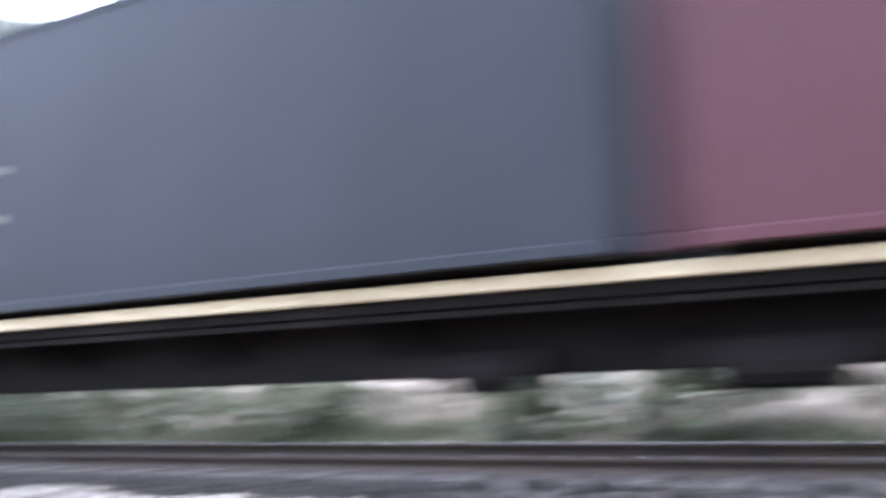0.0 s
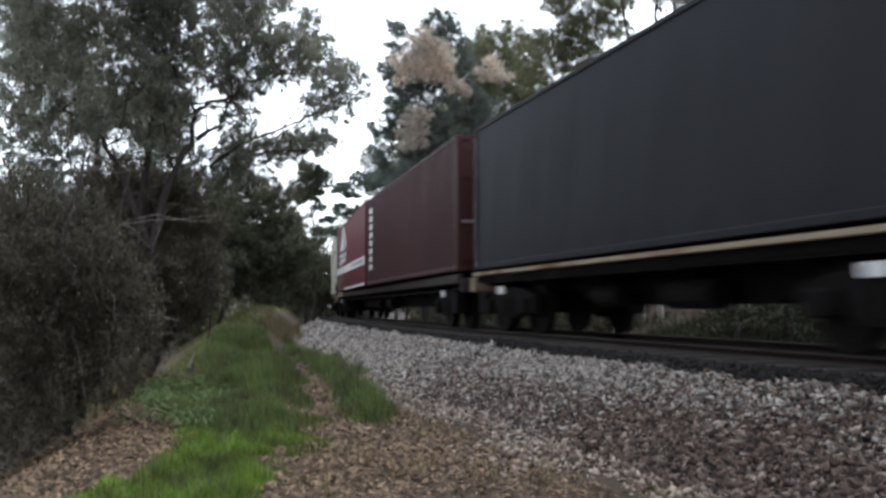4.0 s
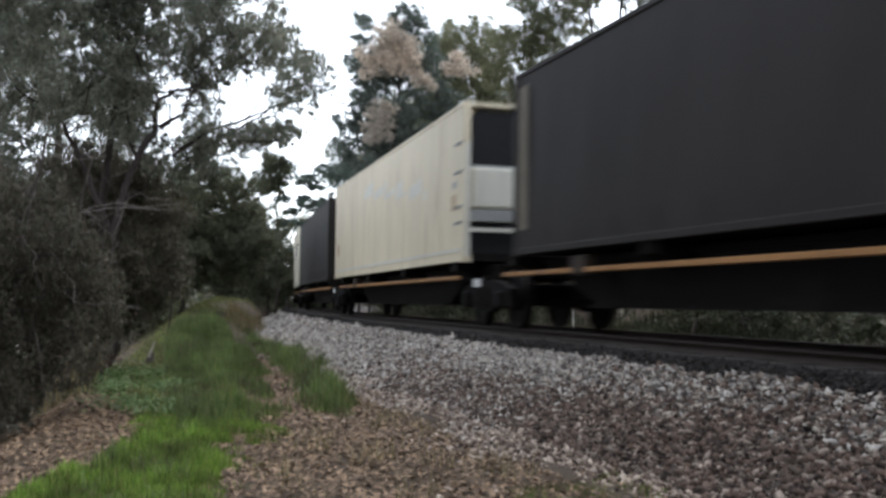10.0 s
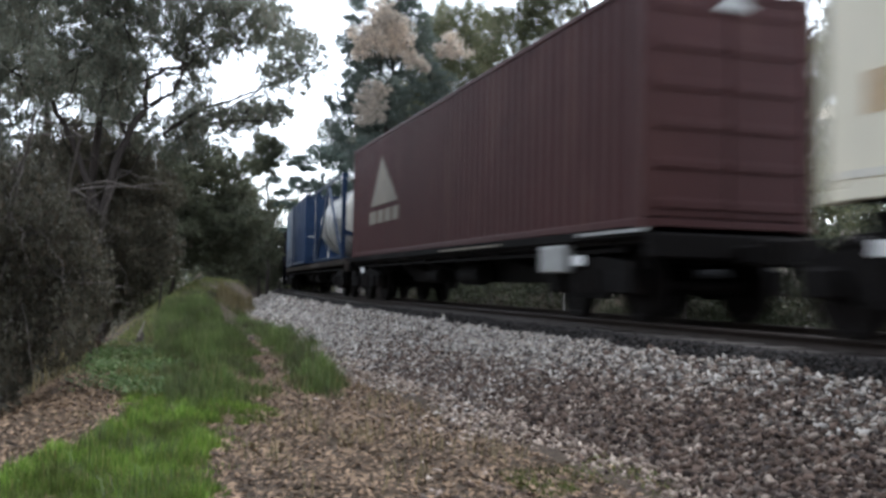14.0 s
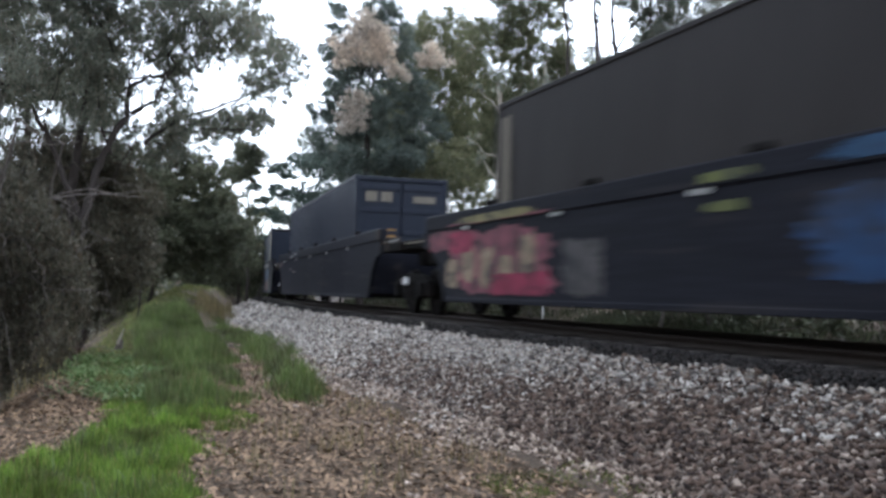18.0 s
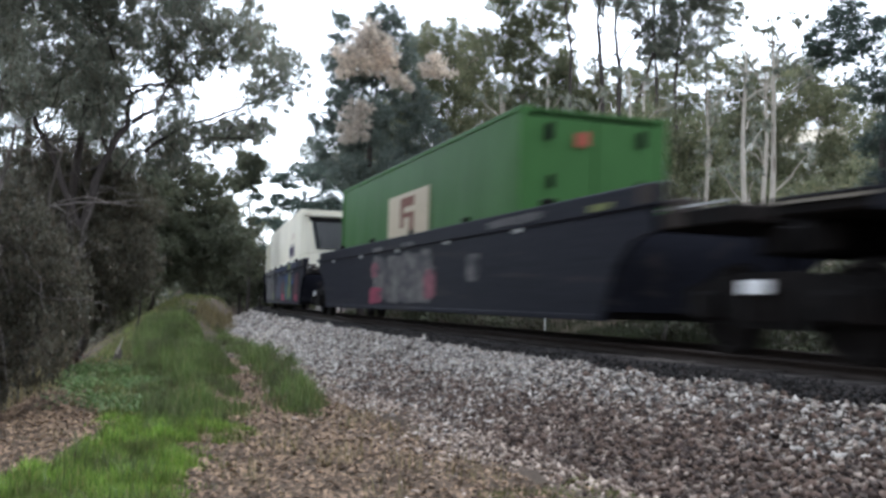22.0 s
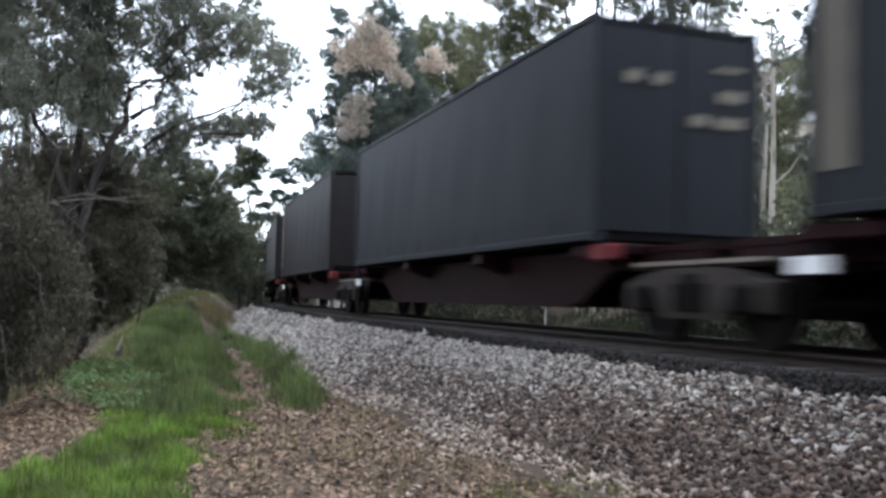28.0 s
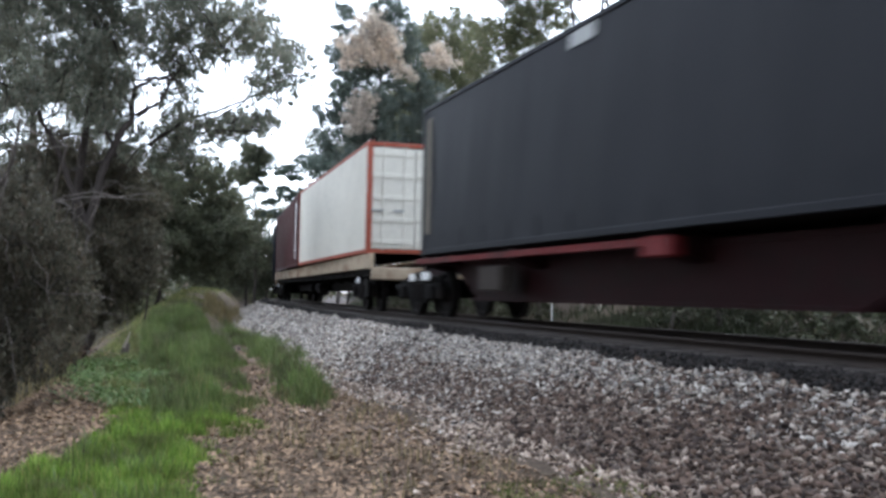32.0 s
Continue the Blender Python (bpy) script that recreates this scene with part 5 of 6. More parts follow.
def reefer(L, H, color, label, front="nose", logo=1.2, stain=False, latch=True):
    """A refrigerated container: smooth insulated walls and a cooling unit in its near end."""
    W = 2.5
    h = W / 2
    ob = thing("refrigerated_container", label, "container", "refrigerated containers on the train")
    frame_parts(ob, L, H, W, color, rail=0.16)
    x0 = -L / 2
    for sy in (-1, 1):
        side = part("side_wall", boxes((x0 + 0.14, L / 2 - 0.14, sy * (h - 0.1), sy * (h - 0.012), 0.18, H - 0.08)), color, ob)
        for i in range(1, 9):
            x = x0 + L * i / 9
            part("panel_seam", boxes((x - 0.012, x + 0.012, sy * (h - 0.013), sy * (h - 0.006), 0.18, H - 0.08)), color, side)
        part("kick_strip", boxes((x0 + 0.18, L / 2 - 0.18, sy * (h - 0.012), sy * (h + 0.004), 0.2, 0.27)), M["offwhite"], side)
    part("roof", boxes((x0 + 0.05, L / 2 - 0.05, -h + 0.03, h - 0.03, H - 0.07, H - 0.005)), color, ob)
    part("floor_pan", boxes((x0 + 0.05, L / 2 - 0.05, -h + 0.05, h - 0.05, 0.03, 0.17)), M["under"], ob)
    part("rear_wall", boxes((L / 2 - 0.1, L / 2 - 0.02, -h + 0.13, h - 0.13, 0.1, H - 0.06)), color, ob)
    part("front_wall", boxes((x0 + 0.32, x0 + 0.4, -h + 0.1, h - 0.1, 0.1, H - 0.06)), color, ob)
    if front == "nose":
        # a cream cowl round a dark trapezium grille, above a plain panel
        part("cowl", prism([(-h + 0.14, 1.25), (h - 0.14, 1.25), (h - 0.14, H - 0.12), (-h + 0.14, H - 0.12)], "x", x0 + 0.06, x0 + 0.3), color, ob)
        g = part("grille", prism([(-0.66, 1.40), (0.66, 1.40), (0.86, H - 0.34), (-0.86, H - 0.34)], "x", x0 + 0.02, x0 + 0.07), M["grille"], ob, "dark grille")
        part("grille_hood", prism([(-0.90, H - 0.40), (0.90, H - 0.40), (0.96, H - 0.26), (-0.96, H - 0.26)], "x", x0 - 0.04, x0 + 0.06), M["under"], ob)
        part("cowl_lip", boxes((x0 - 0.02, x0 + 0.06, -h + 0.14, h - 0.14, H - 0.22, H - 0.12), bevel=0.02), color, ob)
        for i in range(11):
            z = 1.46 + i * (H - 1.96) / 10
            w = 0.52 + 0.18 * i / 10
            part("louvre", boxes((x0 - 0.012, x0 + 0.03, -w, w, z, z + 0.03)), M["dull_louvre"], g)
        part("lower_panel", boxes((x0 + 0.05, x0 + 0.3, -h + 0.14, h - 0.14, 0.62, 1.24), bevel=0.03), color, ob)
        part("recess", boxes((x0 + 0.2, x0 + 0.31, -h + 0.14, h - 0.14, 0.12, 0.6)), M["black"], ob)
        part("recess_bar", boxes((x0 + 0.02, x0 + 0.08, -h + 0.14, h - 0.14, 0.5, 0.56)), M["offwhite"], ob)
        for yy in (0.55, -0.45):
            part("gauge", boxes((x0 + 0.03, x0 + 0.06, yy - 0.07, yy + 0.07, 0.92, 1.04), bevel=0.02), M["grille"], ob)
    else:
        # dark upper hatch with cut top corners, white machinery panel, grey band, guard bar and dark foot
        k = h - 0.16
        part("hatch", prism([(-k, H * 0.60), (k, H * 0.60), (k, H - 0.34), (k - 0.16, H - 0.13), (-k + 0.16, H - 0.13), (-k, H - 0.34)], "x", x0 + 0.16, x0 + 0.31), M["black"], ob, "dark upper hatch")
        part("hatch_rim", boxes((x0 + 0.13, x0 + 0.17, -k, k, H * 0.595, H * 0.61)), M["louvre"], ob)
        mach = part("machinery_panel", boxes((x0 + 0.05, x0 + 0.31, -k, k, H * 0.335, H * 0.595), bevel=0.05), M["white"], ob)
        for i in range(3):
            z = H * (0.36 + 0.025 * i)
            part("vent_slot", boxes((x0 + 0.035, x0 + 0.055, -0.45 + 0.1 * i, 0.25, z, z + 0.03)), M["grille"], mach)
        part("control_band", boxes((x0 + 0.08, x0 + 0.31, -k, k, H * 0.255, H * 0.33), bevel=0.02), M["louvre"], ob, "grey metal band")
        part("foot_recess", boxes((x0 + 0.2, x0 + 0.31, -k, k, 0.14, H * 0.25)), M["black"], ob)
        part("guard_bar", boxes((x0 - 0.02, x0 + 0.05, -h + 0.02, h - 0.02, H * 0.19, H * 0.215)), M["offwhite"], ob)
        for sy in (-1, 1):
            part("guard_post", boxes((x0 - 0.02, x0 + 0.06, sy * (h - 0.02), sy * (h - 0.12), 0.12, H * 0.74)), M["offwhite"], ob)
        for z in (H * 0.24, H * 0.34, H * 0.56, H * 0.74):
            part("side_bracket", boxes((x0 + 0.1, x0 + 0.55, h - 0.012, h + 0.012, z, z + 0.05)), M["dull_louvre"], ob)
    if logo:
        # an unreadable dark word on a thin line, with a small swirl above it
        lx, z = x0 + 2.0, logo
        bars(ob, "letter_bar", [(lx + 0.15 * i, lx + 0.15 * i + (0.13 if i % 3 else 0.08), z + 0.05 * (i % 2) + (0.16 if i % 5 == 2 else 0), z + 0.36 + (0.16 if i in (0, 5, 10) else 0.03 * (i % 3))) for i in range(12)], h - 0.008, M["purple"], "dark purple lettering")
        bars(ob, "underline", [(lx - 0.05, lx + 1.9, z - 0.16, z - 0.13)], h - 0.008, M["louvre"], "thin grey line")
        bars(ob, "swirl", [(lx + 0.1, lx + 0.9, z + 0.72, z + 0.76), (lx + 0.3, lx + 0.8, z + 0.84, z + 0.88)], h - 0.008, M["faded_red"], "small faded red swirl", 0.05)
    if stain:
        bars(ob, "faded_lettering", [(x0 + 2.6 + i * 0.42, x0 + 2.6 + i * 0.42 + (0.4 if i % 3 else 0.25), 1.42 + 0.045 * i + 0.07 * ((i * 5) % 3), 1.62 + 0.045 * i + 0.09 * ((i * 7) % 4)) for i in range(16)], h - 0.008, M["light_patch"], "patches where lettering was removed")
    if latch and front != "nose":
        bars(ob, "label_plate", [(x0 + 0.55, x0 + 0.75, 1.0, 1.3)], h - 0.008, M["tan_patch"], "tan label plate")
        bars(ob, "vent_plate", [(x0 + 0.5, x0 + 0.72, 1.42, 1.55)], h - 0.008, M["louvre"], "grey vent plate")
    if latch:
        bars(ob, "tail_plate", [(L / 2 - 0.75, L / 2 - 0.5, 0.72, 1.08)], h - 0.008, M["tan_patch"], "tan label plate")
    return ob


M["light_patch"] = material("removed_lettering", (0.68, 0.65, 0.56), 0.5, spread=0.18, grain=12, coarse=3, bump=0)
MESHES = {}


def shared(name, key, build, mat, parent, label=""):
    """A part whose mesh is used again by its repeats."""
    if key not in MESHES:
        me = bpy.data.meshes.new(name)
        bm = build()
        bm.to_mesh(me)
        bm.free()
        me.materials.append(mat)
        MESHES[key] = me
    ob = new(name, MESHES[key])
    ob.parent = parent
    if label:
        ob["label"] = label
    return ob


def wheel_mesh():
    """One turned body: flange, tread, dished web and hub."""
    prof = [(0.0, -0.075), (0.13, -0.075), (0.15, -0.03), (0.36, -0.03), (0.40, -0.075), (0.49, -0.075), (0.49, -0.045), (0.465, -0.04), (0.455, 0.065), (0.39, 0.065), (0.36, 0.02), (0.17, 0.03), (0.13, 0.1), (0.0, 0.1)]
    bm = bmesh.new()
    rings = []
    for r, w in prof:
        rings.append([bm.verts.new((r * math.cos(k * math.pi / 14), w, r * math.sin(k * math.pi / 14))) for k in range(28)] if r else [bm.verts.new((0, w, 0))])
    for a, b in zip(rings, rings[1:]):
        for k in range(28):
            j = (k + 1) % 28
            if len(a) == 1:
                bm.faces.new((a[0], b[j], b[k]))
            elif len(b) == 1:
                bm.faces.new((a[k], a[j], b[0]))
            else:
                bm.faces.new((a[k], a[j], b[j], b[k]))
    bmesh.ops.recalc_face_normals(bm, faces=bm.faces)
    return bm


def side_frame_mesh():
    o = [(-1.25, 0.36), (-1.12, 0.36), (-1.05, 0.6), (-0.72, 0.62), (-0.5, 0.28), (0.5, 0.28), (0.72, 0.62), (1.05, 0.6), (1.12, 0.36), (1.25, 0.36), (1.28, 0.66), (0.9, 0.76), (0.45, 0.82), (-0.45, 0.82), (-0.9, 0.76), (-1.28, 0.66)]
    return prism(o, "y", -0.07, 0.07)


def bogie(wagon, x, plate=(0.1, 0.78, 1.0), frame_mat=None):
    """A two-axle bogie below a wagon: bolster with side frames, axles, wheels and springs."""
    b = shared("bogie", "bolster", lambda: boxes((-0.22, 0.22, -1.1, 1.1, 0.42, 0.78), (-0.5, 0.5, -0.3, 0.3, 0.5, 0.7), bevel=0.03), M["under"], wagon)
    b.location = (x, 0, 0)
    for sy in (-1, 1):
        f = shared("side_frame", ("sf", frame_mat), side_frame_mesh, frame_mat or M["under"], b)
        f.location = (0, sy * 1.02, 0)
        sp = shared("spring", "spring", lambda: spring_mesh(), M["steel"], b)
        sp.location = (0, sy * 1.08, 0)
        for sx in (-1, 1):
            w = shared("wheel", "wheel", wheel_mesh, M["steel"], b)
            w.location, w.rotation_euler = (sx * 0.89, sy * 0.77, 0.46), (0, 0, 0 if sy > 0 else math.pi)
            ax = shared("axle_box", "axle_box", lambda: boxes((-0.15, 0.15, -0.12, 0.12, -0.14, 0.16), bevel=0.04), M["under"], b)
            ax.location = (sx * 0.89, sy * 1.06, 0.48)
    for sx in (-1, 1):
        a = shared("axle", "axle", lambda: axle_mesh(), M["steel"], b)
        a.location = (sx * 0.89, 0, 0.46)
    if plate:
        r = shared("reflector_plate", "refl", lambda: boxes((-0.17, 0.17, 0, 0.02, -0.07, 0.07), bevel=0.008), M["chrome"], b, "bright white plate")
        r.location, r.scale = (plate[0], 1.18, plate[1]), (plate[2], 1, plate[2])
    return b


def axle_mesh():
    bm = bmesh.new()
    drum(bm, (0, 0, 0), 0.085, 1.8, "y", 12)
    return bm


def spring_mesh():
    bm = bmesh.new()
    for x in (-0.22, 0, 0.22):
        drum(bm, (x, 0, 0.5), 0.085, 0.3, "z", 10)
    return bm


def coupler(wagon, x, way):
    bm = boxes((x, x + way * 0.55, -0.1, 0.1, 0.72, 0.95), (x + way * 0.5, x + way * 0.8, -0.17, 0.17, 0.68, 1.0), bevel=0.03)
    part("coupler", bm, M["under"], wagon)
    bm = bmesh.new()
    drum(bm, (x + way * 0.2, 0.55, 0.6), 0.05, 0.5, "x", 8)
    part("brake_hose", bm, M["black"], wagon)


def well_wagon(label, paint, half=10.5, tags=(), first=False, last=False, dull=False):
    """One unit of a well wagon: deep side walls, arched ends over shared bogies, top chords and end platforms."""
    ob = thing("well_wagon", label, "wagon", "well wagons")
    y = 1.40
    w = 7.9
    for sy in (-1, 1):
        o = [(-w, 0.30), (w, 0.30), (w + 0.12, 0.55), (w + 0.35, 0.95), (w + 0.75, 1.22), (w + 1.15, 1.28), (w + 1.15, 1.56), (-w - 1.15, 1.56), (-w - 1.15, 1.28), (-w - 0.75, 1.22), (-w - 0.35, 0.95), (-w - 0.12, 0.55)]
        side = part("side_wall", prism(o, "y", sy * (y - 0.07), sy * y), paint, ob)
        part("top_chord", boxes((-w - 1.2, w + 0.95, sy * (y - 0.14), sy * (y + 0.035), 1.56, 1.83), bevel=0.02), paint, ob)
        part("bottom_chord", boxes((-w, w, sy * (y - 0.16), sy * (y + 0.02), 0.28, 0.36), bevel=0.01), paint, ob)
        for i in range(4):
            x = -w + 3.0 + i * 3.3
            part("seam", boxes((x - 0.015, x + 0.015, sy * (y + 0.001), sy * (y + 0.005), 0.36, 1.56)), paint, side)
        for i in range(5):
            x = -w + 1.6 + i * 3.1
            part("guide_block", boxes((x - 0.12, x + 0.12, sy * (y - 0.12), sy * (y + 0.03), 1.83, 1.92), bevel=0.02), M["under"], side)
            part("chord_light", boxes((x + 0.7, x + 0.95, sy * (y + 0.036), sy * (y + 0.046), 1.50, 1.56)), M["louvre"], side)
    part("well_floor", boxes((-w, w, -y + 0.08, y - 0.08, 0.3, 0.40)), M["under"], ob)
    for sx in (-1, 1):
        part("end_platform", boxes((sx * (w + 0.9), sx * (half - 0.15), -1.3, 1.3, 1.30, 1.48), bevel=0.02), M["under"], ob)
        part("end_bulkhead", boxes((sx * w, sx * (w + 0.1), -y + 0.08, y - 0.08, 0.4, 1.5)), paint, ob)
        part("end_beam", boxes((sx * (half - 0.5), sx * (half - 0.12), -0.8, 0.8, 1.0, 1.3), bevel=0.03), M["under"], ob)
    bogie(ob, -half + (0.9 if first else 0), (0.05, 0.67, 1.0))
    if last:
        bogie(ob, half - 0.9)
        coupler(ob, half - 0.12, 1)
    if first:
        coupler(ob, -half + 0.12, -1)
    part("chord_end", boxes((-w - 1.22, -w - 0.86, y + 0.036, y + 0.042, 1.60, 1.80)), M["dusty"], ob, "worn chord end")
    part("platform_rail", boxes((-half + 0.25, -w - 1.0, 1.31, 1.335, 1.50, 1.53)), M["louvre"], ob)
    part("platform_rail", boxes((half - 0.25, w + 1.2, 1.31, 1.335, 1.40, 1.43)), M["strip"], ob)
    part("brake_box", boxes((-w - 1.55, -w - 1.25, 1.05, 1.34, 1.30, 1.62), bevel=0.02), M["dusty"], ob)
    for k, (x0, x1, z0, z1, hue, lab) in enumerate(tags):
        # ragged patches of paint: what reaches above the wall goes on over the chord
        for lo, hi, face in ((max(0.37, z0), min(1.545, z1), y), (max(1.575, z0), min(1.82, z1), y + 0.036)):
            if hi - lo < 0.04:
                continue
            line, c, e = [], ((x0 + x1) / 2, (lo + hi) / 2), ((x1 - x0) / 2, (hi - lo) / 2)
            for i in range(44):
                a = 2 * math.pi * i / 44
                ca, sa = math.cos(a), math.sin(a)
                f = (abs(ca) ** 5 + abs(sa) ** 5) ** -0.2 * (0.93 + 0.22 * noise.noise((ca * 2.1 + k * 3.7, sa * 2.1 + x0, 1.0)) - 0.09 * (i % 2))
                line.append((c[0] + e[0] * f * ca, min(hi, max(lo, c[1] + e[1] * f * sa))))
            part("graffiti", prism(line, "y", face + 0.001, face + 0.003 + 0.0006 * k), SPRAY[hue], ob, lab)
    return ob


def flat_wagon(L, label, sill, sill_z, belly=0.5, rise=0.0, plates=True):
    """A container flat: side sills, deck, fish-belly centre sill, outriggers, bogies and couplers. sill_z: bottom and top of the painted sill."""
    top = DECK + rise
    ob = thing("flat_wagon", label, "wagon", "flat wagons")
    h = L / 2
    z0, z1 = sill_z
    i0, i1 = -h + 0.3, h - 0.3
    for sy in (-1, 1):
        part("side_sill", boxes((i0, i1, sy * 1.12, sy * 1.23, z0, z1), bevel=0.012), sill, ob)
        part("tie_rail", boxes((i0 + 0.6, i1 - 0.6, sy * 1.06, sy * 1.1, z0 - 0.16, z0 - 0.11)), M["under"], ob)
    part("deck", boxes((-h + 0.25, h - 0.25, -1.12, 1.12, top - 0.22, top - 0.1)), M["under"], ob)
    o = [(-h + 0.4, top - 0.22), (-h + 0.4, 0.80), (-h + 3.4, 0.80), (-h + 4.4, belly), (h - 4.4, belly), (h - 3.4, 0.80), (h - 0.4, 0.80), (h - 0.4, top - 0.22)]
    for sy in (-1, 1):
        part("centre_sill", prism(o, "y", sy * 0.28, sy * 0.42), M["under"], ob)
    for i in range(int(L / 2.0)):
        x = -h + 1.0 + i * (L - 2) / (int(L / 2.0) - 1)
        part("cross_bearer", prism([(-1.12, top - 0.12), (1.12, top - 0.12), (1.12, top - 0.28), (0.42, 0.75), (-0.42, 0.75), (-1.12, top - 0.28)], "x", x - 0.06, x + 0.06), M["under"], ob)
    for sx in (-1, 1):
        part("headstock", boxes((sx * (h - 0.28), sx * (h - 0.06), -1.2, 1.2, 0.78, top - 0.12), bevel=0.02), sill, ob)
        part("hand_brake" if sx < 0 else "step", boxes((sx * (h - 1.0), sx * (h - 0.6), 1.12, 1.2, 0.35, 0.75), bevel=0.02), M["under"], ob)
        for sy in (-1, 1):
            for x in (sx * (h - 0.7), sx * (h - 6.6)):
                part("twist_lock", boxes((x - 0.11, x + 0.11, sy * 1.0, sy * 1.2, top - 0.12, top - 0.005), bevel=0.02), M["under"], ob)
        coupler(ob, sx * (h - 0.06), sx)
    part("brake_cylinder", brake_mesh(), M["under"], ob)
    part("air_tank", tank_mesh(), M["under"], ob)
    for x in (-h + 1.9, h - 1.9):
        bogie(ob, x, (0.1, 0.78, 1.0) if plates else None)
    return ob


def brake_mesh():
    bm = bmesh.new()
    drum(bm, (1.2, 0.75, 0.62), 0.16, 0.7, "x", 14)
    drum(bm, (1.7, 0.75, 0.62), 0.05, 0.5, "x", 8)
    return bm


def tank_mesh():
    bm = bmesh.new()
    drum(bm, (-1.0, 0.72, 0.62), 0.19, 1.1, "x", 14)
    return bm


def spine_wagon(label, half=7.81, paint=None, belly=0.40, sill=None, last=False, first=False, cover=True, group="articulated spine wagons"):
    """One unit of an articulated spine wagon: deep spine between shared bogies and bolsters under the container's corners."""
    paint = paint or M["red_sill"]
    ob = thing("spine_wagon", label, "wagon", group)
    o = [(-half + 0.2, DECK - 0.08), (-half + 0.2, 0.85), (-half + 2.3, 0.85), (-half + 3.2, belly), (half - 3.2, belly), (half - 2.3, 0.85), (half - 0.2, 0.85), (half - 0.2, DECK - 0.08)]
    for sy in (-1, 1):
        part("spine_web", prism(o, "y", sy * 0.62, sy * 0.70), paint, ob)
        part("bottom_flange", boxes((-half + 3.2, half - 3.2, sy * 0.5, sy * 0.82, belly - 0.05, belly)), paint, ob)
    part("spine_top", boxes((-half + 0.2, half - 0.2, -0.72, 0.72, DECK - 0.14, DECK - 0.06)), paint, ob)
    for x in (-6.0, -2.0, 2.0, 6.0):
        out = part("outrigger", prism([(-1.22, DECK - 0.02), (1.22, DECK - 0.02), (1.22, DECK - 0.16), (0.7, DECK - 0.34), (-0.7, DECK - 0.34), (-1.22, DECK - 0.16)], "x", x - 0.18, x + 0.18), paint, ob)
        for sy in (-1, 1):
            part("locking_pad", boxes((x - 0.12, x + 0.12, sy * 1.0, sy * 1.24, DECK - 0.02, DECK + 0.0), bevel=0.004), M["under"], out)
    if sill:
        for sy in (-1, 1):
            part("side_sill", boxes((-half + 1.1, half - 1.1, sy * 1.16, sy * 1.24, 0.855, 0.925), bevel=0.01), sill, ob)
            part("sill_box", boxes((half - 3.9, half - 3.5, sy * 1.05, sy * 1.25, 0.82, DECK - 0.1), bevel=0.02), M["brown_sill"], ob)
    else:
        for sx in (-1, 1):
            part("end_bolster", boxes((sx * 6.3, sx * 5.3, -1.2, 1.2, DECK - 0.18, DECK - 0.03), bevel=0.02), paint, ob)
    bogie(ob, -half + (1.0 if first else 0), (0.1, 0.78, 1.0) if sill else None, None if sill else M["dusty"])
    if not sill:
        part("reflector_plate", boxes((5.9, 6.36, 1.16, 1.18, 0.72, 0.88), bevel=0.006), M["chrome"], ob, "bright white plate")
        part("plate_bracket", boxes((6.0, 6.2, 1.12, 1.16, 0.74, 1.03)), M["under"], ob)
    if not sill:
        part("jack_pad", boxes((-6.4, -5.9, 1.05, 1.25, DECK - 0.24, DECK - 0.04), bevel=0.02), M["bright_red"], ob, "faded red jacking pad")
        if last:
            part("side_sill", boxes((-1.7, 6.6, 1.17, 1.23, DECK - 0.15, DECK - 0.05), bevel=0.008), M["bright_red"], ob, "bright red side sill")
            part("jack_pad", boxes((-2.25, -1.7, 1.05, 1.25, DECK - 0.28, DECK - 0.04), bevel=0.02), M["bright_red"], ob, "faded red jacking pad")
            part("valve_box", boxes((half - 5.4, half - 4.5, 1.0, 1.22, 0.52, 0.92), bevel=0.02), M["dusty"], ob, "grey metal box")
    if cover:
        # pale strip stands in for light caught on the cover's top edge
        part("lit_cover_edge", boxes((-half - 1.15, -half + 1.15, 1.051, 1.06, 0.86, 0.905)), M["strip"], ob)
        part("bogie_cover", boxes((-half - 1.15, -half + 1.15, -1.05, 1.05, 0.82, 0.90), bevel=0.03), M["brown_sill"], ob)
    if last:
        bogie(ob, half - 1.0)
        coupler(ob, half - 0.2, 1)
    if first:
        coupler(ob, -half + 0.2, -1)
    return ob


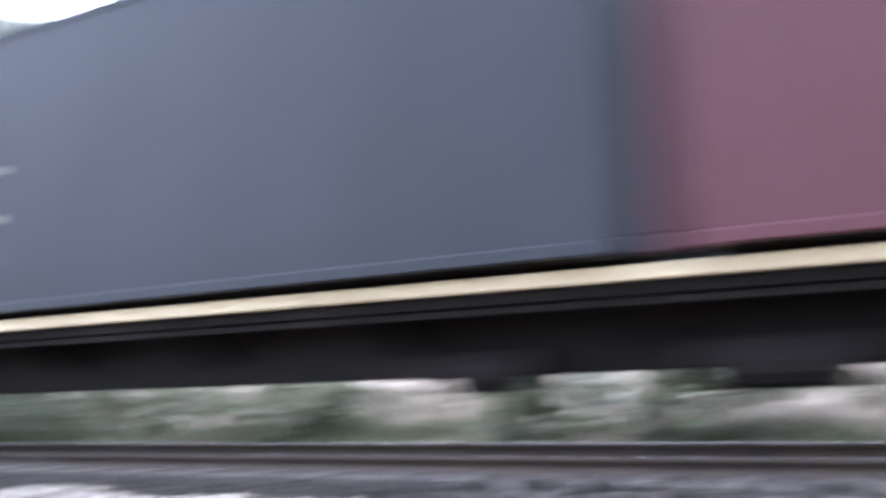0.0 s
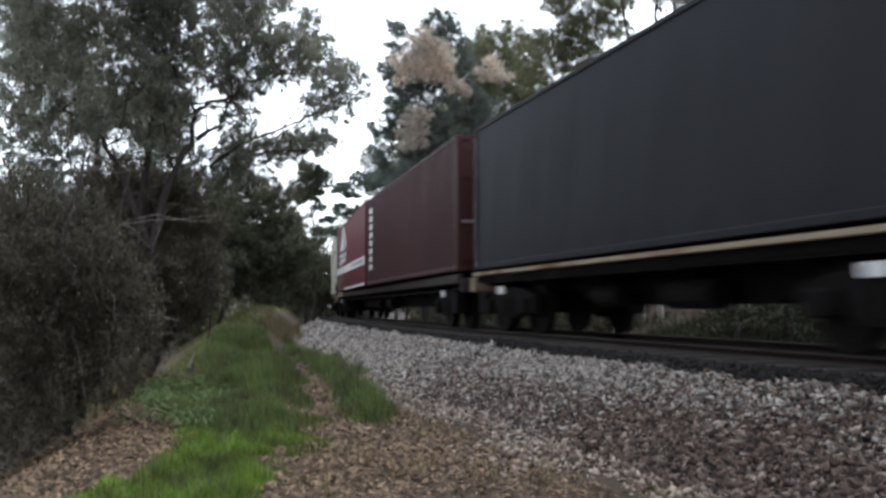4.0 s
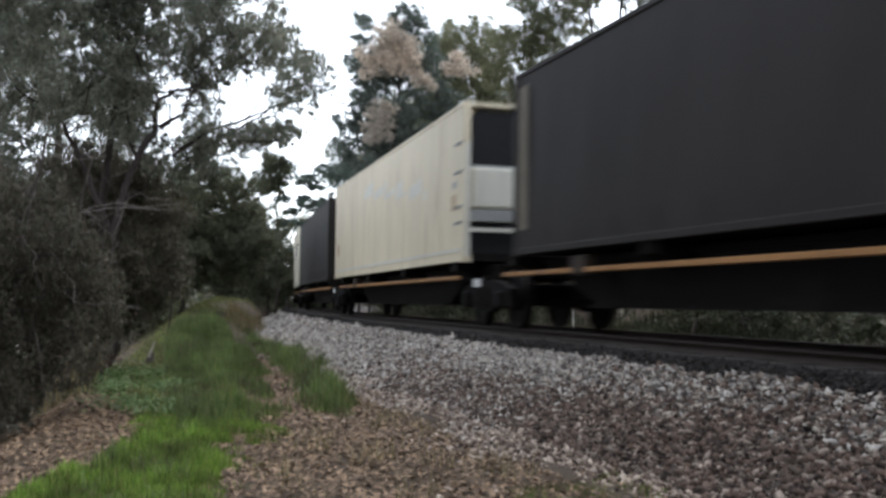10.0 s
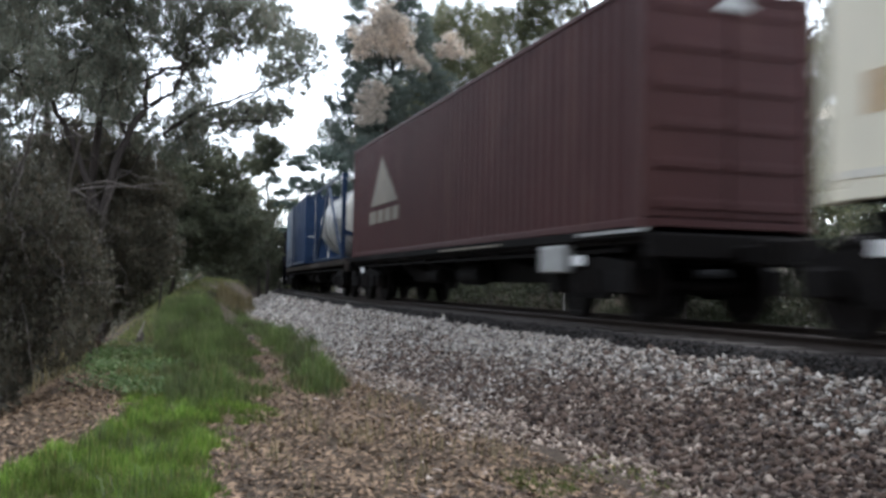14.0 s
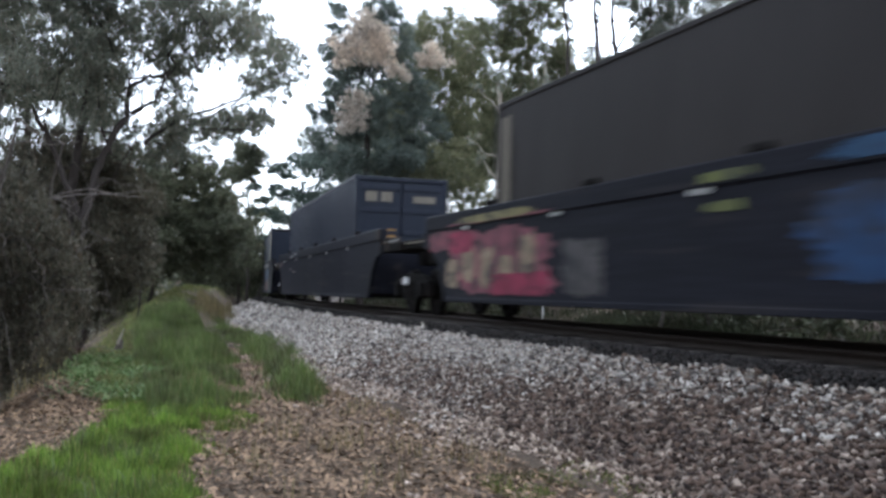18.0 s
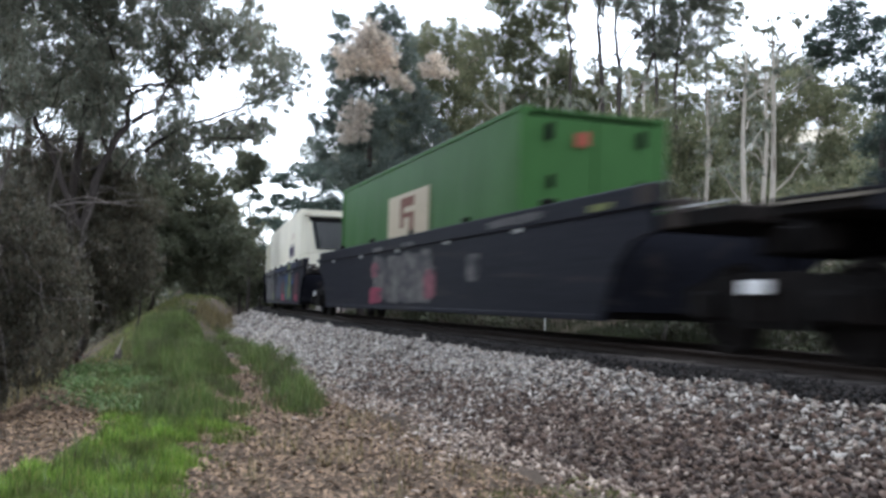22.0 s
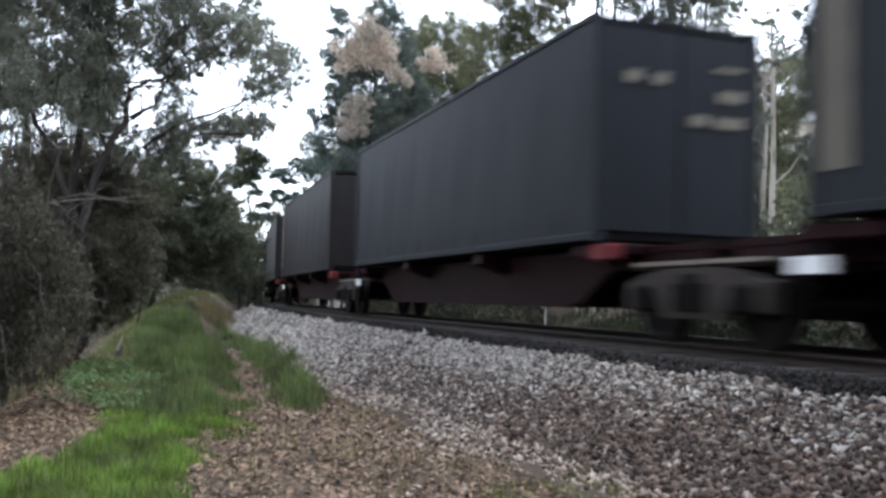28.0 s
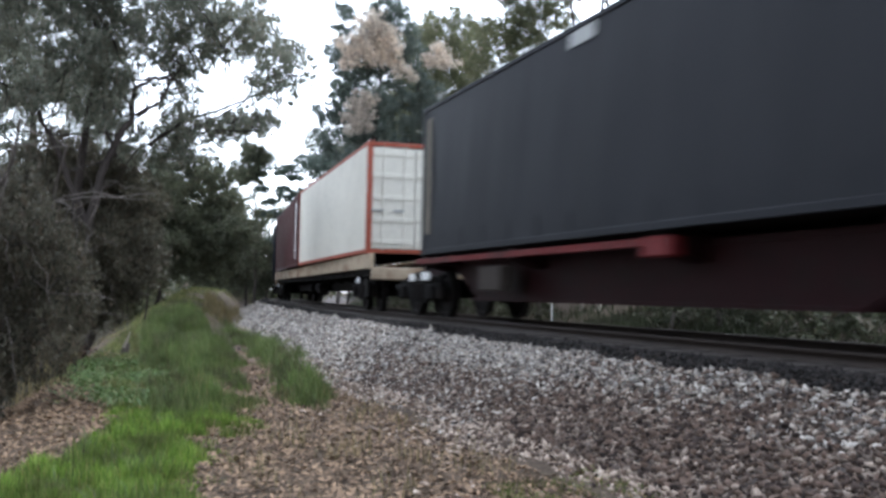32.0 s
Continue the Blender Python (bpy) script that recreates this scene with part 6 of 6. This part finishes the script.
def tank_container(L=6.06):
    """A tank in a blue frame."""
    H, W = 2.6, 2.44
    ob = thing("tank_container", "stainless tank container in a blue steel frame", "tank container")
    frame_parts(ob, L, H, W, M["blue"])
    bm = bmesh.new()
    drum(bm, (0, 0, 1.32), 1.08, L - 1.0, "x", 40)
    part("tank_shell", bm, M["steel_tank"], ob)
    for sx in (-1, 1):
        bm = bmesh.new()
        bmesh.ops.create_uvsphere(bm, u_segments=32, v_segments=16, radius=1.0, matrix=Matrix.LocRotScale((sx * (L / 2 - 0.5), 0, 1.32), None, (0.32, 1.08, 1.08)))
        part("tank_end", bm, M["offwhite"], ob, "pale domed tank end")
        part("cross_brace", prism([(-1.1, 0.1), (-0.95, 0.1), (1.1, 0.75), (1.1, 0.9)], "x", sx * (L / 2 - 0.08), sx * (L / 2 - 0.02)), M["blue"], ob)
    for i in range(6):
        x = -L / 2 + 0.9 + i * (L - 1.8) / 5
        bm = bmesh.new()
        drum(bm, (x, 0, 1.32), 1.11, 0.08, "x", 40)
        part("tank_band", bm, M["louvre"], ob)
    part("walkway", boxes((-2, 2, -0.3, 0.3, 2.42, 2.46)), M["louvre"], ob)
    for sy in (-1, 1):
        part("side_brace", prism([(-L / 2 + 0.2, 0.12), (-L / 2 + 0.4, 0.12), (0.2, 2.5), (0.0, 2.5)], "y", sy * 1.14, sy * 1.2), M["blue"], ob)
        part("side_brace", prism([(L / 2 - 0.2, 0.12), (L / 2 - 0.4, 0.12), (0.0, 2.5), (0.2, 2.5)], "y", sy * 1.14, sy * 1.2), M["blue"], ob)
    return ob


D = RAIL_Z + DECK
# first flat: maroon box and dark blue curtain box above a cream sill
put(flat_wagon(26.2, "flat wagon with a bright cream side sill", M["cream_sill"], (DECK, DECK + 0.11), rise=0.13, belly=0.60), -20.9, 5.3, RAIL_Z)
put(steel_box(12.19, 2.9, M["dull_maroon"], "maroon ribbed steel container on a flat wagon"), -20.43, -8.24, D + 0.13)
marks = [("lettering", [(0.05, 0.6, 1.42, 1.5), (0.05, 0.6, 0.92, 1.0), (1.3, 2.1, 0.24, 0.29)], 1.246, M["strip"], "pale stencilled marks")]
put(curtain_box(12.8, 2.9, M["slate"], "dark slate-blue curtain-sided container", strip=False, marks=marks), -8.05, 4.75, D + 0.13)
# two navy well units with refrigerated containers
put(well_wagon("navy well wagon carrying a refrigerated container", M["well_navy"], first=True), 5.3, 26.1, RAIL_Z)
put(reefer(13.4, 2.85, M["cream"], "cream refrigerated container in a navy well wagon"), 8.9, 22.3, RAIL_Z + 0.86)
put(well_wagon("navy well wagon with scratched side walls", M["well_navy"], half=10.2, last=True), 26.3, 46.4, RAIL_Z)
put(reefer(13.4, 2.85, M["cream"], "cream refrigerated container with a slatted grille, in a navy well"), 30.0, 43.4, RAIL_Z + 0.86)
# single flat with a dark box on a yellowed sill
put(flat_wagon(13.2, "short flat wagon with a thin pale side sill", M["rust_sill"], (DECK - 0.10, DECK - 0.03)), 46.7, 59.9, RAIL_Z)
put(curtain_box(12.19, 2.85, M["slate"], "dark slate curtain-sided container on a pale-silled wagon", strip=False), 47.2, 59.4, D)
# long flat with two maroon boxes
put(flat_wagon(25.6, "long flat wagon with a grimy brown side sill", M["brown_sill"], (DECK - 0.2, DECK - 0.02)), 60.3, 85.9, RAIL_Z)
part("sill_end", boxes((10.2, 12.3, 1.232, 1.245, DECK - 0.2, DECK + 0.02), bevel=0.004), M["rust_sill"], MOVERS[-1][0], "cream sill end")
ob = put(steel_box(12.3, 2.95, M["brown_red"], "maroon corrugated container with pale upright lettering on it"), 60.7, 73.0, D + 0.05)
bars(ob, "upright_lettering", [(5.0, 5.6, 0.5 + 0.27 * i, 0.68 + 0.27 * i) for i in range(8)], 1.224, M["mark_white"], "pale block lettering stacked upright")
ob = put(curtain_box(12.2, 2.95, M["maroon"], "maroon curtain-sided container with a white band and triangle", strip=False), 73.2, 85.4, D + 0.05)
bars(ob, "white_band", [(-5.9, 6.0, 0.76, 1.06)], 1.246, M["mark_white"], "broad white band")
bars(ob, "band_lettering", [(-5.4, -1.2, 0.86, 0.97)], 1.251, M["louvre"], "faint grey line of lettering")
bars(ob, "lower_band", [(-5.9, 2.0, 0.03, 0.10)], 1.252, M["mark_white"], "thin white line")
# curtain folds drawn as dark lines, their shade put into the paint
for k in range(5):
    bars(ob, "fold_shade", [(-5.6 + 1.3 * (k % 2), 5.7 - 0.9 * k, 0.22 + 0.085 * k, 0.235 + 0.085 * k)], 1.246, M["brown_red"])
part("triangle", prism([(2.05, 1.78), (4.42, 1.78), (2.95, 2.84)], "y", 1.246, 1.25), M["mark_white"], ob, "white triangle emblem")
part("triangle_fold", prism([(1.2, 1.72), (1.7, 1.95), (2.8, 2.84), (2.45, 2.80), (1.3, 2.1)], "y", 1.246, 1.25), M["mark_white"], ob)
bars(ob, "emblem_bar", [(1.45, 2.1, 1.24, 1.66), (2.25, 2.9, 1.22, 1.66), (3.05, 3.75, 1.2, 1.66), (3.9, 4.65, 1.18, 1.66)], 1.246, M["mark_white"], "white block of the emblem")
bars(ob, "emblem_gap", [(1.65, 1.9, 1.36, 1.52), (2.42, 2.62, 1.4, 1.66), (3.1, 3.5, 1.4, 1.5), (4.1, 4.65, 1.36, 1.52)], 1.2505, M["maroon"])
# single flat with a white refrigerated box
put(flat_wagon(16.4, "flat wagon with a worn dusty tan sill", M["tan_sill"], (DECK - 0.14, DECK - 0.02), plates=False), 88.2, 104.6, RAIL_Z)
put(reefer(13.45, 2.95, M["white"], "white refrigerated container with purple lettering and grille", logo=1.6), 89.65, 103.1, D + 0.05)
# five-unit spine wagon with gold sills
GOLD_Q = [113.75, 128.6, 143.45, 158.3, 173.15]
for i, q in enumerate(GOLD_Q):
    put(spine_wagon("dark spine wagon unit with an orange-gold side sill", 7.42, M["under"], 0.42, M["gold"], last=i == 4, first=i == 0, cover=False, group="gold-silled wagons"), q - 7.42, q + 7.42, RAIL_Z)
put(reefer(13.95, 3.0, M["white"], "white refrigerated container with a dark front hatch", "hatch", logo=0), 106.95, 120.9, D - 0.02)
put(curtain_box(12.0, 2.9, M["charcoal"], "charcoal curtain-sided container on a gold-silled wagon", strip=True), 122.4, 134.4, D - 0.03)
put(reefer(13.85, 3.0, M["tan_cream"], "cream refrigerated container with removed lettering", "hatch", logo=0, stain=True), 136.7, 150.55, D - 0.02)
put(curtain_box(12.2, 2.9, M["charcoal"], "charcoal curtain-sided container with rusty lower edge", strip=True), 152.3, 164.5, D - 0.03)
put(reefer(13.75, 3.0, M["cream"], "cream refrigerated container with purple lettering", logo=1.6), 166.6, 180.35, D - 0.02)
# faded maroon box, tank and blue boxes
put(flat_wagon(16.6, "dark flat wagon with sooty underframe", M["under"], (DECK - 0.16, DECK - 0.03)), 182.9, 199.5, RAIL_Z)
flat = MOVERS[-1][0]
part("valve_box", boxes((-6.0, -5.2, 1.10, 1.26, 0.62, 1.0), bevel=0.02), M["louvre"], flat, "pale grey metal box")
part("hand_rail", boxes((-8.1, -6.4, 1.235, 1.26, DECK - 0.10, DECK - 0.06)), M["louvre"], flat, "pale steel hand rail")
part("hand_rail", boxes((-3.6, -0.4, 1.235, 1.255, DECK - 0.12, DECK - 0.09)), M["strip"], flat)
ob = put(steel_box(15.6, 3.0, M["brown_red"], "faded brown-red container with ribbed end and pale triangle", rods=False, rib=6), 183.2, 198.8, D - 0.05)
part("triangle", prism([(3.1, 1.25), (5.7, 1.25), (4.65, 2.45)], "y", 1.215, 1.219), M["strip"], ob, "faded pale triangle emblem")
bars(ob, "emblem_letters", [(3.0, 3.55, 0.8, 1.12), (3.7, 4.25, 0.8, 1.12), (4.4, 4.95, 0.8, 1.12), (5.1, 5.8, 0.8, 1.12)], 1.215, M["strip"], "faded block emblem")
part("end_triangle", prism([(-0.35, 2.70), (0.25, 2.70), (-0.05, 2.95)], "x", -7.83, -7.81), M["louvre"], ob, "white triangle on the end")
put(flat_wagon(22.9, "dark flat wagon carrying a tank and blue boxes", M["brown_sill"], (DECK - 0.2, DECK - 0.03), plates=False), 199.8, 222.7, RAIL_Z)
put(tank_container(), 200.5, 206.56, D - 0.05)
ob = put(steel_box(6.06, 2.75, M["blue"], "deep blue ribbed container beside a tank"), 209.9, 215.96, D)
ob = put(curtain_box(6.06, 2.8, M["blue"], "deep blue container with a light blue panel", strip=False), 216.15, 222.2, D)
bars(ob, "light_panel", [(-0.6, 2.3, 0.86, 2.3)], 1.246, M["light_blue"], "light blue square panel")
# six dark well units
CREAM_LETTERS = [(7.3 - 0.72 * k, 7.85 - 0.72 * k, 0.50 + 0.1 * (k % 2), 1.05 + 0.3 * ((k * 2) % 3) / 2, "cream", "cream spray-painted letter") for k in range(5)]
WHITE_LETTERS = [(1.75 - 0.85 * k, 2.5 - 0.85 * k, 1.585, 1.815 - 0.03 * (k % 2), "white", "white spray-painted letter") for k in range(7)]
GREY_LETTERS = [(1.9 - 1.15 * k, 2.8 - 1.15 * k, 0.42, 1.68 - 0.14 * (k % 2), "pale grey", "pale grey spray-painted letter") for k in range(4)]
WELLS = [
    ("dark well wagon with pink and cream graffiti", [(3.8, 7.9, 0.38, 1.62, "pink", "pink spray paint"), (7.5, 8.7, 1.15, 1.60, "pink", "pink spray paint")] + CREAM_LETTERS + [
        (3.9, 6.1, 0.40, 0.78, "hot pink", "bright pink spray paint"), (6.6, 7.8, 1.10, 1.50, "hot pink", "bright pink spray paint"), (4.3, 7.4, 1.58, 1.72, "yellow", "yellow-cream spray paint"), (2.6, 3.7, 0.4, 1.2, "grey", "thin grey spray paint"),
        (-3.6, -0.5, 0.55, 1.45, "blue", "blue spray paint"), (-4.2, -0.9, 1.60, 1.80, "sky blue", "blue spray paint"), (-0.1, 0.75, 1.60, 1.72, "lime", "yellow-green spray mark"), (0.1, 0.7, 1.30, 1.42, "lime", "yellow-green spray mark")]),
    ("dark well wagon with faint stencilled marks", [(7.9, 9.0, 1.34, 1.55, "brown", "worn tan patch")]),
    ("dark well wagon with blue and white graffiti", WHITE_LETTERS + [(-4.2, 2.0, 0.92, 1.52, "sky blue", "blue spray paint"), (-4.6, 2.2, 0.38, 0.98, "brown", "brown spray paint"), (-2.6, 0.8, 0.45, 0.80, "rust", "rusty spray paint"),
        (3.9, 7.9, 0.85, 1.70, "rust", "rust-red spray paint"), (4.1, 7.8, 0.40, 0.90, "pale teal", "pale teal spray paint"), (4.2, 8.3, 1.72, 1.81, "yellow", "yellow-white spray edge"), (5.0, 5.4, 0.6, 0.8, "dark red", "dark red spot"), (6.0, 6.4, 0.6, 0.8, "dark red", "dark red spot"), (3.3, 4.0, 0.5, 1.5, "grey", "thin grey spray paint")]),
    ("dark well wagon with grey and pink graffiti", [(-1.8, 2.9, 0.38, 1.50, "grey", "grey spray paint")] + GREY_LETTERS + [(-1.7, -1.0, 0.5, 1.1, "pink", "pink spray edge"), (2.0, 3.1, 0.39, 0.80, "hot pink", "pink spray edge"), (2.3, 3.0, 1.0, 1.35, "pink", "pink spray edge"), (-3.9, -3.3, 0.8, 1.3, "pale grey", "pale stencilled mark"), (-8.2, -7.6, 1.60, 1.70, "lime", "yellow-green spray mark"), (-6.4, -4.2, 1.62, 1.76, "grey", "grey spray paint")]),
    ("dark well wagon with teal and yellow graffiti", [(2.9, 7.9, 0.38, 1.82, "grey", "dull grey overpainting"), (3.0, 3.9, 0.4, 0.85, "lime", "dull green spray paint"), (4.2, 4.8, 0.7, 1.2, "dark red", "dark red spray paint"), (-7.4, 2.8, 1.58, 1.82, "deep blue", "deep blue paint"), (-5.4, 2.5, 0.40, 1.53, "deep blue", "dark blue spray paint"),
        (-2.3, -0.5, 0.40, 1.25, "dark red", "dark pink spray paint"), (-2.4, -0.7, 0.40, 0.70, "hot pink", "bright pink spray paint"), (-5.3, -2.0, 0.40, 1.15, "teal", "teal spray-painted letters"), (-6.0, -1.9, 1.00, 1.42, "blue", "blue spray paint"), (-4.7, -3.5, 0.42, 1.80, "lime", "yellow-green spray paint"), (-7.4, -5.8, 0.40, 1.45, "dark red", "dark red spray paint"), (-7.3, -6.2, 0.40, 0.65, "hot pink", "pink spray paint")]),
    ("dark well wagon with smooth sooty walls", [(-1.6, -1.0, 0.8, 1.4, "grey", "faint pale mark")]),
]
for i, (lab, tags) in enumerate(WELLS):
    q = 233.3 + 21.0 * i
    well = put(well_wagon(lab, M["well_dark"], 10.5, tags, first=i == 0, last=i == 5), q - 10.5, q + 10.5, RAIL_Z)
    if i == 1:
        bars(well, "scuff", [(4.6, 5.3, 1.63, 1.67), (3.9, 4.4, 1.70, 1.74)], 1.436, M["louvre"], "pale scraped scuff", 0.1)
        bars(well, "scuff", [(5.2, 5.8, 1.20, 1.23), (4.2, 4.9, 1.08, 1.12)], 1.401, M["strip"], "pale scraped scuff", 0.1)
ob = put(curtain_box(11.6, 2.9, M["charcoal"], "charcoal curtain-sided container in a well wagon", strip=True), 227.6, 239.2, RAIL_Z + 0.50)
bars(ob, "amber_plate", [(0.25, 0.65, 2.48, 2.58)], 0, M["yellow"], "small amber plate", end=True, x=-5.83)
ob = put(steel_box(12.19, 2.9, M["navy"], "navy container with white markings on its doors", rods=False), 248.4, 260.6, RAIL_Z + 0.50)
bars(ob, "door_mark", [(0.25, 0.55, 2.25, 2.5), (0.65, 0.95, 2.25, 2.5), (-0.9, -0.3, 2.25, 2.42)], 0, M["strip"], "faded white stencilled marks", end=True, x=-6.1)
bars(ob, "yellow_plate", [(0.15, 0.5, 1.15, 1.55)], 0, M["yellow"], "yellow plate", end=True, x=-6.1)
ob = put(curtain_box(11.9, 2.9, M["navy"], "navy curtain-sided container with a pale strip", strip=False), 269.7, 281.6, RAIL_Z + 0.50)
bars(ob, "pale_strip", [(-5.22, -4.66, 0.4, 2.72)], 1.246, M["pale_panel"], "pale upright strip")
bars(ob, "pale_label", [(4.9, 5.5, 1.55, 1.72), (4.9, 5.5, 1.85, 1.95)], 1.246, M["pale_panel"], "pale label")
ob = put(curtain_box(11.7, 2.92, M["green"], "bright green container with a pale emblem panel", strip=False), 290.9, 302.6, RAIL_Z + 0.50)
bars(ob, "door_latch", [(0.72, 0.86, 2.42, 2.68), (-0.86, -0.72, 2.42, 2.68), (0.70, 0.80, 1.7, 1.9), (-0.80, -0.70, 1.7, 1.9)], 0, M["under"], "dark door latch", end=True, x=-5.88)
bars(ob, "orange_label", [(0.12, 0.36, 2.36, 2.58)], 0, M["orange"], "small orange label", end=True, x=-5.88)
bars(ob, "emblem_panel", [(-1.6, 1.24, 1.33, 2.22)], 1.246, M["pale_panel"], "pale square emblem panel")
bars(ob, "brown_emblem", [(-0.65, 0.3, 1.92, 2.12), (0.05, 0.3, 1.5, 1.92), (-0.65, 0.3, 1.7, 1.8), (-0.65, -0.35, 1.42, 1.7)], 1.251, M["rust_brown"], "rust-brown emblem")
put(reefer(13.8, 2.79, M["cream"], "cream refrigerated container with purple lettering, in a well"), 310.3, 324.1, RAIL_Z + 0.86)
put(reefer(14.2, 2.80, M["cream"], "cream refrigerated container with a dark grille"), 331.2, 345.4, RAIL_Z + 0.86)
# five red spine units with dark curtain boxes
RED_Q = [357.2, 372.85, 388.45, 404.05, 419.7]
BOXES = [(M["slate"], True, "dark slate curtain-sided container with a pale strip"), (M["slate"], False, "dark slate container with marked end doors"),
         (M["charcoal"], True, "charcoal curtain-sided container on a red wagon"), (M["charcoal"], True, "charcoal curtain-sided container with a pale edge strip"),
         (M["slate"], True, "dark slate curtain-sided container with a white plate")]
for i, q in enumerate(RED_Q):
    put(spine_wagon("dark red articulated spine wagon unit", 7.81, last=i == 4, first=i == 0), q - 7.81, q + 7.81, RAIL_Z)
    color, strip, lab = BOXES[i]
    ob = put(curtain_box(12.19, 2.9, color, lab, strip), q - 6.09, q + 6.1, D)
    if i == 1:
        bars(ob, "door_mark", [(0.2, 0.45, 2.05, 2.2), (0.6, 0.85, 2.05, 2.2), (-0.95, -0.55, 1.9, 2.05), (-0.95, -0.5, 1.55, 1.7), (-0.4, -0.1, 1.55, 1.7), (-0.95, -0.5, 2.3, 2.36)], 0, M["strip"], "pale stencilled marks", end=True, x=-6.12)
    if i == 4:
        bars(ob, "white_plate", [(-0.65, 0.02, 2.6, 2.8)], 1.246, M["louvre"], "small pale plate")
        bars(ob, "amber_plate", [(0.3, 0.7, 2.4, 2.55)], 0, M["yellow"], "small amber plate", end=True, x=-6.12)
# last flat: white and maroon boxes on a rusty cream sill
put(flat_wagon(26.2, "flat wagon with a deep rusty cream side sill", M["rust_sill"], (DECK - 0.14, DECK + 0.23)), 429.7, 455.9, RAIL_Z)
put(steel_box(12.19, 2.79, M["offwhite"], "white ribbed container with orange-red trim", M["orange"], M["offwhite"], True, 5), 430.4, 442.6, RAIL_Z + 1.42)
ob = put(steel_box(12.19, 2.79, M["brown_red"], "brown-red container with pale upright strip"), 443.0, 455.2, RAIL_Z + 1.42)
bars(ob, "pale_strip", [(-5.2, -4.9, 0.3, 2.5)], 1.215, M["mark_white"], "pale upright strip")
put(flat_wagon(14.2, "dark flat wagon near the end of the train", M["under"], (DECK - 0.16, DECK - 0.03)), 457.0, 471.2, RAIL_Z)
put(curtain_box(12.19, 2.85, M["slate"], "dark curtain-sided container far along the train", strip=False), 458.0, 470.2, D)

# ---- the train's way: metres run at every second second ----
RUN = [0.0, 26.1, 52.29, 78.44, 104.78, 131.27, 157.71, 184.08, 210.23, 236.47, 262.82, 289.0, 314.99, 341.01, 367.05, 393.04, 419.01]


def run(t):
    if t == 23:
        return 302.9
    i = min(15, int(t / 2))
    return RUN[i] + (RUN[i + 1] - RUN[i]) * (t / 2 - i)


def motions():
    for ob, q0, q1, z in MOVERS:
        rows = []
        for t in range(33):
            xa, ya, _ = on_line(q0 - run(t))
            xb, yb, _ = on_line(q1 - run(t))
            rows.append((t, pose((xa + xb) / 2, (ya + yb) / 2, z, 0, 0, math.degrees(math.atan2(yb - ya, xb - xa)))))
        walk(ob, rows)


motions()
